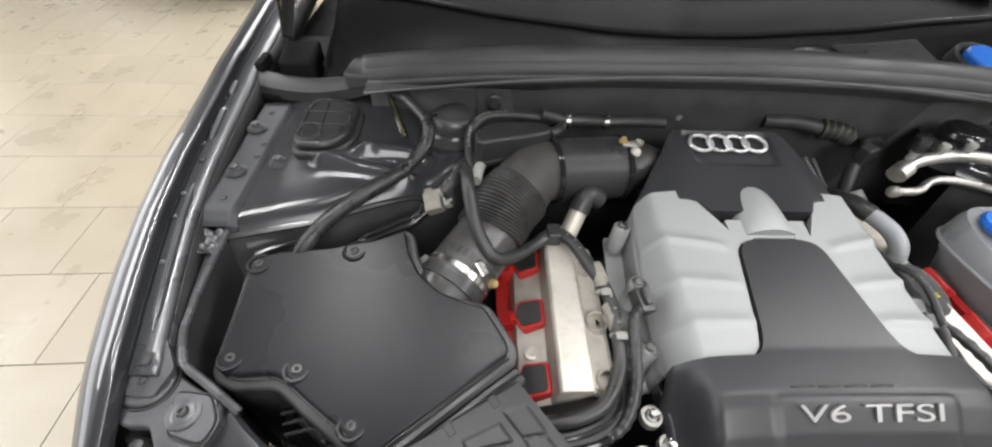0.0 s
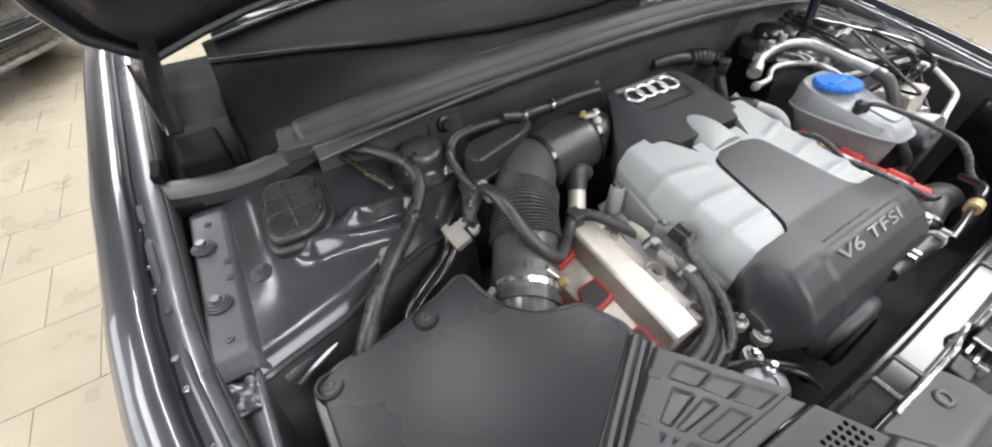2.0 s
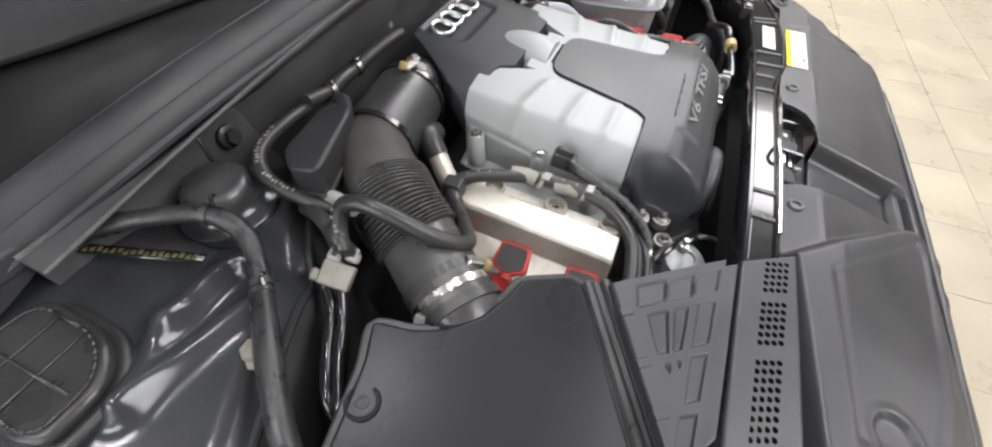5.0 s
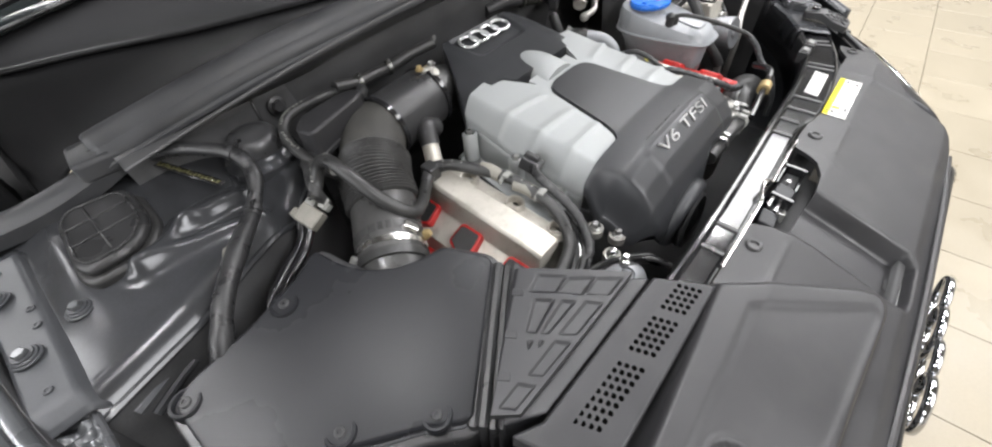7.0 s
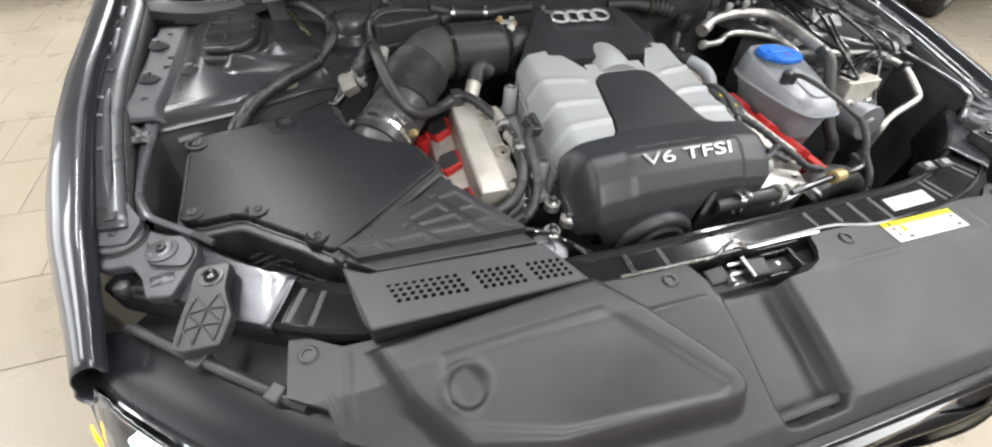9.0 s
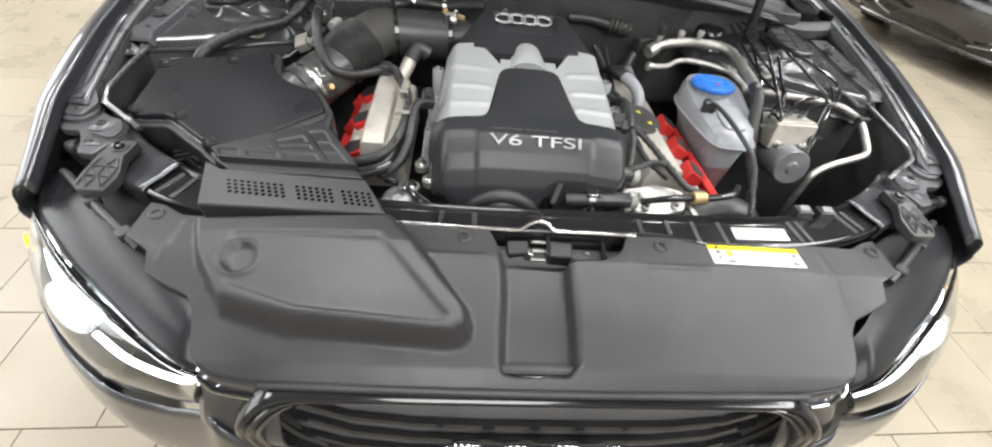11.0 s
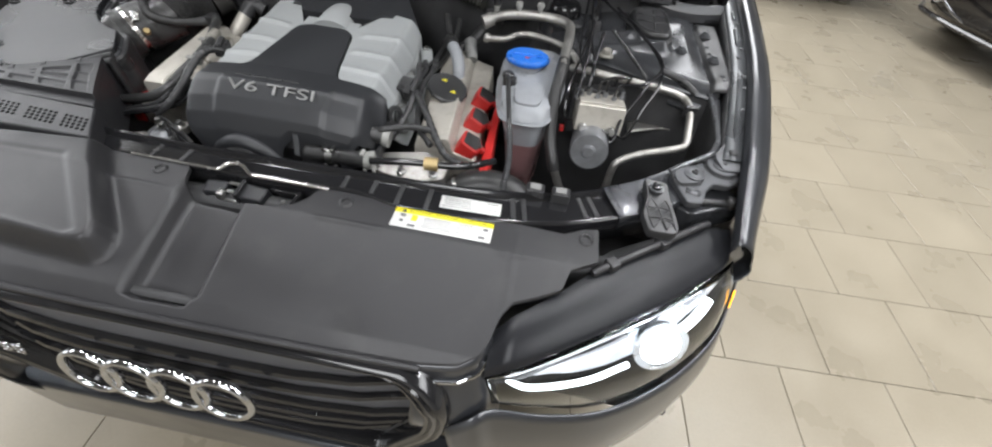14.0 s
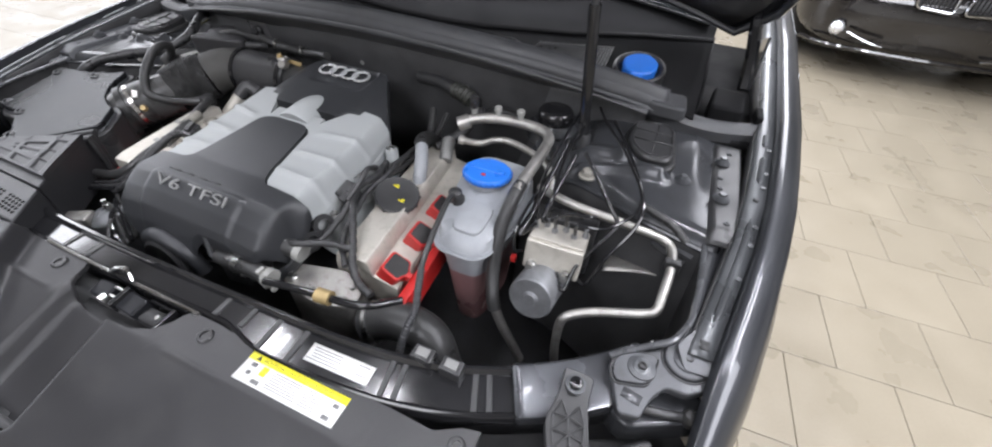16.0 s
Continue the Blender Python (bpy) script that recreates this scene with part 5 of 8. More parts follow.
for j in range(13):
    y = 0.375 + 0.365 * j / 12
    v += [(x - 0.08 * (y - 0.42), y, z + 0.010 + 0.02 * (y - 0.42)) for x, z in SECR]
k = len(SECR)
for j in range(12):
    f += [(j * k + q, j * k + q + 1, (j + 1) * k + q + 1, (j + 1) * k + q) for q in range(k - 1)]
f += [tuple(range(k)), tuple(range(12 * k, 13 * k))]
link("casting", v, f, "head", hr, bevel=0.002, angle=30)
for y in (0.388, 0.473, 0.558):
    coil(0.318 - 0.02 * (y - 0.42), y + 0.012, 0.728, hr, 30, 1.0)
link("red_rail", *prismvf(rounded([(0.345, 0.345), (0.364, 0.350), (0.352, 0.60), (0.338, 0.60)], 0.006), 0.714, 0.66), "red", hr, "red wiring rail", bevel=0.003)
om = pose(0.236, 0.536, 0.752, 8, 16, 0)
link("filler_neck", *lathevf([(0.042, -0.03), (0.040, 0.002), (0.0001, 0.003)], 32, om), "head", hr)
oil = link("oil_cap", *lathevf([(0.041, 0.003), (0.0425, 0.005), (0.0425, 0.011), (0.040, 0.0135), (0.036, 0.0125), (0.0001, 0.0125)], 40, om), "satin", hr, "black oil filler cap with a yellow symbol")
for k in range(12):
    a = 2 * math.pi * k / 12
    link("grip", *vf(G().add(*boxvf((0.0425 * math.cos(a), 0.0425 * math.sin(a), 0.008), (0.004, 0.004, 0.006)), m=om)), "satin", oil)
for dx, dy in ((-0.012, 0.014), (0.014, -0.010)):
    link("cap_symbol", *vf(G().add(*boxvf((dx, dy, 0.0129), (0.012, 0.0028, 0.0008)), m=om)), "yellow", oil)
    link("cap_symbol", *vf(G().add(*boxvf((dx + 0.002, dy + 0.0045, 0.0129), (0.006, 0.0024, 0.0008)), m=om)), "yellow", oil)
link("breather_neck", *tubevf([(0.247, 0.596, 0.745), (0.245, 0.610, 0.770), (0.237, 0.630, 0.784), (0.225, 0.652, 0.789), (0.218, 0.664, 0.790)], 0.0135, 16, 5), "tank", hr, "pale plastic breather elbow")
link("breather_hose", *tubevf([(0.219, 0.662, 0.790), (0.208, 0.684, 0.790), (0.200, 0.72, 0.775), (0.196, 0.76, 0.745)], 0.0155, 14, 6), "rubber", hr)

# ---------------------------------------------------------------- coolant reservoir
res = thing("coolant_reservoir", (0.40, 0.54, 0.58), "milky plastic coolant reservoir with a blue cap", "coolant reservoir")


def rring(cx, cy, a, b, z, n=40, p=4.0):
    return [(0.41 + (cx + a * math.copysign(abs(math.cos(t)) ** (2 / p), math.cos(t)) - 0.41) * (1 - 0.26 * sstep(0.62, 0.44, cy + b * math.copysign(abs(math.sin(t)) ** (2 / p), math.sin(t)))), cy + b * math.copysign(abs(math.sin(t)) ** (2 / p), math.sin(t)), z) for t in (2 * math.pi * i / n for i in range(n))]


def loft(rings, caps=True):
    n = len(rings[0])
    v = [p for r in rings for p in r]
    f = [(i * n + k, i * n + (k + 1) % n, (i + 1) * n + (k + 1) % n, (i + 1) * n + k) for i in range(len(rings) - 1) for k in range(n)]
    if caps:
        f += [tuple(range(n - 1, -1, -1)), tuple(range(len(v) - n, len(v)))]
    return v, f


def tilted(q):
    return [(x, y, z + 0.17 * (y - 0.58) * min(1, max(0, (z - 0.768) / 0.02))) for x, y, z in q]


link("lower_neck", *loft([rring(0.4135, 0.547, 0.052, 0.090, 0.700), rring(0.411, 0.550, 0.058, 0.096, 0.735), rring(0.410, 0.552, 0.060, 0.098, 0.760)]), "tank", res, "milky lower neck above the coolant level")
link("lower_tank", *loft([rring(0.420, 0.540, 0.036, 0.072, 0.56), rring(0.416, 0.545, 0.046, 0.084, 0.65), rring(0.4135, 0.547, 0.0522, 0.0902, 0.702)]), "coolant", res, "lower tank holding pink coolant")
link("upper_tank", *loft([tilted(q) for q in (rring(0.410, 0.552, 0.061, 0.099, 0.742), rring(0.410, 0.553, 0.064, 0.102, 0.756), rring(0.410, 0.553, 0.0725, 0.110, 0.760), rring(0.410, 0.554, 0.0725, 0.111, 0.768), rring(0.410, 0.556, 0.0700, 0.109, 0.788), rring(0.410, 0.558, 0.065, 0.104, 0.800), rring(0.410, 0.561, 0.050, 0.090, 0.806), rring(0.409, 0.564, 0.036, 0.075, 0.8075))]), "tank", res, "upper tank of milky plastic")
link("seam", *tubevf([*rring(0.410, 0.553, 0.0735, 0.112, 0.764, 30), rring(0.410, 0.553, 0.0735, 0.112, 0.764, 30)[0]], 0.0030, 6, 1), "tank", res)
link("raised_panel", *loft([[(x, y, z + 0.17 * (y - 0.508)) for x, y, z in rring(0.412, 0.505, a_, b_, z_, 28)] for a_, b_, z_ in ((0.037, 0.036, 0.786), (0.034, 0.033, 0.7985), (0.029, 0.028, 0.800))]), "tank", res)
link("neck", *lathevf([(0.036, -0.03), (0.036, 0.018)], 28, Matrix.Translation((0.396, 0.600, 0.798))), "tank", res)
capm = Matrix.Translation((0.395, 0.602, 0.814)) @ Euler((-0.10, 0, 0)).to_matrix().to_4x4()
cap = link("cap", *lathevf([(0.043, 0.0), (0.0445, 0.002), (0.0445, 0.009), (0.042, 0.012), (0.0001, 0.013)], 40, capm), "blue", res, "bright blue screw cap")
g = G()
for k in range(28):
    a = 2 * math.pi * k / 28
    g.add(*boxvf((0.0445 * math.cos(a), 0.0445 * math.sin(a), 0.0055), (0.0025, 0.0025, 0.007)), m=capm)
link("cap_grip", g.v, g.f, "blue", cap)
link("cap_wing", *vf(G().add(*boxvf((0, 0, 0.0135), (0.066, 0.012, 0.005)), m=capm)), "blue", cap, bevel=0.003)
link("cap_mark", *vf(G().add(*boxvf((0, -0.02, 0.0134), (0.008, 0.006, 0.001)), m=capm)), "red", cap)
link("sensor_plug", *lathevf([(0.011, 0), (0.011, 0.012), (0.009, 0.016), (0.0001, 0.017)], 18, Matrix.Translation((0.372, 0.530, 0.796))), "satin", res)
link("overflow_hose", *tubevf([(0.364, 0.534, 0.800), (0.365, 0.520, 0.817), (0.370, 0.490, 0.821), (0.379, 0.438, 0.816), (0.389, 0.385, 0.805), (0.394, 0.365, 0.796)], 0.0046, 10, 8), "rubber", res, "thin black overflow hose")
link("braided_hose", *tubevf([(0.393, 0.368, 0.798), (0.398, 0.348, 0.778), (0.401, 0.330, 0.752), (0.399, 0.300, 0.728), (0.396, 0.280, 0.69), (0.394, 0.272, 0.64)], 0.0056, 10, 16, radius=lambda u: 1 + 0.14 * math.sin(u * 2 * math.pi * 34)), "seal", res, "ribbed grey hose section")
link("hose_union", *lathevf([(0.010, -0.01), (0.010, 0.010), (0.012, 0.011), (0.012, 0.017), (0.008, 0.021), (0.0001, 0.022)], 18, Matrix.Translation((0.364, 0.534, 0.798))), "satin", res, "black push-fit union")

# ---------------------------------------------------------------- air-conditioning pipes
ac = thing("air_conditioning_pipe", (0.40, 0.68, 0.80), "bare aluminium air conditioning pipes with service ports", "pipe")
link("wide_pipe", *tubevf([(0.284, 0.728, 0.832), (0.300, 0.736, 0.838), (0.33, 0.745, 0.844), (0.38, 0.752, 0.848), (0.44, 0.748, 0.848), (0.468, 0.728, 0.848), (0.474, 0.69, 0.846), (0.470, 0.59, 0.840), (0.468, 0.555, 0.836)], 0.0105, 14, 6), "alu", ac)
link("narrow_pipe", *tubevf([(0.292, 0.712, 0.799), (0.33, 0.712, 0.803), (0.36, 0.728, 0.81), (0.40, 0.728, 0.813), (0.47, 0.70, 0.81), (0.50, 0.665, 0.80), (0.51, 0.64, 0.79)], 0.007, 12, 6), "alu", ac)
link("pipe_end", *lathevf([(0.010, -0.004), (0.010, 0.006), (0.007, 0.008), (0.0001, 0.008)], 16, face_pose((0.289, 0.712, 0.799), (-1, -0.2, 0.2))), "alu", ac)
link("pipe_union", *tubevf([(0.276, 0.722, 0.828), (0.296, 0.733, 0.836)], 0.0150, 18, 2), "alu", ac, "cast pipe union")
for x, y, z, big in ((0.302, 0.745, 0.848, 1), (0.352, 0.750, 0.853, 0), (0.400, 0.752, 0.856, 0)):
    pt_ = link("service_port", *lathevf([(0.006, -0.004), (0.006, 0.010), (0.008, 0.011), (0.008, 0.018), (0.0065, 0.020), (0.0001, 0.020)], 14, Matrix.Translation((x, y, z))), "clip", ac, "pale service port")
    if big:
        link("port_cap", *lathevf([(0.0085, 0.014), (0.0095, 0.016), (0.0095, 0.034), (0.0080, 0.038), (0.0001, 0.038)], 16, Matrix.Translation((x, y, z))), "satin", pt_, "black screw cap")
link("rubber_sleeve", *tubevf([(0.469, 0.575, 0.838), (0.467, 0.54, 0.828), (0.463, 0.505, 0.79), (0.469, 0.465, 0.73), (0.482, 0.438, 0.695), (0.489, 0.430, 0.677)], 0.0118, 14, 7), "rubber", ac, "black rubber hose section")
link("foot_pipe", *tubevf([(0.486, 0.432, 0.685), (0.505, 0.429, 0.640), (0.526, 0.432, 0.590), (0.545, 0.436, 0.540)], 0.0085, 12, 3), "alu", ac)

# ---------------------------------------------------------------- brake control unit
absu = thing("brake_control_unit", (0.55, 0.50, 0.62), "brake control block with steel motor and lines", "brake unit")
link("valve_block", *vf(G().add(*boxvf((0, 0, 0), (0.094, 0.072, 0.055)), m=pose(0.558, 0.528, 0.762, -12, 0, 2))), "head", absu, "dull cream valve block", bevel=0.003)
mm = face_pose((0.547, 0.432, 0.734), (-0.08, -0.955, 0.27))
link("motor", *lathevf([(0.0375, -0.085), (0.0375, -0.004), (0.035, 0.0), (0.014, 0.0), (0.013, 0.002), (0.011, 0.002), (0.010, 0.004), (0.0001, 0.004)], 40, mm), "motor", absu, "round plated motor can")
link("top_plate", *vf(G().add(*boxvf((0, 0, 0.0295), (0.090, 0.058, 0.004)), m=pose(0.558, 0.528, 0.762, -12, 0, 2))), "head", absu, "cream coloured top face", bevel=0.0015)
link("electronic_box", *vf(G().add(*boxvf((0, 0, 0), (0.112, 0.04, 0.10)), m=pose(0.556, 0.585, 0.735, -12, 0, 2))), "satin", absu, bevel=0.004)
for i in range(6):
    x = 0.515 + 0.0165 * i
    link("line_nut", *lathevf([(0.0052, 0), (0.0052, 0.010), (0.0035, 0.012), (0.0035, 0.020)], 6, Matrix.Translation((x, 0.535 + 0.012 * (i % 2), 0.788))), "motor", absu)
LINES = [[(0.515, 0.535, 0.80), (0.512, 0.545, 0.835), (0.50, 0.60, 0.842), (0.50, 0.70, 0.855), (0.507, 0.83, 0.87)],
         [(0.5315, 0.547, 0.80), (0.530, 0.56, 0.84), (0.52, 0.66, 0.856), (0.522, 0.83, 0.875)],
         [(0.548, 0.535, 0.80), (0.548, 0.53, 0.83), (0.575, 0.54, 0.838), (0.58, 0.56, 0.82), (0.582, 0.58, 0.80)],
         [(0.5645, 0.547, 0.80), (0.5645, 0.54, 0.832), (0.60, 0.545, 0.838), (0.605, 0.57, 0.82), (0.607, 0.59, 0.80)],
         [(0.581, 0.535, 0.80), (0.585, 0.525, 0.83), (0.63, 0.53, 0.84), (0.665, 0.60, 0.85), (0.625, 0.70, 0.86), (0.56, 0.80, 0.872), (0.54, 0.84, 0.875)],
         [(0.60, 0.515, 0.73), (0.62, 0.500, 0.735), (0.64, 0.53, 0.78), (0.672, 0.60, 0.83), (0.63, 0.71, 0.858), (0.575, 0.81, 0.87)],
         [(0.507, 0.515, 0.75), (0.492, 0.50, 0.76), (0.488, 0.53, 0.80), (0.505, 0.62, 0.838), (0.53, 0.76, 0.862)]]
for p in LINES:
    link("brake_line", *tubevf(p, 0.0028, 8, 8), "gloss", absu, "thin black brake line")
BENT = [[(0.572, 0.488, 0.752), (0.576, 0.472, 0.744), (0.592, 0.466, 0.744), (0.600, 0.498, 0.775), (0.634, 0.547, 0.815), (0.639, 0.563, 0.826), (0.619, 0.578, 0.845), (0.555, 0.646, 0.885)],
        [(0.515, 0.535, 0.800), (0.503, 0.488, 0.812), (0.510, 0.540, 0.832), (0.519, 0.671, 0.884)],
        [(0.5315, 0.547, 0.800), (0.526, 0.536, 0.822), (0.540, 0.648, 0.874)]]
for p in BENT:
    link("brake_line", *tubevf(p, 0.0034, 10, 6), "gloss", absu, "glossy black bent brake line")
for x in (0.528, 0.586):
    link("front_union", *lathevf([(0.009, -0.004), (0.009, 0.006), (0.0065, 0.008), (0.0065, 0.016), (0.0001, 0.016)], 14, face_pose((x, 0.488, 0.752), (0, -0.9, 0.3))), "steel", absu)
# ---------------------------------------------------------------- loop pipe on the right side
lp = thing("coolant_line", (0.68, 0.5, 0.6), "bent bare aluminium pipe loop beside the inner wing", "pipe")
link("pipe", *tubevf([(0.49, 0.63, 0.80), (0.52, 0.605, 0.812), (0.57, 0.592, 0.813), (0.66, 0.590, 0.806), (0.715, 0.594, 0.795), (0.733, 0.582, 0.790), (0.737, 0.545, 0.788), (0.735, 0.50, 0.768), (0.732, 0.478, 0.756), (0.715, 0.467, 0.750), (0.65, 0.452, 0.735), (0.615, 0.440, 0.722), (0.602, 0.432, 0.705), (0.603, 0.430, 0.64), (0.61, 0.43, 0.58)], 0.0075, 12, 7), "alu", lp)
link("clamp", *boxvf((0.737, 0.545, 0.789), (0.026, 0.012, 0.024)), "satin", lp, "black pipe clip", bevel=0.003)

# ---------------------------------------------------------------- wing fittings
def wing_cap(sx):
    """Ribbed plastic access cap on the inner wing."""
    t = thing("access_cap", (sx * 0.69, 0.80, 0.84), "black plastic access cap with moulded ribs on the inner wing", "cap", "access caps")
    c = (-0.688, 0.797) if sx < 0 else (0.657, 0.798)
    ref = c[1]
    poly = rounded([(c[0] + sx * a * 0.74, c[1] + b * 0.92) for a, b in ((-0.062, 0.052), (-0.060, -0.030), (-0.020, -0.068), (0.048, -0.066), (0.060, -0.045), (0.050, 0.040), (0.030, 0.062))], 0.02, 4)
    zt = lambda x, y: wing_z(abs(x), y)
    link("gasket", *prismvf([(c[0] + (x - c[0]) * 1.15, c[1] + (y - c[1]) * 1.11) for x, y in poly], lambda x, y: 0.846 + 0.10 * (y - ref), 0.80), "rubber", t, bevel=0.006)
    link("lid", *prismvf(poly, lambda x, y: 0.861 + 0.12 * (y - ref), 0.84), "satin", t, bevel=0.007, seg=3)
    zl = lambda x, y: 0.8618 + 0.12 * (y - ref)
    inner = [(c[0] + (x - c[0]) * 0.84, c[1] + (y - c[1]) * 0.86) for x, y in poly]
    for (ax, ay), (bx, by) in zip(inner, inner[1:] + inner[:1]):
        link("border", *tubevf([(ax, ay, zl(ax, ay)), (bx, by, zl(bx, by))], 0.0016, 6, 1, smooth=False), "satin", t)
    for a, b in (((0.004, -0.046), (0.004, 0.042)), ((-0.036, -0.014), (0.036, -0.014)), ((-0.036, 0.016), (0.034, 0.016))):
        p, q = (c[0] + sx * a[0], c[1] + a[1]), (c[0] + sx * b[0], c[1] + b[1])
        link("moulded_rib", *tubevf([(*p, zl(*p)), (*q, zl(*q))], 0.0014, 6, 1, smooth=False), "satin", t)
    step = rounded([(c[0] + sx * a, c[1] + b) for a, b in ((-0.018, -0.046), (0.036, -0.046), (0.038, -0.056), (-0.012, -0.060))], 0.004, 2)
    link("lower_step", *prismvf(step, lambda x, y: 0.8590 + 0.12 * (y - ref), 0.845), "satin", t, bevel=0.002)
    return t


wing_cap(-1), wing_cap(1)


def strut_top(sx, y):
    t = thing("strut_mount", (sx * 0.46, y, 0.81), "round dark satin metal strut mount dome" if sx < 0 else "round glossy black strut mount dome", "strut mount", "strut mounts")
    m = Matrix.Translation((-0.479 if sx < 0 else 0.456, y, 0.830))
    link("dome", *lathevf([(0.0385, -0.02), (0.0385, 0.006), (0.0378, 0.022), (0.0360, 0.029), (0.0325, 0.0335), (0.0270, 0.0352), (0.0235, 0.0345), (0.0205, 0.0352), (0.0001, 0.0372)], 40, m), "dome" if sx < 0 else "gloss", t)
    link("skirt_ring", *lathevf([(0.056, -0.03), (0.055, -0.004), (0.051, 0.0), (0.044, 0.0025), (0.040, 0.009), (0.038, 0.009)], 40, m), "inner_paint", t)
    return t


strut_top(-1, 0.820), strut_top(1, 0.815)


def wing_bolts(sx, spots):
    for x, y, z in spots:
        b = thing("wing_bolt", (sx * x, y, z - 0.004), "dark flange bolt with a stepped washer", "bolt", "wing bolts")
        m = Matrix.Translation((sx * x, y, z - 0.004))
        link("washer", *lathevf([(0.0150, 0), (0.0150, 0.0015), (0.0128, 0.002), (0.0124, 0.004), (0.0102, 0.0045), (0.0098, 0.0065), (0.0001, 0.007)], 28, m), "rail", b)
        link("head", *lathevf([(0.0070, 0.006), (0.0070, 0.010), (0.0056, 0.0115), (0.0001, 0.0115)], 6, m), "flange", b)


wing_bolts(-1, [(0.812, 0.803, 0.838), (0.807, 0.698, 0.832), (0.754, 0.726, wing_z(0.754, 0.726) + 0.003)])
wing_bolts(1, [(0.790, 0.815, 0.838), (0.792, 0.704, 0.832), (0.726, 0.733, wing_z(0.726, 0.733) + 0.003)])
for sx, x, y in ((-1, 0.603, 0.671), (1, 0.562, 0.686)):
    b = thing("wing_nut", (sx * x, y, 0.815), "pale plastic hexagon nut on the inner wing", "nut", "plastic nuts")
    m = Matrix.Translation((sx * x, y, wing_z(x, y) - 0.002))
    link("flange", *lathevf([(0.016, 0), (0.016, 0.003), (0.012, 0.005), (0.0001, 0.005)], 24, m), "beige", b)
    link("hexagon", *lathevf([(0.0115, 0.004), (0.0115, 0.012), (0.009, 0.015), (0.0001, 0.015)], 6, m), "beige", b, bevel=0.001)

# number strip stamped on the wing, kept as plain bars
vin = thing("stamped_strip", (-0.575, 0.82, 0.84), "black strip with faded yellow unreadable characters", "label")
a, b = Vector((-0.594, 0.872, 0.8565)), Vector((-0.556, 0.764, 0.852))
d = (b - a).normalized()
mv = Matrix.Translation((a + b) / 2) @ Matrix((d, Vector((0, 0, 1)).cross(d), Vector((0, 0, 1)))).transposed().to_4x4()
link("strip", *vf(G().add(*boxvf((0, 0, 0), (0.125, 0.011, 0.0012)), m=mv)), "gloss", vin)
for k in range(17):
    link("faded_bar", *vf(G().add(*boxvf((-0.055 + k * 0.0068, 0.0008 * (k % 3 - 1), 0.001), (0.0042, 0.0055 - 0.0008 * (k % 2), 0.0008)), m=mv)), "olive", vin)

# ---------------------------------------------------------------- hoses and wires, left of the engine
def hose(name, label, pts, r, material="rubber", per=7, n=12, category="hose", radius=None, marks=()):
    t = thing(name, pts[0], label, category)
    link("hose_body", *tubevf(pts, r, n, per, radius=radius), material, t)
    path = spline(pts, per)
    for u, w in marks:
        i = int(u * (len(path) - 2))
        dd = (path[i + 1] - path[i]).normalized()
        link("collar", *tubevf([tuple(path[i] - dd * w / 2), tuple(path[i]), tuple(path[i] + dd * w / 2)], r * 1.13, n, 1, smooth=False), "satin", t)
    return t


def printed(t, pts, spans, r, per=7):
    """Unreadable print along a hose, as plain bars."""
    path = spline(pts, per * 4)
    for u0, u1 in spans:
        g = G()
        n = max(4, int((u1 - u0) * 60))
        for k in range(n):
            i = int((u0 + (u1 - u0) * k / n) * (len(path) - 2))
            d = (path[i + 1] - path[i]).normalized()
            s = Vector((0, 0, 1)).cross(d).normalized()
            up = d.cross(s)
            g.add(*boxvf((0, 0.0008 * (k % 3 - 1), r + 0.0002), (0.0022, 0.0042 - 0.0009 * (k % 2), 0.0006)), m=Matrix.Translation(path[i]) @ Matrix((d, s, up)).transposed().to_4x4())
        link("printed_bars", *vf(g), "clip", t, "unreadable pale print")


LOOM = [(-0.592, 0.870, 0.872), (-0.577, 0.852, 0.880), (-0.546, 0.812, 0.881), (-0.518, 0.772, 0.872), (-0.519, 0.738, 0.856), (-0.538, 0.712, 0.842), (-0.557, 0.694, 0.834), (-0.598, 0.650, 0.834), (-0.640, 0.604, 0.828), (-0.664, 0.574, 0.815), (-0.684, 0.556, 0.790), (-0.694, 0.550, 0.75)]
loom = hose("wiring_loom", "thick taped black wiring loom over the inner wing", LOOM, 0.0100, "taped", category="wiring loom", radius=lambda u: 1 + 0.04 * math.sin(u * 70) + 0.07 * math.sin(u * 23) + 0.16 * sstep(0.55, 0.62, u), marks=((0.275, 0.006), (0.53, 0.007), (0.56, 0.005)))
for k in (3, 6):
    p = Vector(LOOM[k])
    link("cable_tie_tail", *tubevf([tuple(p + Vector((0.004, -0.004, 0.011))), tuple(p + Vector((0.010, 0.002, 0.016))), tuple(p + Vector((0.014, 0.004, 0.013)))], 0.0022, 6, 3), "gloss", loom, "cut cable tie tail")
BH_R = 0.0078
BH = [(-0.30, 0.812, 0.858), (-0.36, 0.810, 0.868), (-0.42, 0.800, 0.871), (-0.446, 0.778, 0.863), (-0.452, 0.745, 0.853), (-0.446, 0.700, 0.838), (-0.430, 0.665, 0.820), (-0.42, 0.64, 0.79)]
printed(hose("breather_hose", "printed black rubber breather hose around the breather box", BH, BH_R), BH, ((0.22, 0.40), (0.46, 0.62), (0.74, 0.88)), BH_R)
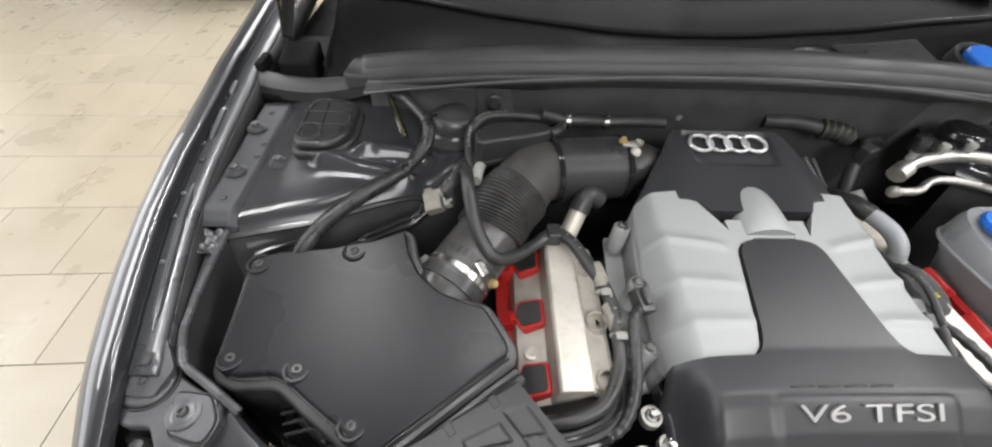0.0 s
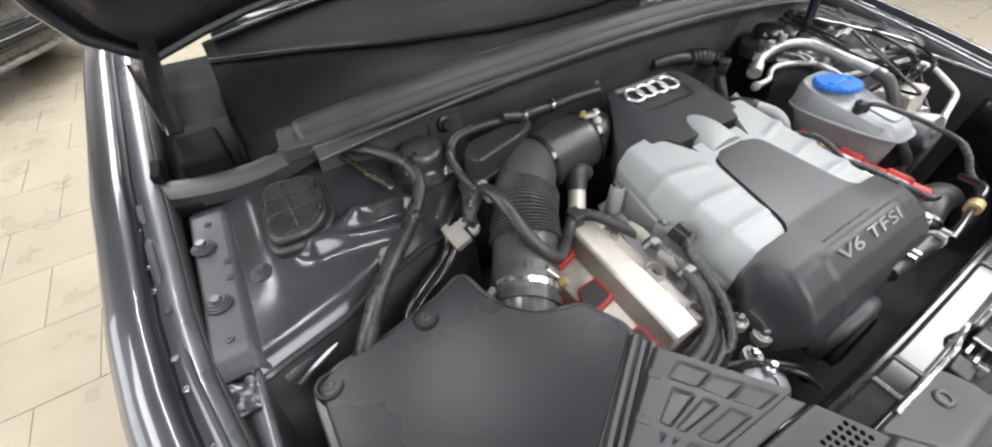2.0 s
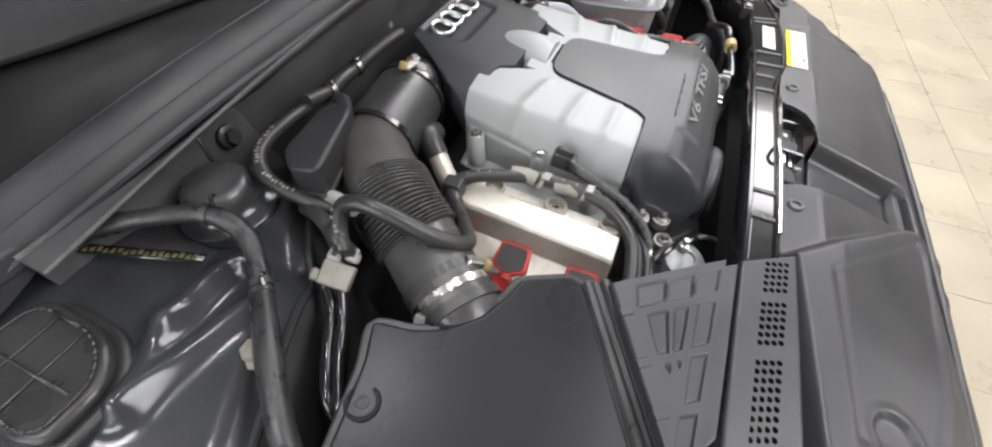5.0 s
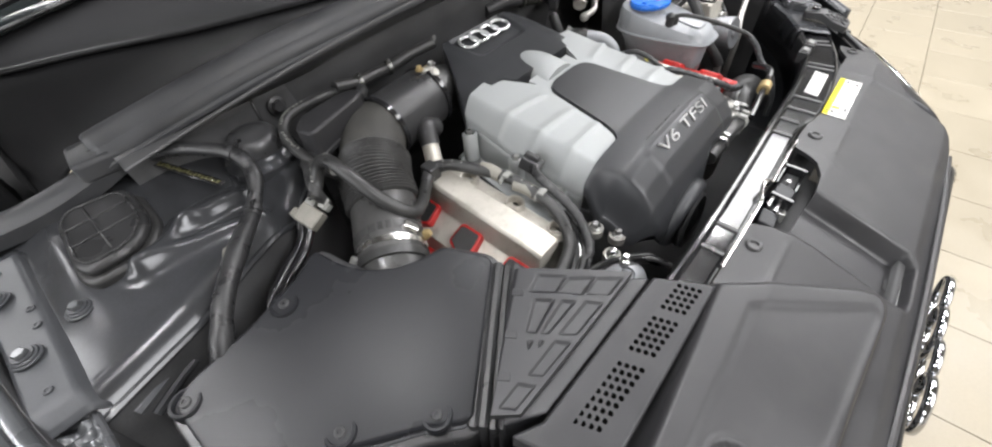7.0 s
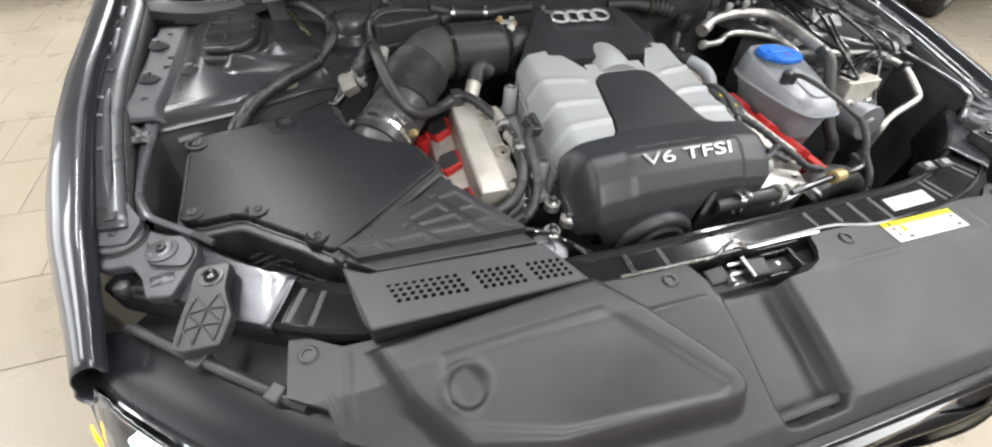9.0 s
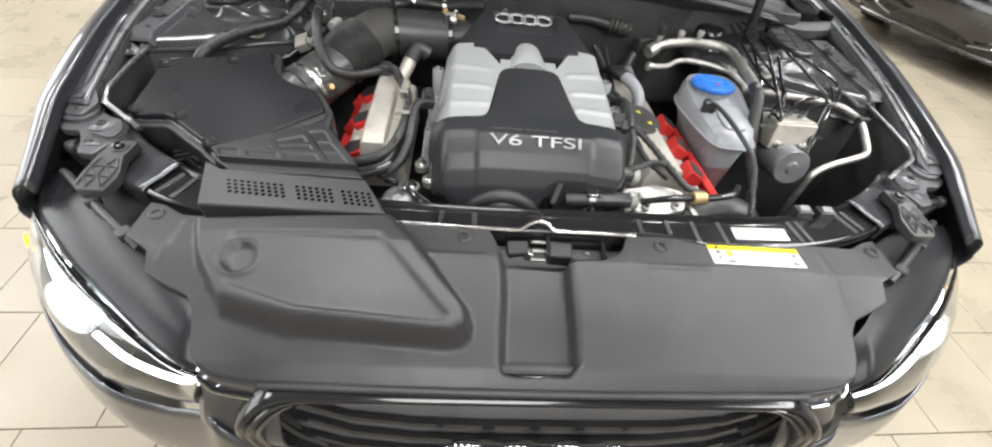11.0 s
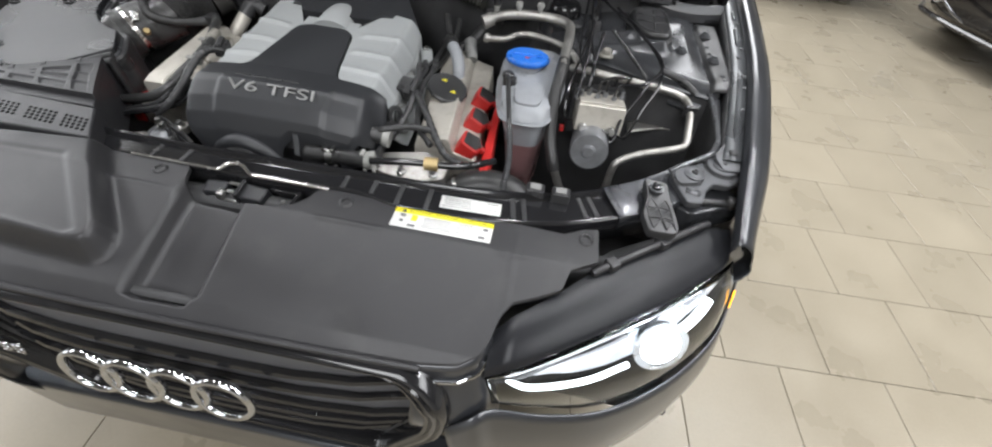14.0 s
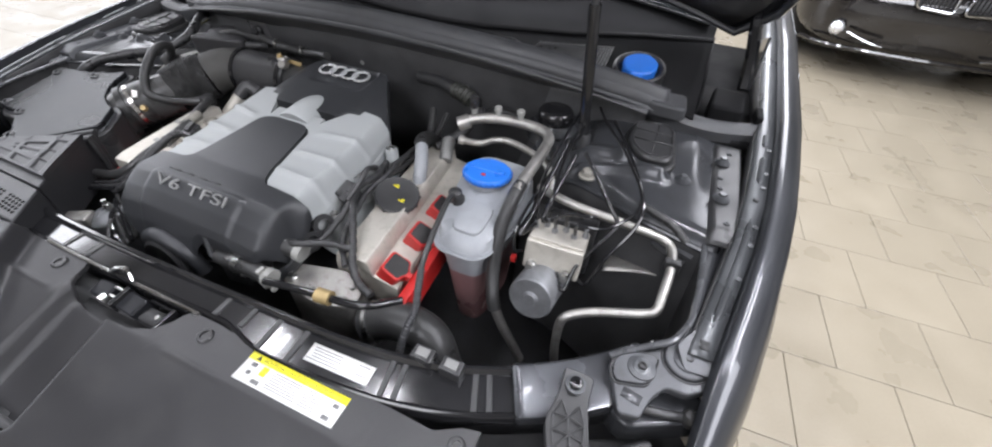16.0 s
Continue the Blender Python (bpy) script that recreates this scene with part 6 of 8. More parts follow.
VH = [(-0.488, 0.649, 0.838), (-0.472, 0.661, 0.850), (-0.459, 0.660, 0.872), (-0.453, 0.640, 0.882), (-0.449, 0.610, 0.874), (-0.438, 0.570, 0.845), (-0.414, 0.544, 0.816), (-0.385, 0.560, 0.798), (-0.350, 0.590, 0.790), (-0.322, 0.608, 0.792), (-0.300, 0.590, 0.798), (-0.280, 0.548, 0.797), (-0.262, 0.505, 0.793), (-0.258, 0.455, 0.786), (-0.262, 0.410, 0.776), (-0.280, 0.375, 0.757), (-0.318, 0.360, 0.742), (-0.370, 0.357, 0.730)]
printed(hose("vacuum_hose", "black rubber hose crossing the ribbed intake pipe", VH, 0.0090, marks=((0.50, 0.02), (0.57, 0.016))), VH, ((0.06, 0.13), (0.56, 0.64), (0.72, 0.80)), 0.0090)
tj = thing("hose_tee", (-0.322, 0.608, 0.78), "small black hose junction clamp", "clamp")
link("body", *boxvf((-0.322, 0.608, 0.791), (0.022, 0.026, 0.026)), "satin", tj, bevel=0.004)
for at in ((-0.268, 0.528, 0.796), (-0.2585, 0.470, 0.787)):
    c = thing("grey_hose_connector", at, "light grey quick connector with a pale clip", "connector", "quick connectors")
    link("sleeve", *tubevf([(at[0] - 0.004, at[1] + 0.018, at[2]), at, (at[0] + 0.001, at[1] - 0.016, at[2] - 0.003)], 0.0102, 14, 2), "beige", c)
    link("clip", *tubevf([(at[0] + 0.001, at[1] - 0.019, at[2] - 0.003), (at[0] + 0.002, at[1] - 0.024, at[2] - 0.005)], 0.0112, 10, 1), "clip", c, "pale locking clip")
    link("clip_ear", *boxvf((at[0] + 0.001, at[1] - 0.030, at[2] + 0.008), (0.014, 0.010, 0.003)), "clip", c, bevel=0.001)
fl = thing("fuel_line_connector", (-0.505, 0.648, 0.80), "beige quick connector block with pale clips", "connector")
ax_ = Vector((0.030, -0.013, 0.058)).normalized()
mq = face_pose((-0.503, 0.655, 0.810), Vector((-0.35, -0.35, 0.85)) - ax_ * 0.0, ax_)
link("block", *vf(G().add(*boxvf((0, 0, 0), (0.028, 0.034, 0.020)), m=mq)), "beige", fl, bevel=0.003)
link("block_ear", *vf(G().add(*boxvf((-0.006, 0.020, -0.002), (0.014, 0.012, 0.014)), m=mq)), "beige", fl, bevel=0.003)
for k, dx in enumerate((-0.009, 0.009)):
    link("clip", *vf(G().add(*boxvf((0.023 - 0.005 * k, dx, 0.002), (0.012, 0.015, 0.016)), m=mq)), "clip", fl, bevel=0.003)
    link("clip_loop", *vf(G().add(*boxvf((0.026 - 0.005 * k, dx, 0.011), (0.014, 0.010, 0.003)), m=mq)), "clip", fl, bevel=0.001)
    link("clip_window", *vf(G().add(*boxvf((0.026 - 0.005 * k, dx, 0.0128), (0.006, 0.005, 0.001)), m=mq)), "dark", fl)
    link("upper_hose", *tubevf([tuple(mq @ Vector((0.026, dx, 0))), (-0.478 + 0.4 * dx, 0.664 + dx, 0.846), (-0.466 + 0.4 * dx, 0.690 + dx, 0.846), (-0.455, 0.716 + dx, 0.836)], 0.0078, 12, 6), "rubber", fl, "printed black hose")
    q0 = mq @ Vector((-0.012, dx, -0.002))
    link("lower_line", *tubevf([tuple(q0), (-0.535 + 0.3 * dx, 0.640 + dx, 0.786), (-0.577 + 0.3 * dx, 0.615 + dx, 0.784), (-0.618 + 0.4 * dx, 0.582 + dx, 0.775), (-0.645 + dx, 0.545, 0.70)], 0.0062, 10, 6), "gloss", fl, "glossy black line")
st_ = thing("pale_breather_tube", (-0.435, 0.690, 0.84), "short pale plastic tube below the breather box", "pipe")
link("tube", *tubevf([(-0.432, 0.712, 0.842), (-0.436, 0.690, 0.846), (-0.440, 0.664, 0.846)], 0.0085, 14, 4), "clip", st_)
hose("rear_vacuum_hose", "thin black vacuum hose with steel spring clamps", [(-0.115, 0.800, 0.868), (-0.16, 0.815, 0.860), (-0.205, 0.823, 0.852), (-0.25, 0.820, 0.855), (-0.285, 0.812, 0.860), (-0.33, 0.81, 0.872)], 0.0098)
for at in ((-0.212, 0.823, 0.852), (-0.283, 0.812, 0.859)):
    c = thing("spring_clamp", at, "small shiny steel spring clamp", "clamp", "spring clamps")
    link("band", *tubevf([(at[0] - 0.004, at[1], at[2]), at, (at[0] + 0.004, at[1], at[2])], 0.0125, 14, 1), "steel", c)
    link("ear", *boxvf((at[0], at[1] - 0.004, at[2] + 0.014), (0.006, 0.010, 0.006)), "steel", c, bevel=0.001)
tb = thing("throttle_link", (-0.17, 0.77, 0.85), "brassy throttle bracket with a small screw", "bracket")
link("plate", *vf(G().add(*boxvf((0, 0, 0), (0.026, 0.010, 0.016)), m=pose(-0.192, 0.738, 0.862, 20, 0, -8))), "alu", tb, bevel=0.002)
link("arm", *vf(G().add(*boxvf((0, 0, 0), (0.034, 0.006, 0.010)), m=pose(-0.176, 0.752, 0.858, 0, 20, 30))), "brass", tb, bevel=0.002)
link("pivot", *lathevf([(0.009, -0.01), (0.009, 0.006), (0.006, 0.009), (0.0001, 0.009)], 16, face_pose((-0.186, 0.728, 0.858), (0.1, -0.8, 0.6))), "alu", tb)
bolt((-0.204, 0.742, 0.868), 0.005, 0.008, tb, "screw", "brass")
bolt((-0.180, 0.738, 0.869), 0.005, 0.008, tb, "screw", "steel")
# filler neck behind the left valve cover
nk = thing("breather_neck", (-0.283, 0.64, 0.76), "pale plastic breather stub with a black cap", "pipe stub")
link("stub", *tubevf([(-0.300, 0.622, 0.750), (-0.285, 0.645, 0.775), (-0.275, 0.660, 0.792)], 0.0145, 16, 4), "head", nk)
link("black_cap", *tubevf([(-0.276, 0.658, 0.790), (-0.264, 0.676, 0.808), (-0.255, 0.680, 0.806), (-0.240, 0.682, 0.796)], 0.0165, 16, 4), "satin", nk)

# corrugated wires and plugs between valve cover and engine cover
def corrugated(name, label, pts, r, waves, material="satin", category="wire"):
    t = thing(name, pts[0], label, category)
    link("conduit", *tubevf(pts, r, 10, 10, radius=lambda u: 1 + 0.12 * math.sin(u * 2 * math.pi * waves)), material, t)
    return t


corrugated("corrugated_wire", "black corrugated wiring conduit beside the cover", [(-0.222, 0.480, 0.798), (-0.238, 0.462, 0.800), (-0.243, 0.425, 0.790), (-0.246, 0.385, 0.770), (-0.262, 0.352, 0.745), (-0.29, 0.34, 0.725)], 0.0072, 34)
pl = thing("wire_plug", (-0.222, 0.488, 0.78), "angular black electrical plug", "plug")
link("body", *vf(G().add(*boxvf((0, 0, 0), (0.022, 0.034, 0.022)), m=pose(-0.220, 0.488, 0.797, 15, 10, 12))), "satin", pl, bevel=0.003)
link("latch", *vf(G().add(*boxvf((0, 0, 0), (0.010, 0.024, 0.008)), m=pose(-0.218, 0.488, 0.811, 15, 10, 12))), "satin", pl, bevel=0.002)
for k in range(4):
    hose("loom_wire", "taped black wires running forward past the valve cover", [(-0.268 + 0.007 * k, 0.41, 0.772 - 0.003 * k), (-0.274 + 0.007 * k, 0.370, 0.752 - 0.004 * k), (-0.300 + 0.006 * k, 0.352 - 0.004 * k, 0.735), (-0.345, 0.345 - 0.006 * k, 0.722), (-0.385, 0.345 - 0.008 * k, 0.705)], 0.0046, "gloss" if k % 2 else "satin", 6, 8, "wire", radius=lambda u: 1 + 0.09 * math.sin(u * 190))
for k, (x, y) in enumerate(((-0.222, 0.365), (-0.205, 0.335), (-0.235, 0.325), (-0.26, 0.30))):
    rb = thing("small_bracket_bolt", (x, y, 0.70), "small plated bolt on a bracket behind the cover", "bolt", "bracket bolts")
    bolt((x, y, 0.735 - 0.01 * k), 0.006, 0.012, rb, "head")
    link("washer_plate", *lathevf([(0.013, -0.012), (0.013, 0.001), (0.0001, 0.001)], 16, Matrix.Translation((x, y, 0.735 - 0.01 * k))), "alu", rb)
for k in range(5):
    hose("bay_wire", "thin black wire among the engine auxiliaries", [(-0.30 + 0.015 * k, 0.345 - 0.01 * k, 0.715), (-0.262 + 0.012 * k, 0.325 - 0.012 * k, 0.722 + 0.004 * (k % 2)), (-0.22 + 0.006 * k, 0.31 - 0.014 * k, 0.705), (-0.18, 0.285 - 0.008 * k, 0.690)], 0.0038, "gloss" if k % 2 else "rubber", 6, 8, "wire")

# ---------------------------------------------------------------- front of the engine
alt = thing("alternator", (-0.25, 0.285, 0.62), "dull cast metal auxiliary housing with wires", "alternator")
link("housing", *lathevf([(0.032, -0.10), (0.033, -0.03), (0.030, -0.010), (0.022, -0.004), (0.010, -0.001), (0.009, -0.004), (0.0001, -0.004)], 28, face_pose((-0.256, 0.288, 0.722), (-0.1, -0.25, 1))), "motor", alt)
link("stud", *lathevf([(0.007, 0), (0.007, 0.014), (0.004, 0.016), (0.004, 0.024)], 12, Matrix.Translation((-0.248, 0.300, 0.722))), "steel", alt)
link("bracket", *vf(G().add(*boxvf((0, 0, 0), (0.05, 0.03, 0.02)), m=pose(-0.285, 0.262, 0.715, 0, 0, 30))), "alu", alt, bevel=0.005)
pul = thing("idler_pulley", (-0.062, 0.275, 0.64), "ribbed black belt pulley under the engine cover", "pulley")
mp = face_pose((-0.072, 0.262, 0.690), (0, -1, 0.12))
link("wheel", *lathevf([(0.046, -0.03)] + [(0.050 - 0.003 * (k % 2), -0.026 + 0.004 * k) for k in range(7)] + [(0.044, 0.002), (0.030, -0.004), (0.014, 0.0), (0.0001, 0.002)], 36, mp), "satin", pul)
link("shroud", *tubevf([(-0.135, 0.285, 0.680), (-0.118, 0.283, 0.722), (-0.072, 0.281, 0.745), (-0.026, 0.283, 0.722), (-0.010, 0.285, 0.680)], 0.013, 10, 6), "cover", pul, "arched black shroud")
th = thing("thermostat_housing", (0.045, 0.31, 0.66), "angular black plastic thermostat housing in front of the engine", "housing")
link("body", *prismvf(rounded([(0.020, 0.296), (0.074, 0.302), (0.080, 0.345), (0.026, 0.345)], 0.005, 3), lambda x, y: 0.774 - 0.06 * (x - 0.02), 0.66), "satin", th, bevel=0.004)
link("left_wedge", *vf(G().add(*prismvf([(-0.034, 0.0), (0.0, 0.0), (0.0, 0.044)], 0.0, -0.040), m=Matrix(((1, 0, 0, 0.022), (0, 0, -1, 0.300), (0, 1, 0, 0.728), (0, 0, 0, 1))))), "satin", th, bevel=0.003)
# pale strip stands for the highlight on the front facet
link("shiny_edge", *vf(G().add(*boxvf((0, 0, 0), (0.010, 0.004, 0.050)), m=pose(0.0225, 0.2965, 0.746, -6, 8, 0))), "motor", th, "bright worn front edge", bevel=0.0015)
ch_ = thing("coolant_hose", (0.05, 0.297, 0.73), "thick black coolant hose with bright spring clamps", "hose")
link("hose_body", *tubevf([(0.040, 0.296, 0.733), (0.075, 0.296, 0.735), (0.115, 0.294, 0.738), (0.158, 0.290, 0.744)], 0.0135, 18, 5), "rubber", ch_)
for at, mt in (((0.086, 0.2955, 0.7355), "steel"), ((0.160, 0.290, 0.744), "clip")):
    cl_ = link("hose_clamp", *tubevf([(at[0] - 0.006, at[1], at[2]), at, (at[0] + 0.006, at[1], at[2])], 0.0152, 18, 1), mt, ch_, "bright hose clamp")
    for dz in (-1, 1):
        for dx in (-0.008, 0.008):
            link("clamp_ear", *boxvf((at[0] + dx, at[1] - 0.004, at[2] + dz * 0.017), (0.007, 0.014, 0.007)), mt, cl_, bevel=0.0015)
eh_ = thing("elbow_hose", (0.10, 0.32, 0.71), "black elbow hose with white unreadable print", "hose")
EP = [(0.104, 0.318, 0.712), (0.108, 0.330, 0.738), (0.122, 0.340, 0.754), (0.148, 0.346, 0.757), (0.176, 0.348, 0.752)]
link("hose_body", *tubevf(EP, 0.0150, 18, 6), "rubber", eh_)
printed(eh_, EP, ((0.50, 0.78),), 0.0152)
link("end_clamp", *tubevf([(0.166, 0.3475, 0.7535), (0.172, 0.3478, 0.7525), (0.178, 0.348, 0.7515)], 0.0168, 18, 1), "clip", eh_, "pale end clamp")
hl2 = thing("heater_line", (0.22, 0.28, 0.75), "black line with a tan fitting in front of the engine", "pipe")
link("line", *tubevf([(0.168, 0.276, 0.755), (0.21, 0.280, 0.760), (0.262, 0.286, 0.762), (0.31, 0.291, 0.762), (0.345, 0.30, 0.765), (0.375, 0.335, 0.752)], 0.006, 10, 6), "gloss", hl2)
link("fitting", *tubevf([(0.262, 0.286, 0.762), (0.285, 0.288, 0.762)], 0.0115, 12, 2), "brass", hl2, "tan plastic fitting")
tc = thing("timing_cover", (0.22, 0.33, 0.6), "bare cast aluminium timing cover with bolts", "engine part")
link("casting", *prismvf(rounded([(0.13, 0.345), (0.15, 0.312), (0.225, 0.300), (0.285, 0.315), (0.292, 0.352), (0.24, 0.368)], 0.012, 3), lambda x, y: 0.715 - 0.3 * (0.35 - y), 0.56), "alu", tc, bevel=0.005)
for x, y in ((0.16, 0.325), (0.205, 0.315), (0.265, 0.320), (0.27, 0.345)):
    bolt((x, y, 0.706), 0.006, 0.011, tc, "cover_bolt")
corrugated("valve_cover_loom", "black corrugated wiring loom lying over the valve cover", [(0.175, 0.495, 0.775), (0.198, 0.460, 0.780), (0.222, 0.425, 0.772), (0.242, 0.395, 0.760), (0.262, 0.365, 0.750), (0.285, 0.345, 0.735), (0.315, 0.335, 0.73)], 0.0068, 46)
corrugated("loom_branch", "thin corrugated wire branching from the loom", [(0.150, 0.345, 0.765), (0.18, 0.352, 0.772), (0.212, 0.372, 0.768), (0.245, 0.385, 0.757)], 0.0058, 26)
plr = thing("wire_plug", (0.160, 0.49, 0.75), "angular black electrical plug", "plug")
link("body", *vf(G().add(*boxvf((0, 0, 0), (0.026, 0.036, 0.036)), m=pose(0.166, 0.488, 0.772, 20, 0, -10))), "satin", plr, bevel=0.003)
link("hood", *vf(G().add(*boxvf((0, 0, 0), (0.016, 0.022, 0.020)), m=pose(0.176, 0.470, 0.778, 20, 0, -10))), "satin", plr, bevel=0.003)
for x, y, z in ((0.166, 0.412, 0.758), (0.163, 0.382, 0.742)):
    ly = thing("lifting_eye", (x, y, z - 0.02), "black steel lifting eye beside the engine cover", "bracket", "lifting eyes")
    v, f = [], []
    m = face_pose((x, y, z), (0.9, -0.3, 0.25))
    for a in range(20):
        for r_, z_ in ((0.019, -0.0028), (0.019, 0.0028), (0.0105, 0.0028), (0.0105, -0.0028)):
            v.append(tuple(m @ Vector((r_ * math.cos(a * math.pi / 10), r_ * math.sin(a * math.pi / 10), z_))))
    f = [(a * 4 + b, a * 4 + (b + 1) % 4, ((a + 1) % 20) * 4 + (b + 1) % 4, ((a + 1) % 20) * 4 + b) for a in range(20) for b in range(4)]
    link("eye_plate", v, f, "satin", ly)
bt = thing("intercooler_hose", (0.37, 0.33, 0.64), "thick grey black intercooler hose with a steel ring", "hose")
link("tube", *tubevf([(0.305, 0.325, 0.66), (0.335, 0.335, 0.678), (0.375, 0.340, 0.683), (0.42, 0.335, 0.672), (0.45, 0.315, 0.63)], 0.033, 24, 6), "rubber", bt)
link("clamp_ring", *tubevf([(0.314, 0.328, 0.666), (0.320, 0.330, 0.669)], 0.036, 24, 1), "steel", bt)
link("end_cap", *lathevf([(0.034, -0.02), (0.034, 0.0), (0.026, 0.004), (0.0001, 0.004)], 24, face_pose((0.303, 0.324, 0.659), (-0.9, -0.3, -0.3))), "satin", bt)
for x in (0.455, 0.497):
    rl = thing("relay_clip", (x, 0.262, 0.755), "small black relay holder with a pale top", "relay", "relay holders")
    link("body", *boxvf((x, 0.264, 0.760), (0.030, 0.020, 0.024)), "satin", rl, bevel=0.002)
    link("top", *vf(G().add(*boxvf((0, 0, 0), (0.018, 0.012, 0.003)), m=pose(x, 0.264, 0.7735, 10, 0, 0))), "grey", rl, bevel=0.001)
bs = thing("brake_servo_bellows", (0.235, 0.83, 0.82), "black rubber bellows and bracket on the firewall", "hose")
link("bellows", *tubevf([(0.205, 0.842, 0.838), (0.232, 0.834, 0.838), (0.258, 0.824, 0.832)], 0.017, 18, 24, radius=lambda u: 1 + 0.13 * math.sin(u * 2 * math.pi * 5)), "bellows", bs, "grey-green rubber bellows")
link("pipe", *tubevf([(0.10, 0.86, 0.842), (0.16, 0.852, 0.844), (0.208, 0.842, 0.838)], 0.013, 12, 4), "satin", bs)
link("bracket", *vf(G().add(*boxvf((0, 0, 0), (0.030, 0.022, 0.03)), m=pose(0.285, 0.800, 0.815, 0, 0, 20))), "satin", bs, bevel=0.004)
for k, pts in enumerate(([(0.27, 0.79, 0.79), (0.25, 0.76, 0.77), (0.22, 0.72, 0.755)], [(0.30, 0.80, 0.80), (0.31, 0.84, 0.81), (0.36, 0.86, 0.80)], [(0.17, 0.80, 0.80), (0.19, 0.74, 0.77), (0.185, 0.66, 0.76), (0.178, 0.58, 0.765)], [(0.20, 0.81, 0.79), (0.205, 0.74, 0.765), (0.198, 0.65, 0.757), (0.182, 0.56, 0.76)])):
    hose("rear_hose", "black rubber hose behind the engine", pts, 0.012 - 0.002 * k, "rubber", category="hose")
wt = thing("wrapped_hose", (0.245, 0.70, 0.74), "braided hose end beside the valve cover", "hose")
link("braid", *tubevf([(0.245, 0.735, 0.775), (0.250, 0.715, 0.765), (0.258, 0.69, 0.75)], 0.014, 14, 10, radius=lambda u: 1 + 0.05 * math.sin(u * 60)), "grey", wt)
sk = thing("red_sensor", (0.492, 0.53, 0.73), "small red electrical plug by the brake unit", "plug")
link("body", *boxvf((0.490, 0.508, 0.728), (0.010, 0.010, 0.013)), "red", sk, bevel=0.002)

# ---------------------------------------------------------------- brackets at both ends of the front beam
def front_bracket(sx):
    t = thing("beam_bracket", (sx * 0.67, 0.27, 0.70), "dark plastic honeycomb bracket bolted to the front beam", "bracket", "beam brackets")
    x, y = sx * 0.6655 - 0.0165, 0.298
    P = [(-0.018, 0.020), (0.020, 0.018), (0.020, -0.018), (0.032, -0.052), (0.036, -0.070), (0.028, -0.078), (-0.010, -0.078), (-0.022, -0.050), (-0.016, -0.018)]
    zt = lambda px, py: 0.784 - 0.35 * max(0, (y - 0.02) - py)
    link("plate", *prismvf(rounded([(x + sx * a, y + b) for a, b in P], 0.006, 2), zt, lambda px, py: zt(px, py) - 0.016), "satin", t, bevel=0.002)
    knots = [(-0.010, -0.024), (0.012, -0.024), (-0.016, -0.040), (0.002, -0.038), (0.022, -0.040), (-0.012, -0.056), (0.008, -0.054), (0.026, -0.056), (-0.004, -0.072), (0.016, -0.072), (0.030, -0.070)]
    for i, j in ((0, 3), (1, 3), (0, 2), (1, 4), (3, 5), (3, 6), (2, 5), (4, 6), (4, 7), (5, 8), (6, 8), (6, 9), (7, 9), (7, 10), (2, 3), (3, 4), (5, 6), (6, 7)):
        p, q = (Vector((x + sx * knots[k][0], y + knots[k][1], zt(0, y + knots[k][1]) + 0.0006)) for k in (i, j))
        link("rib", *tubevf([tuple(p), tuple((p + q) / 2), tuple(q)], 0.0013, 6, 1), "satin", t)
    m = Matrix.Translation((x, y, 0.784))
    link("washer", *lathevf([(0.0125, 0), (0.0125, 0.0020), (0.0085, 0.0022), (0.0085, 0.001), (0.0001, 0.001)], 24, m), "flange", t, "dull plated washer")
    link("screw", *lathevf([(0.008, 0.001), (0.008, 0.007), (0.006, 0.008), (0.003, 0.008), (0.0025, 0.004), (0.0001, 0.004)], 14, m), "gloss", t)
    # shaped end plates beyond the beam
    e = thing("wing_end_plate", (sx * 0.75, 0.37, 0.74), "pressed grey end plate with bolts on the wing", "bracket", "wing end plates")
    sheet = [(0.808, 0.466), (0.792, 0.452), (0.781, 0.430), (0.766, 0.406), (0.742, 0.390), (0.700, 0.370), (0.694, 0.352), (0.716, 0.292), (0.742, 0.296), (0.752, 0.326), (0.766, 0.346), (0.792, 0.346), (0.816, 0.362), (0.824, 0.40), (0.822, 0.44)]
    sheet = rounded([(sx * a - 0.012, b) for a, b in sheet], 0.006, 3)
    sz = lambda x, y: 0.778 + 0.08 * (y - 0.38)
    link("plate", *prismvf(sheet, sz, lambda x, y: sz(x, y) - 0.014), "plate_paint", e, bevel=0.004, seg=3)
    ear = [(0.786 + 0.029 * math.cos(2 * math.pi * k / 28), 0.391 + 0.027 * math.sin(2 * math.pi * k / 28)) for k in range(28)]
    tab = [(0.752, 0.380), (0.712, 0.376), (0.697, 0.350), (0.704, 0.328), (0.742, 0.338)]
    for nm, q, up, (cx_, cy_) in (("raised_ear", ear, 0.0065, (0.786, 0.390)), ("raised_tab", rounded(tab, 0.008, 3), 0.0045, (0.733, 0.358))):
        q = [(sx * a - 0.012, b) for a, b in q]
        pl_ = link(nm, *prismvf(q, lambda x, y: sz(x, y) + up, lambda x, y: sz(x, y) - 0.004), "plate_paint", e, bevel=0.003, seg=3)
        mm_ = Matrix.Translation((sx * cx_ - 0.012, cy_, sz(0, cy_) + up))
        link("embossed_pad", *lathevf([(0.0185, -0.003), (0.0180, 0.0006), (0.0160, 0.0014), (0.0001, 0.0012)], 28, mm_), "plate_paint", pl_)
        link("washer", *lathevf([(0.0125, -0.002), (0.0125, 0.0018), (0.010, 0.0028), (0.007, 0.0028), (0.0001, 0.0025)], 24, mm_), "flange", pl_)
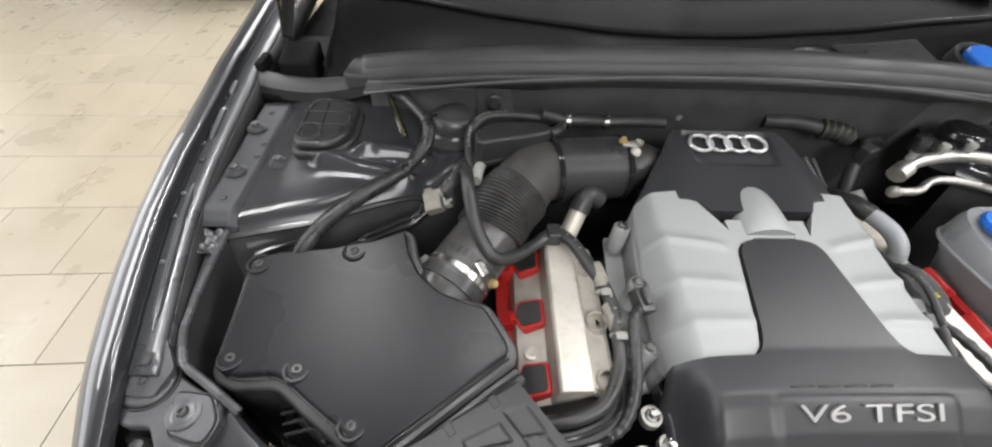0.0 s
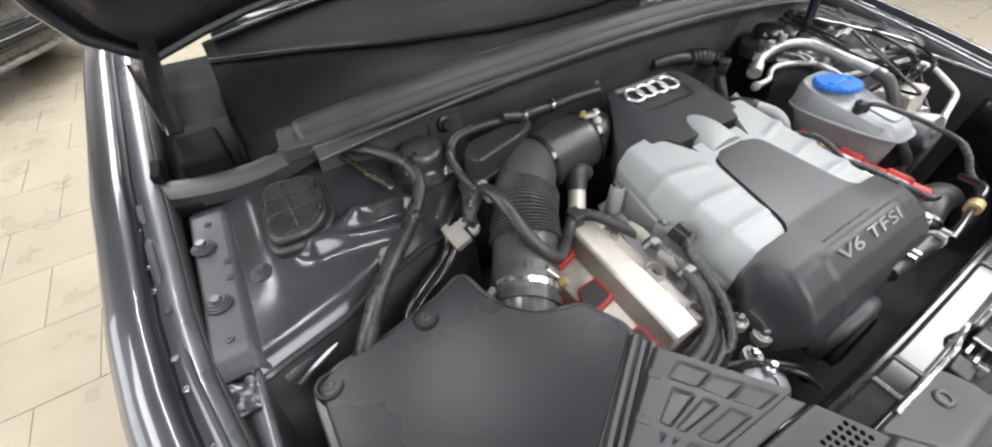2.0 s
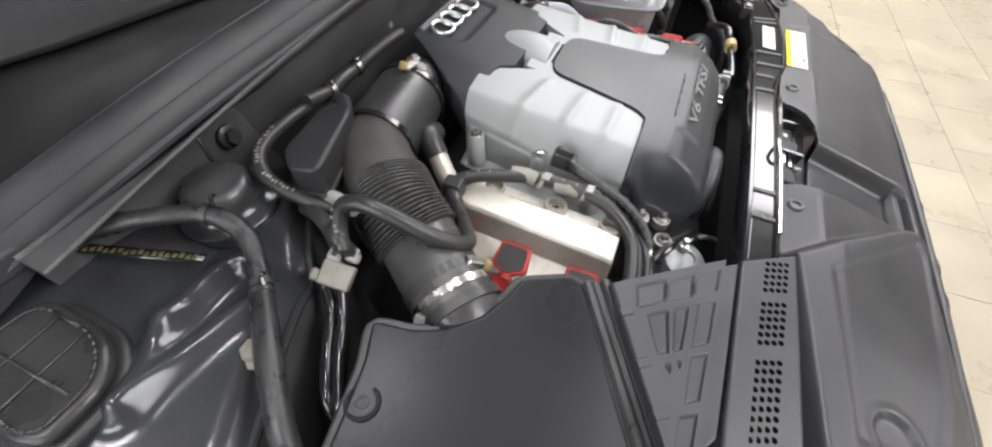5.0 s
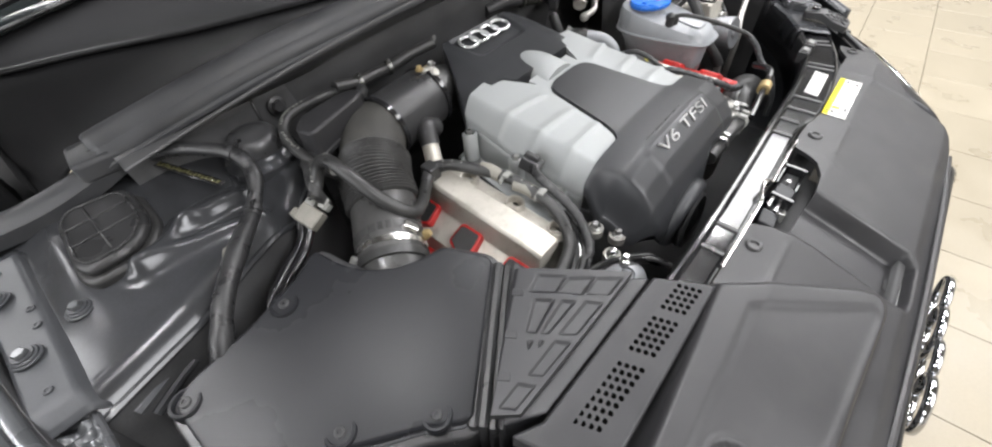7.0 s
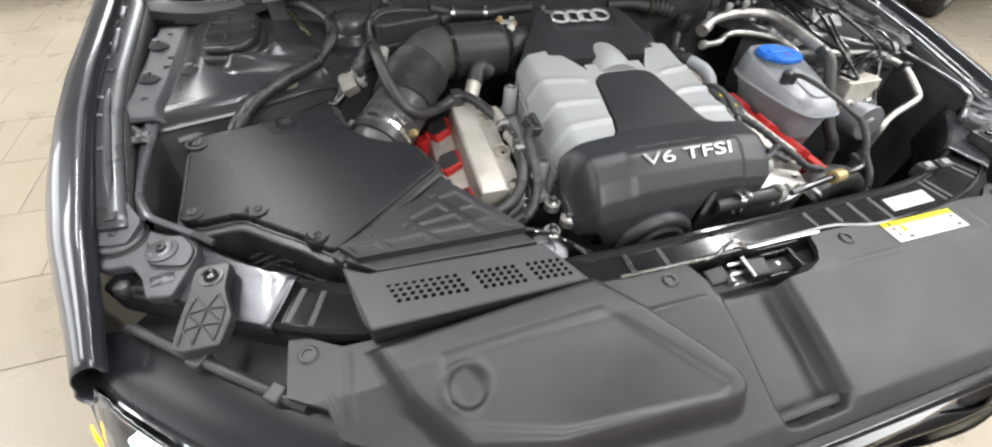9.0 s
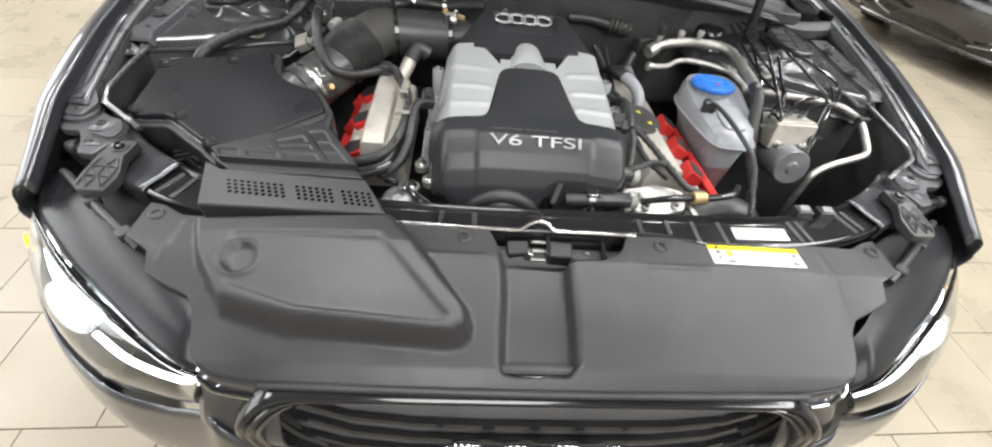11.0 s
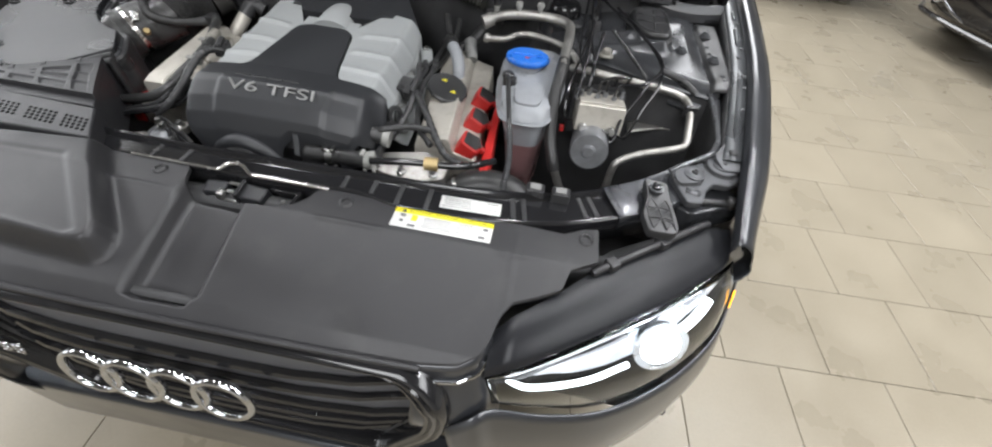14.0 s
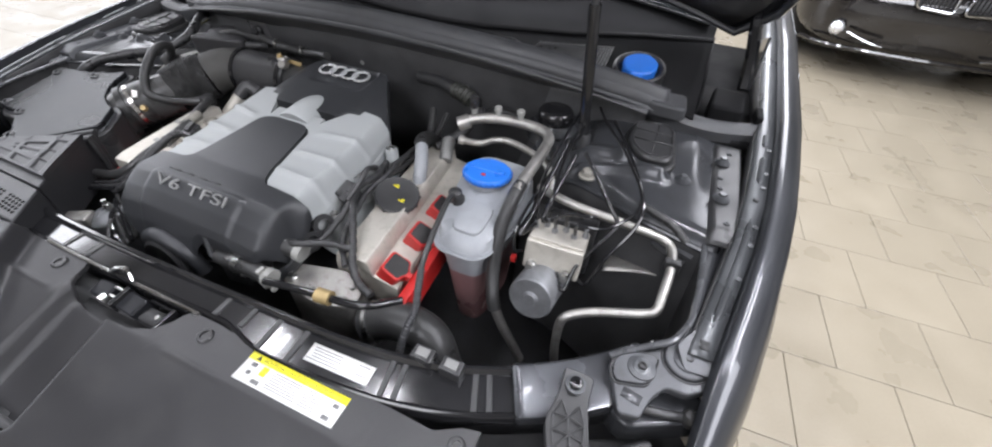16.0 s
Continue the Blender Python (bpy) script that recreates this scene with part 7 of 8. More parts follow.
        link("bolt_head", *lathevf([(0.0062, 0.002), (0.0062, 0.0055), (0.005, 0.0065), (0.003, 0.0065), (0.0026, 0.004), (0.0001, 0.004)], 6, mm_), "satin", pl_)
        seam = [(a, b, sz(a, b) + 0.0006) for a, b in grow(q, 0.0022)]
        link("seam", *tubevf(seam + seam[:1], 0.0013, 6, 1, smooth=False), "satin", pl_, "dark sealed seam")
    for hx, hy, w_, h_ in ((0.804, 0.426, 0.012, 0.015), (0.728, 0.318, 0.024, 0.013)):
        link("square_hole", *vf(G().add(*boxvf((0, 0, 0), (w_, h_, 0.003)), m=pose(sx * hx - 0.012, hy, sz(0, hy), 4, 0, sx * -12))), "dark" if h_ > w_ else "rim", e, "square hole in the plate" if h_ > w_ else "bare pressed window in the plate")
    link("gusset", *prismvf(rounded([(sx * a, b) for a, b in ((0.80, 0.33), (0.825, 0.345), (0.80, 0.375), (0.70, 0.36), (0.69, 0.31), (0.72, 0.29))], 0.012, 3), 0.748, 0.70), "inner_paint", e, bevel=0.005)
    st = thing("bonnet_buffer", (sx * 0.79, 0.335, 0.73), "black rubber bonnet buffer on a stalk", "buffer", "bonnet buffers")
    link("knob", *lathevf([(0.0001, -0.012), (0.009, -0.010), (0.011, -0.003), (0.010, 0.004), (0.007, 0.008), (0.0001, 0.009)], 18, Matrix.Translation((sx * 0.792, 0.332, 0.752))), "rubber", st)
    link("stalk", *tubevf([(sx * 0.79, 0.333, 0.748), (sx * 0.765, 0.325, 0.752), (sx * 0.735, 0.318, 0.755), (sx * 0.715, 0.318, 0.75)], 0.006, 10, 4), "satin", st)
    # tubular stay and lamp mount in the gap before the lamp
    ly = thing("lamp_stay", (sx * 0.66, 0.17, 0.68), "dull dark stay running behind the headlamp", "stay", "lamp stays")
    run = [(sx * q[0] - 0.0165, q[1], q[2]) for q in ((0.768, 0.285, 0.737), (0.750, 0.272, 0.740), (0.684, 0.221, 0.741), (0.604, 0.161, 0.739), (0.575, 0.140, 0.735))]
    link("tube", *tubevf(run, 0.0062, 10, 6), "matte", ly)
    for q in (run[2], run[3]):
        link("clip", *vf(G().add(*boxvf((0, 0, 0), (0.018, 0.020, 0.016)), m=pose(*q, 0, 0, sx * 38))), "satin", ly, bevel=0.003)
    return t


front_bracket(-1), front_bracket(1)
gapfill = thing("lamp_mount_panel", (0, 0.2, 0.6), "black mounting panel behind the headlamps", "panel")
for sx in (-1, 1):
    link("panel", *prismvf([(sx * a, b) for a, b in ((0.56, 0.19), (0.60, 0.23), (0.68, 0.28), (0.80, 0.34), (0.83, 0.30), (0.78, 0.24), (0.70, 0.19), (0.58, 0.11))], 0.69, 0.62), "dark", gapfill, bevel=0.004)
# finned horn under the filter box
hn = thing("finned_resonator", (-0.60, 0.31, 0.66), "black finned plastic part below the filter box", "resonator")
HN = pose(-0.600, 0.362, 0.680, 0, 0, -36)
link("body", *vf(G().add(*boxvf((0, 0, 0), (0.125, 0.050, 0.034)), m=HN)), "satin", hn, bevel=0.004)
for k in range(4):
    for j in range(4):
        link("fin", *vf(G().add(*boxvf((-0.044 + k * 0.029, 0, 0), (0.025, 0.0035, 0.012)), m=HN @ pose(0, -0.018 + 0.012 * j, 0.021, 28, 0, 0))), "flange", hn)
link("spigot", *tubevf([tuple(HN @ Vector(q)) for q in ((-0.078, -0.012, 0.03), (-0.074, -0.018, 0.005), (-0.070, -0.02, -0.04))], 0.011, 12, 4), "satin", hn)
for k in range(3):
    link("guide_bar", *tubevf([(-0.672 + 0.006 * k, 0.378 - 0.012 * k, 0.715), (-0.640 + 0.006 * k, 0.382 - 0.012 * k, 0.722), (-0.625 + 0.006 * k, 0.372 - 0.012 * k, 0.722)], 0.0022, 6, 3), "satin", hn)
lb = thing("paper_tag", (-0.69, 0.385, 0.73), "small dull white paper tag", "label")
link("sheet", *vf(G().add(*boxvf((0, 0, 0), (0.036, 0.020, 0.0012)), m=pose(-0.712, 0.413, 0.742, 0, 8, -8))), "paper", lb)
tp = thing("body_seam_tape", (-0.80, 0.58, 0.79), "crinkled clear sealing tape on the wing seam", "tape")
v, f = patchvf(lambda u, w: (-0.822 + 0.034 * u, 0.555 + 0.045 * w, 0.804 + 0.004 * math.sin(u * 11) * math.sin(w * 9) + 0.002 * math.sin(w * 23)), 12, 12)
link("sheet", v, f, "flange", tp, solid=0.0008)

# flat stay inside the right wheel well, and the taped loom along the wing lip
fs = thing("flat_stay", (0.67, 0.60, 0.68), "dull flat metal stay inside the well", "stay")
v, f = patchvf(lambda u, w: (0.640 + 0.125 * u, 0.575 + 0.025 * u + 0.040 * w, 0.700 + 0.010 * u + 0.006 * math.sin(3 * u)), 14, 3)
link("strip", v, f, "alu", fs, solid=0.003)
bolt((0.722, 0.614, 0.716), 0.006, 0.006, fs, "rivet")
hose("lip_loom", "fuzzy taped black loom along the wing lip", [(0.672, 0.632, 0.822), (0.70, 0.620, 0.820), (0.725, 0.612, 0.814), (0.752, 0.598, 0.80)], 0.0065, "rubber", category="wiring loom", radius=lambda u: 1 + 0.06 * math.sin(u * 90))
for k, pts in enumerate(([(0.172, 0.60, 0.775), (0.186, 0.55, 0.782), (0.182, 0.50, 0.785), (0.19, 0.45, 0.775), (0.182, 0.40, 0.752), (0.165, 0.35, 0.735)], [(0.19, 0.63, 0.77), (0.198, 0.57, 0.776), (0.192, 0.51, 0.772), (0.20, 0.46, 0.764), (0.215, 0.40, 0.752), (0.25, 0.36, 0.742)], [(0.178, 0.56, 0.79), (0.182, 0.53, 0.805), (0.188, 0.50, 0.80), (0.186, 0.46, 0.785)])):
    corrugated("side_loom", "black corrugated wiring beside the engine cover", pts, 0.0062 - 0.0006 * k, 40)

# ---------------------------------------------------------------- bonnet lock
lk = thing("bonnet_lock", (0.0, 0.185, 0.70), "black bonnet lock with plated prongs in a recess", "lock")
link("well", *prismvf(rounded([(-0.092, 0.128), (0.120, 0.128), (0.124, 0.200), (-0.098, 0.200)], 0.012, 3), 0.706, 0.69), "dark", lk)
link("rear_plate", *boxvf((0.01, 0.193, 0.728), (0.19, 0.005, 0.040)), "gloss", lk, bevel=0.002)
link("catch", *vf(G().add(*boxvf((0, 0, 0), (0.036, 0.026, 0.030)), m=pose(-0.052, 0.174, 0.726, 10, 0, 4))), "airbox", lk, bevel=0.004)
link("release_block", *vf(G().add(*boxvf((0, 0, 0), (0.040, 0.030, 0.030)), m=pose(0.014, 0.172, 0.728, 10, 0, -3))), "airbox", lk, bevel=0.004)
for dy, dz in ((0.180, 0.744), (0.168, 0.738), (0.157, 0.728)):
    link("prong", *boxvf((-0.020, dy, dz), (0.024, 0.0045, 0.004)), "steel", lk, bevel=0.001)
link("claw", *vf(G().add(*boxvf((0, 0, 0), (0.007, 0.034, 0.020)), m=pose(-0.006, 0.170, 0.740, 6, 0, 0))), "gloss", lk, bevel=0.0015)
link("lever", *vf(G().add(*boxvf((0, 0, 0), (0.010, 0.012, 0.016)), m=pose(-0.036, 0.160, 0.736, 0, 20, 0))), "steel", lk, bevel=0.002)
for q, sz in (((0.060, 0.156, 0.726), (0.052, 0.004, 0.010)), ((0.060, 0.186, 0.738), (0.052, 0.004, 0.008)), ((0.084, 0.171, 0.734), (0.006, 0.034, 0.022))):
    link("bracket", *boxvf(q, sz), "gloss", lk, "bent black bracket", bevel=0.0012)
link("stud", *lathevf([(0.004, 0), (0.004, 0.016), (0.003, 0.018), (0.0001, 0.018)], 10, Matrix.Translation((0.060, 0.171, 0.715))), "steel", lk)
# raised bead over the lock; its bright straight ends stand for the edge highlight
link("edge_bead", *tubevf([(-0.20, 0.1925, 0.7585), (-0.10, 0.1912, 0.7585), (-0.060, 0.191, 0.7585), (-0.048, 0.192, 0.760), (-0.036, 0.197, 0.767), (-0.020, 0.200, 0.771), (-0.008, 0.198, 0.768), (0.002, 0.193, 0.760), (0.014, 0.1915, 0.7585), (0.06, 0.192, 0.7585), (0.135, 0.1915, 0.7585)], 0.0030, 8, 6), "band", slam, "shiny raised bead arching over the lock")

# ---------------------------------------------------------------- stickers
def quad_pose(tl, tr, bl):
    o = (Vector(tr) + Vector(bl)) / 2
    x = (Vector(tr) - Vector(tl)).normalized()
    z = x.cross(Vector(tl) - Vector(bl)).normalized()
    return Matrix.Translation(o) @ Matrix((x, z.cross(x), z)).transposed().to_4x4()


zt = lambda x, y: cover_z(x, y) + 0.0012
sk = thing("warning_sticker", (0.325, 0.16, 0.75), "white warning sticker with a yellow header strip", "sticker")
mk = quad_pose((0.249, 0.1805, zt(0.249, 0.18)), (0.402, 0.1805, zt(0.402, 0.18)), (0.249, 0.143, zt(0.249, 0.143)))
link("film", *vf(G().add(*boxvf((0, 0, 0), (0.153, 0.0375, 0.0006)), m=mk)), "paper", sk)
link("header", *vf(G().add(*boxvf((0, 0.0142, 0.0005), (0.153, 0.0092, 0.0006)), m=mk)), "yellow", sk, "yellow header strip")
words("ACHTUNG  WARNING  ATTENTION", 0.0066, mk @ Matrix.Translation((0.006, 0.0142, 0.0009)), "inkblack", sk, "print", 0.0001, sx=1.12)
link("hazard_mark", *vf(G().add(*prismvf([(-0.066, 0.0112), (-0.058, 0.0112), (-0.062, 0.0176)], 0.0012, 0.0008), m=mk)), "inkblack", sk)
g = G()
random.seed(3)
for r in range(7):
    for c0, c1 in ((-0.030, 0.018), (0.022, 0.050)):
        g.add(*boxvf(((c0 + c1 - 0.006 * random.random()) / 2, 0.0065 - r * 0.0032, 0.0005), (c1 - c0 - 0.008 * random.random(), 0.0010, 0.0003)), m=mk)
link("text_bar", *vf(g), "ink", sk)
for x, y, w in ((-0.062, 0.005, 0.008), (-0.062, -0.006, 0.006), (-0.045, -0.013, 0.012), (0.062, -0.012, 0.010), (0.066, 0.004, 0.008)):
    link("pictogram", *vf(G().add(*boxvf((x, y, 0.0005), (w, 0.005, 0.0003)), m=mk)), "ink", sk)
link("flame_mark", *vf(G().add(*boxvf((-0.044, 0.002, 0.0006), (0.009, 0.012, 0.0003)), m=mk)), "yellow", sk)
sk2 = thing("data_sticker", (0.355, 0.21, 0.75), "small white data sticker with grey print on the beam", "sticker")
mk2 = quad_pose((0.308, 0.2245, 0.7565), (0.408, 0.2275, 0.7565), (0.309, 0.1985, 0.7545))
link("film", *vf(G().add(*boxvf((0, 0, 0), (0.097, 0.0250, 0.0006)), m=mk2)), "paper", sk2)
g = G()
for r in range(5):
    g.add(*boxvf((-0.018 - 0.004 * random.random(), 0.008 - r * 0.0040, 0.0005), (0.052 - 0.010 * random.random(), 0.0012, 0.0003)), m=mk2)
    if r in (0, 3):
        g.add(*boxvf((0.034, 0.008 - r * 0.0040, 0.0005), (0.018, 0.0014, 0.0003)), m=mk2)
link("text_bar", *vf(g), "ink", sk2)

# ---------------------------------------------------------------- scuttle fittings
wc = thing("washer_filler_cap", (0.58, 1.02, 0.86), "bright blue washer filler cap in a recessed collar", "cap")
mw = pose(0.585, 0.985, 0.917, 14, 0, 0)
link("collar", *lathevf([(0.056, -0.03), (0.056, 0.000), (0.050, 0.003), (0.044, -0.004), (0.040, -0.02)], 36, mw), "satin", wc)
link("lid", *lathevf([(0.037, -0.02), (0.037, 0.006), (0.034, 0.009), (0.0001, 0.0088)], 36, mw), "blue", wc, "bright blue lid")
link("tab", *vf(G().add(*boxvf((0, -0.038, 0.003), (0.024, 0.012, 0.006)), m=mw)), "blue", wc, bevel=0.002)


def scuttle_at(x, w):
    return Vector(scuttle((x + 0.72) / 1.44, w))


def mesh_vent(x0, x1, w0, w1, nx, ny):
    t = thing("intake_vent", tuple(scuttle_at((x0 + x1) / 2, (w0 + w1) / 2)), "fine black plastic vent mesh in the scuttle", "vent", "scuttle vents")
    g = G()
    for i in range(nx + 1):
        x = x0 + (x1 - x0) * i / nx
        p = [scuttle_at(x + 0.0 * w, w0 + (w1 - w0) * w) + Vector((0, 0, 0.0025)) for w in (0, 0.5, 1)]
        g.add(*tubevf([tuple(q) for q in p], 0.0016, 5, 1, smooth=False))
    for j in range(ny + 1):
        w = w0 + (w1 - w0) * j / ny
        p = [scuttle_at(x0 + (x1 - x0) * k / 4, w) + Vector((0, 0, 0.0025)) for k in range(5)]
        g.add(*tubevf([tuple(q) for q in p], 0.0016, 5, 1, smooth=False))
    link("lattice", *vf(g), "satin", t)


mesh_vent(0.33, 0.51, 0.15, 0.80, 26, 16)
mesh_vent(-0.12, -0.02, 0.06, 0.30, 16, 8)
bf = thing("fluid_reservoir_cap", (0.255, 1.0, 0.88), "dark fluid reservoir cap in an oval opening", "cap")
pb = scuttle_at(0.25, 0.45)
link("opening", *lathevf([(0.062, -0.004), (0.062, 0.006), (0.056, 0.008), (0.052, 0.004), (0.050, -0.004)], 32, Matrix.Translation(pb)), "satin", bf)
link("lid", *lathevf([(0.032, -0.004), (0.032, 0.004), (0.028, 0.007), (0.0001, 0.007)], 28, Matrix.Translation(pb + Vector((0.005, 0, 0.002)))), "dark", bf)
link("mark", *boxvf(tuple(pb + Vector((0.005, 0, 0.0098))), (0.022, 0.010, 0.001)), "olive", bf)
trim = thing("windscreen_trim", (0, 1.18, 0.95), "bright edged rubber trim strip at the windscreen base", "trim")
link("strip", *tubevf([(-0.70 + 1.40 * k / 20, 1.333 - 0.19 * (2 * k / 20 - 1) ** 2, 0.992 - 0.010 * (2 * k / 20 - 1) ** 2) for k in range(21)], 0.003, 8, 2), "satin", trim)
for x0, x1, nm in ((-0.50, 0.06, 0), (0.05, 0.60, 1)):
    wp = thing("wiper", (x0, 1.2, 0.99), "black windscreen wiper arm and blade", "wiper", "wipers")
    a, b = Vector((x0, 1.285 - 0.03 * nm, 0.985)), Vector((x1, 1.335 - 0.06 * nm, 1.010))
    link("blade", *tubevf([tuple(a), tuple((a + b) / 2 + Vector((0, 0.008, 0.006))), tuple(b)], 0.006, 8, 6), "satin", wp)
    link("arm", *tubevf([tuple(a.lerp(b, 0.05) + Vector((0, -0.012, 0.006))), tuple(a.lerp(b, 0.5) + Vector((0, -0.004, 0.016))), tuple(a.lerp(b, 0.55) + Vector((0, 0.004, 0.012)))], 0.008, 8, 6), "satin", wp)
    link("spindle", *lathevf([(0.016, -0.03), (0.016, 0.012), (0.010, 0.018), (0.0001, 0.018)], 18, Matrix.Translation(a.lerp(b, 0.05) + Vector((0, -0.016, 0.0)))), "gloss", wp)


# open bonnet above the bay
hood = thing("bonnet", (0, 1.1, 1.0), "open dark grey metallic bonnet with a black underside", "bonnet")


def bonnet(u, w, lift=0.0):
    a = 2 * u - 1
    hw = lut([(0, 0.770), (0.015, 0.797), (0.03, 0.815), (0.06, 0.838), (0.1, 0.850), (0.2, 0.865), (0.3, 0.87), (0.7, 0.82), (0.9, 0.72), (1, 0.54)], w)
    x = a * hw - 0.018
    y = 1.13 - 0.50 * w - 0.05 * abs(a) ** 3 * (1 - w)
    z = 1.052 - 0.078 * abs(a) ** 3 * (1 - w) + 0.92 * w
    return (x, y + lift * 0.87, z + lift * 0.48 + 0.0)


v, f = patchvf(lambda u, w: bonnet(u, w, 0.03), 40, 40)
link("outer_skin", v, f, "paint", hood, solid=0.002)
v, f = patchvf(lambda u, w: bonnet(0.02 + 0.96 * u, 0.01 + 0.98 * w, 0.012 - 0.012 * math.sin(math.pi * u) ** 0.3 * math.sin(math.pi * w) ** 0.3), 40, 40)
link("underside", v, f, "satin", hood, "black pressed underside panel", solid=0.002)
rimp = [bonnet(0, w / 20, 0.022) for w in range(20, -1, -1)] + [bonnet(u / 20, 0, 0.022) for u in range(1, 20)] + [bonnet(1, w / 20, 0.022) for w in range(21)]
link("edge_fold", *tubevf(rimp, 0.009, 8, 1), "paint", hood)


def scuttle_end(sx):
    t = thing("scuttle_end_piece", (sx * 0.75, 0.95, 0.82), "moulded dark grey scuttle end piece beside the fender", "scuttle end", "scuttle ends")
    # strap that carries the seal out to the fender
    v, f = patchvf(lambda u, w: (sx * (0.60 + 0.265 * u), 0.885 + 0.03 * u + 0.050 * w - 0.012 * math.sin(math.pi * u), 0.900 - 0.030 * u - 0.018 * math.sin(math.pi * u) - 0.012 * (2 * w - 1) ** 2), 20, 6, 0.02)
    link("strap", v, f, "seal", t)
    link("box", *prismvf(rounded([(sx * 0.745, 0.945), (sx * 0.812, 0.945), (sx * 0.815, 1.02), (sx * 0.750, 1.03)], 0.012, 3), lambda x, y: 0.884 + 0.12 * (y - 0.95), 0.82), "scut", t, bevel=0.010)
    link("upright", *boxvf((sx * 0.842, 0.960, 0.872), (0.014, 0.05, 0.022)), "scut", t, bevel=0.003)
    link("gutter", *boxvf((sx * 0.77, 1.03, 0.83), (0.16, 0.26, 0.02)), "scut", t)
    hg = link("hinge", *tubevf([(sx * 0.800, 1.00, 0.905), (sx * 0.795, 1.035, 0.955), (sx * 0.785, 1.07, 1.000), (sx * 0.78, 1.10, 1.03)], 0.012, 6, 4), "gloss", hood, "black steel hinge arm")
    link("link_plate", *vf(G().add(*boxvf((0, 0, 0), (0.006, 0.05, 0.10)), m=pose(sx * 0.812, 1.05, 0.945, -20, 0, 0))), "gloss", hg, bevel=0.002)
    for q in ((sx * 0.806, 1.012, 0.925), (sx * 0.802, 1.06, 0.985)):
        bolt(None, 0.007, 0.010, hg, "bolt", "steel", face_pose(q, (-sx, 0, 0)))


scuttle_end(-1), scuttle_end(1)
prop = thing("bonnet_strut", (0.528, 0.768, 0.83), "black bonnet gas strut rising from the inner wing", "gas strut")
link("tube", *tubevf([(0.528, 0.768, 0.845), (0.500, 0.782, 1.075)], 0.0105, 14, 2), "gloss", prop)
link("rod", *tubevf([(0.500, 0.782, 1.075), (0.46, 0.802, 1.42)], 0.006, 10, 2), "satin", prop)
link("socket", *lathevf([(0.015, -0.03), (0.015, 0.006), (0.011, 0.012), (0.0001, 0.012)], 16, Matrix.Translation((0.528, 0.768, 0.840))), "satin", prop)

# ---------------------------------------------------------------- parked cars in the showroom
def parked_car(m, paint, label, twin):
    """A car whose nose is at the origin, facing -y, with a rounded body, wheels, lamps and grille."""
    t = new("parked_car")
    t.matrix_world = m
    tagged(t, label, "car", "parked cars")

    def sub(name, v, f, material, parent=None, **k):
        ob = link(name, v, f, material, None, **k)
        ob.parent = parent or t
        return ob

    SECT = [(0.02, 0.66, 0.26, 0.56), (0.10, 0.78, 0.20, 0.66), (0.25, 0.86, 0.18, 0.74), (0.55, 0.89, 0.17, 0.80), (1.0, 0.90, 0.17, 0.87), (1.6, 0.90, 0.17, 0.93), (3.6, 0.90, 0.17, 0.95), (4.2, 0.86, 0.20, 0.93), (4.5, 0.70, 0.28, 0.80)]
    rings = []
    for y, hw, z0, z1 in SECT:
        ring_ = []
        for k in range(28):
            a = 2 * math.pi * k / 28
            c, s = math.cos(a), math.sin(a)
            ring_.append((hw * math.copysign(abs(c) ** 0.45, c), y + 0.10 * (abs(c) ** 3) * (1 if y < 0.4 else 0), (z0 + z1) / 2 + (z1 - z0) / 2 * math.copysign(abs(s) ** 0.55, s)))
        rings.append(ring_)
    v, f = loft(rings)
    sub("body", v, f, paint, angle=70)
    rings = []
    for y, hw, z0, z1 in ((1.25, 0.72, 0.90, 0.94), (1.9, 0.66, 0.92, 1.30), (2.3, 0.62, 0.93, 1.40), (3.0, 0.62, 0.93, 1.40), (3.7, 0.66, 0.93, 1.15), (4.1, 0.70, 0.90, 0.95)):
        rings.append([(hw * (1 - 0.12 * max(0, s)) * math.copysign(abs(c) ** 0.4, c), y, (z0 + z1) / 2 + (z1 - z0) / 2 * math.copysign(abs(s) ** 0.5, s)) for c, s in ((math.cos(2 * math.pi * k / 24), math.sin(2 * math.pi * k / 24)) for k in range(24))])
    v, f = loft(rings)
    sub("cabin_glass", v, f, "tint", angle=70)
    for sx in (-1, 1):
        for y in (0.78, 3.55):
            mw_ = face_pose((sx * 0.86, y, 0.325), (sx, 0, 0), (0, 1, 0))
            w = sub("wheel", *lathevf([(0.22, -0.19), (0.30, -0.20), (0.325, -0.17), (0.325, -0.01), (0.30, 0.025), (0.235, 0.03), (0.225, 0.0)], 36, mw_), "tyre", label="black tyre")
            g = G()
            for k in range(10):
                a = 2 * math.pi * k / 10
                mm_ = mw_ @ Matrix.Rotation(a, 4, "Z")
                g.add(*prismvf([(0.03, -0.016), (0.21, -0.010), (0.21, 0.010), (0.03, 0.016)], 0.022, 0.004), m=mm_)
            g.add(*lathevf([(0.05, 0.0), (0.05, 0.026), (0.03, 0.03), (0.0001, 0.03)], 20), m=mw_)
            g.add(*lathevf([(0.228, -0.02), (0.232, 0.026), (0.220, 0.028), (0.212, 0.01), (0.212, -0.02)], 36), m=mw_)
            sub("rim", *vf(g), "alu", w, label="silver multi-spoke rim")
        # lamps
        g = G().add(*lathevf([(0.0001, 0.02), (0.035, 0.014), (0.048, 0.0), (0.050, -0.02)], 24, face_pose((sx * 0.62, 0.062, 0.335), (sx * 0.35, -1, 0.1))))
        sub("fog_lamp", *vf(g), "reflector", label="round clear fog lamp")
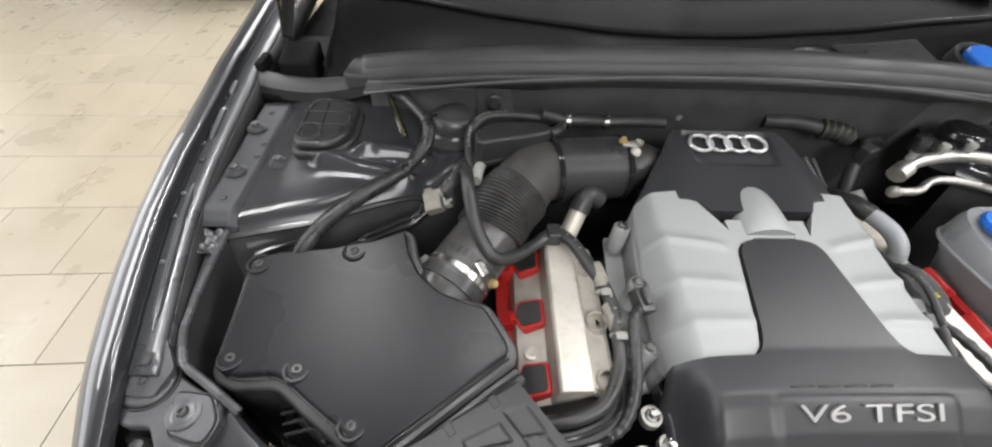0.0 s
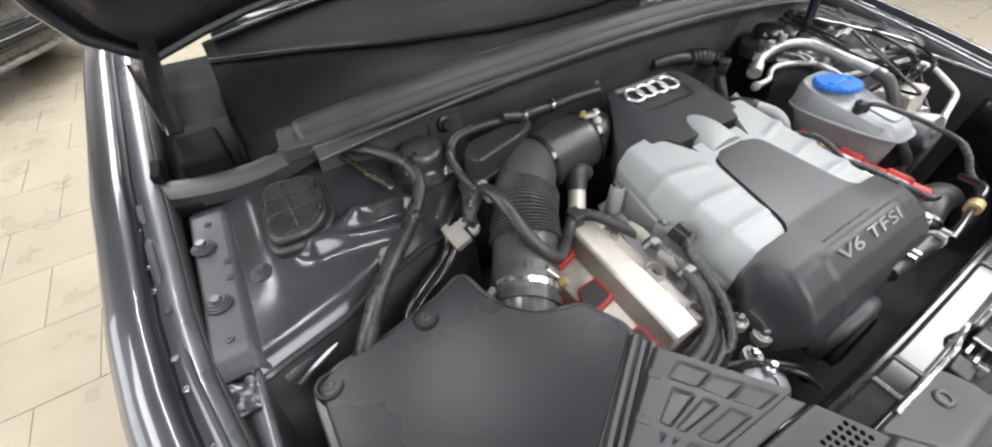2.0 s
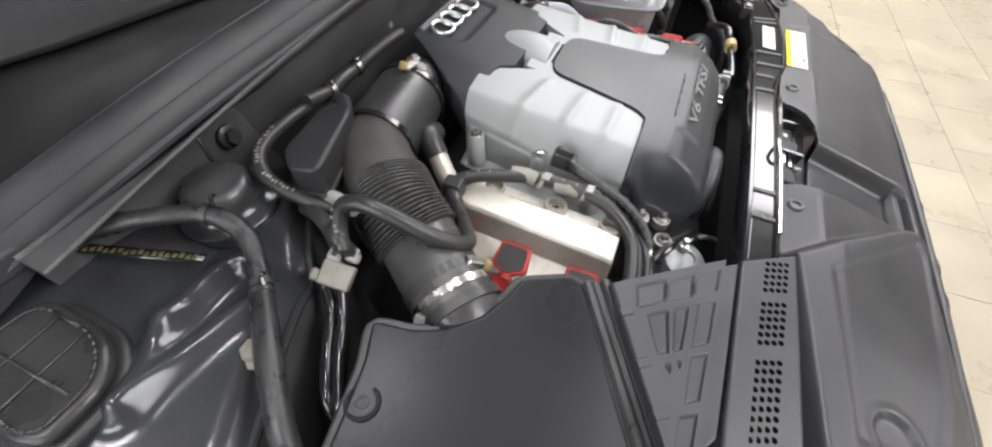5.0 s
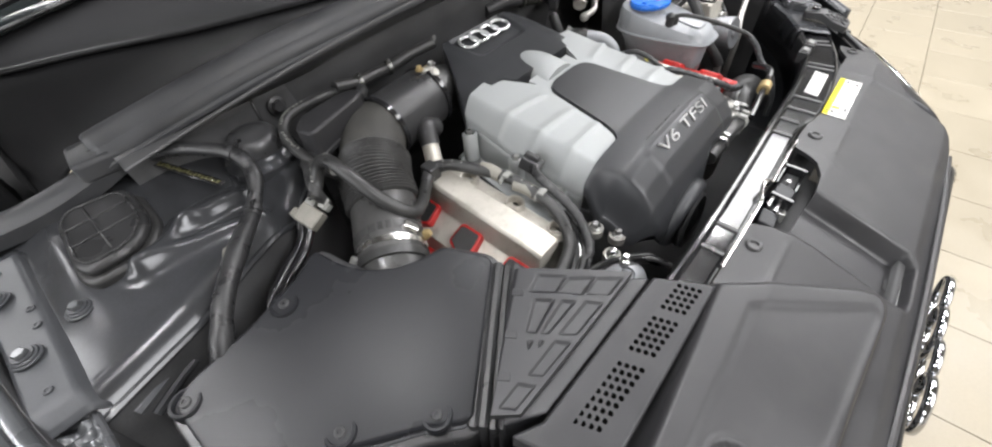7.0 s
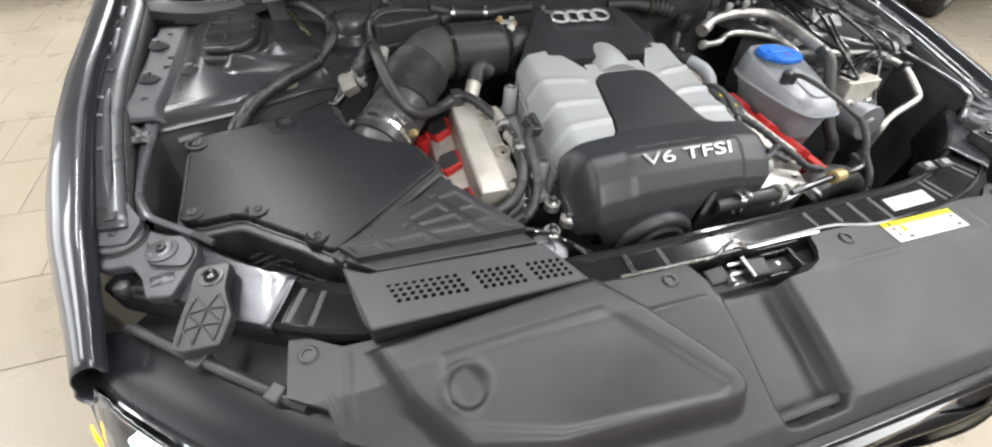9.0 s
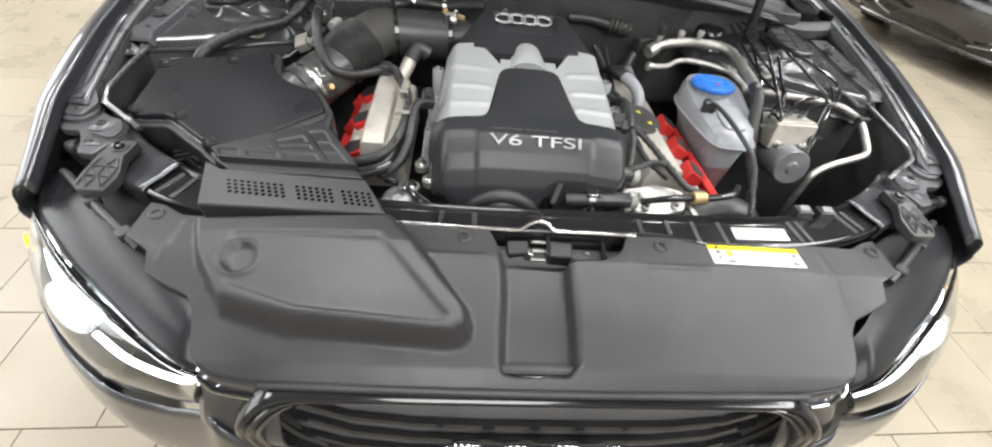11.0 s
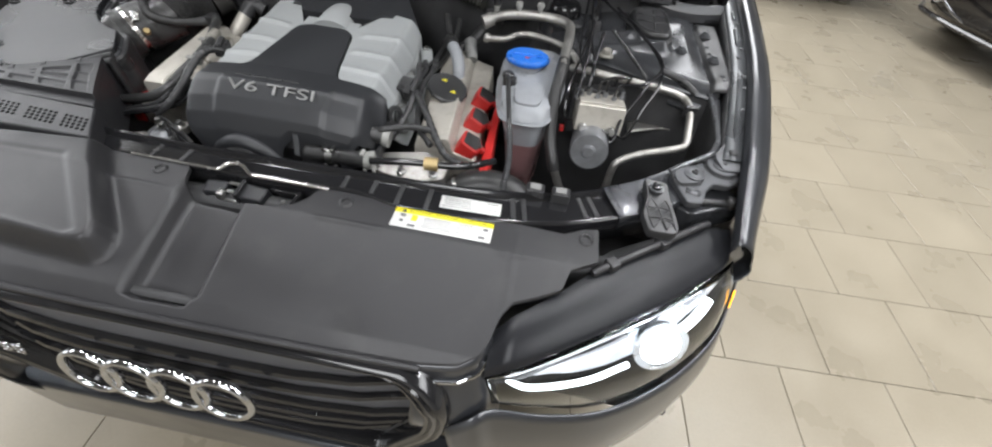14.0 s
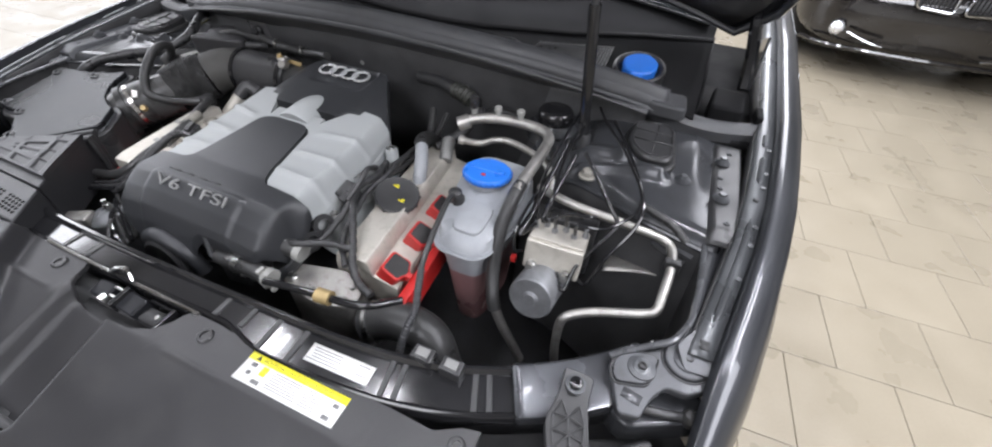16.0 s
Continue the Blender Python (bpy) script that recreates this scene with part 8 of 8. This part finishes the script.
        v, f = loft([[(sx * (0.50 + 0.16 * math.cos(a) * r), 0.10 + 0.10 * abs(math.cos(a)) * r + d, 0.60 + 0.052 * math.sin(a) * r) for a in (2 * math.pi * k / 24 for k in range(24))] for r, d in ((1.0, 0.05), (0.98, 0.005), (0.8, -0.012), (0.3, -0.02))])
        sub("headlamp", v, f, "reflector", label="clear headlamp")
        sub("chrome_bar", *tubevf([(sx * 0.55, 0.035, 0.325), (sx * 0.42, 0.012, 0.285), (sx * 0.30, 0.004, 0.262)], 0.008, 8, 5), "chrome")
        if twin:
            k0 = rounded([(sx * 0.03, 0.53), (sx * 0.25, 0.545), (sx * 0.265, 0.62), (sx * 0.22, 0.655), (sx * 0.04, 0.645)], 0.03, 5)
            pts = [(x, 0.028 + 0.18 * max(0, z - 0.52) - 0.02, z) for x, z in k0]
            sub("grille_frame", *tubevf(pts + [pts[0]], 0.010, 8, 1, smooth=False), "chrome", label="chrome grille frame")
            sub("grille_panel", [(x, y + 0.012, z) for x, y, z in pts], [tuple(range(len(pts)))], "dark", solid=0.004)
            for j in range(8):
                xx = sx * (0.05 + 0.025 * j)
                sub("grille_bar", *tubevf([(xx, 0.018, 0.545), (xx, 0.024, 0.595), (xx, 0.035, 0.645)], 0.005, 6, 1), "gloss")
    if not twin:
        for z in (0.30, 0.345, 0.39, 0.52, 0.56, 0.60):
            sub("grille_bar", *tubevf([(-0.45, 0.03, z), (0, 0.004, z), (0.45, 0.03, z)], 0.010, 8, 6), "chrome" if z in (0.345, 0.56) else "gloss")
        sub("grille_panel", *boxvf((0, 0.05, 0.345), (0.95, 0.06, 0.13)), "dark", bevel=0.01)
    sub("lower_lip", *tubevf([(-0.80, 0.22, 0.215), (-0.62, 0.06, 0.215), (0, 0.0, 0.215), (0.62, 0.06, 0.215), (0.80, 0.22, 0.215)], 0.018, 8, 6), paint)
    return t


parked_car(pose(2.38, 4.05, 0, 0, 0, 0), "black_paint", "black parked saloon with a twin chrome grille", True)
parked_car(pose(3.34, 2.98, 0, 0, 0, -71), "black_paint", "black parked saloon beside the display car", True)
parked_car(pose(-1.82, 4.12, 0, 0, 0, 58), "grey_paint", "warm grey parked car with chrome grille bars", False)

# ---------------------------------------------------------------- floor tiles, laid in half bond
TILE, JOINT = 0.3364, 0.0024


def tile_field(ox, oy, angle, x_from, x_to, y_from, y_to):
    """Centres of a half-bond field of square tiles."""
    c, s = math.cos(radians(angle)), math.sin(radians(angle))
    out = []
    for j in range(-40, 41):
        for i in range(-40, 41):
            a, b = TILE * (i + 0.5 + 0.5 * (j % 2)), TILE * (j + 0.5)
            x, y = ox + c * a - s * b, oy + s * a + c * b
            if x_from <= x < x_to and y_from < y < y_to:
                out.append((x, y))
    return out


ANGLE = 2.14
RIGHT, LEFT = (1.328, 0.8045), (-2.2728, 1.0811)
h = (TILE - JOINT) / 2
k = h - 0.0015
tv = [(-h, -h, -0.010), (h, -h, -0.010), (h, h, -0.010), (-h, h, -0.010), (-h, -h, -0.001), (h, -h, -0.001), (h, h, -0.001), (-h, h, -0.001), (-k, -k, 0), (k, -k, 0), (k, k, 0), (-k, k, 0)]
tf = [(8, 9, 10, 11)] + [(i, (i + 1) % 4, 4 + (i + 1) % 4, 4 + i) for i in range(4)] + [(4 + i, 4 + (i + 1) % 4, 8 + (i + 1) % 4, 8 + i) for i in range(4)]
tile_mesh = bpy.data.meshes.new("floor_tile")
tile_mesh.from_pydata(tv, [], tf)
tile_mesh.materials.append(M["tile"])
spots = tile_field(*LEFT, ANGLE, -7.9, -0.11 - TILE / 2, -6.9, 9.9) + tile_field(*RIGHT, ANGLE, -0.09 + TILE / 2, 8.8, -6.9, 9.9)
spots.sort(key=lambda p: min(math.hypot(p[0] - 1.9, p[1] - 1.2), math.hypot(p[0] + 1.7, p[1] - 1.0)))
for x, y in spots[:296]:
    ob = new("floor_tile", tile_mesh)
    ob.matrix_world = pose(x, y, 0, 0, 0, ANGLE)
    ob.parent = floor
link("cut_tile", *boxvf((-0.1, 1.5, -0.007), (2.1 * TILE, 16.6, 0.010)), "tile", floor, smooth=False)
g = G()
for x, y in spots[296:]:
    g.add(tv, tf, m=pose(x, y, 0, 0, 0, ANGLE))
rest = bpy.data.meshes.new("floor_tiles")
rest.from_pydata(g.v, [], g.f)
rest.materials.append(M["tile"])
rt = new("floor_tiles", rest)
rt.parent = floor
tagged(rt, "beige square floor tiles further off", kind="stuff")
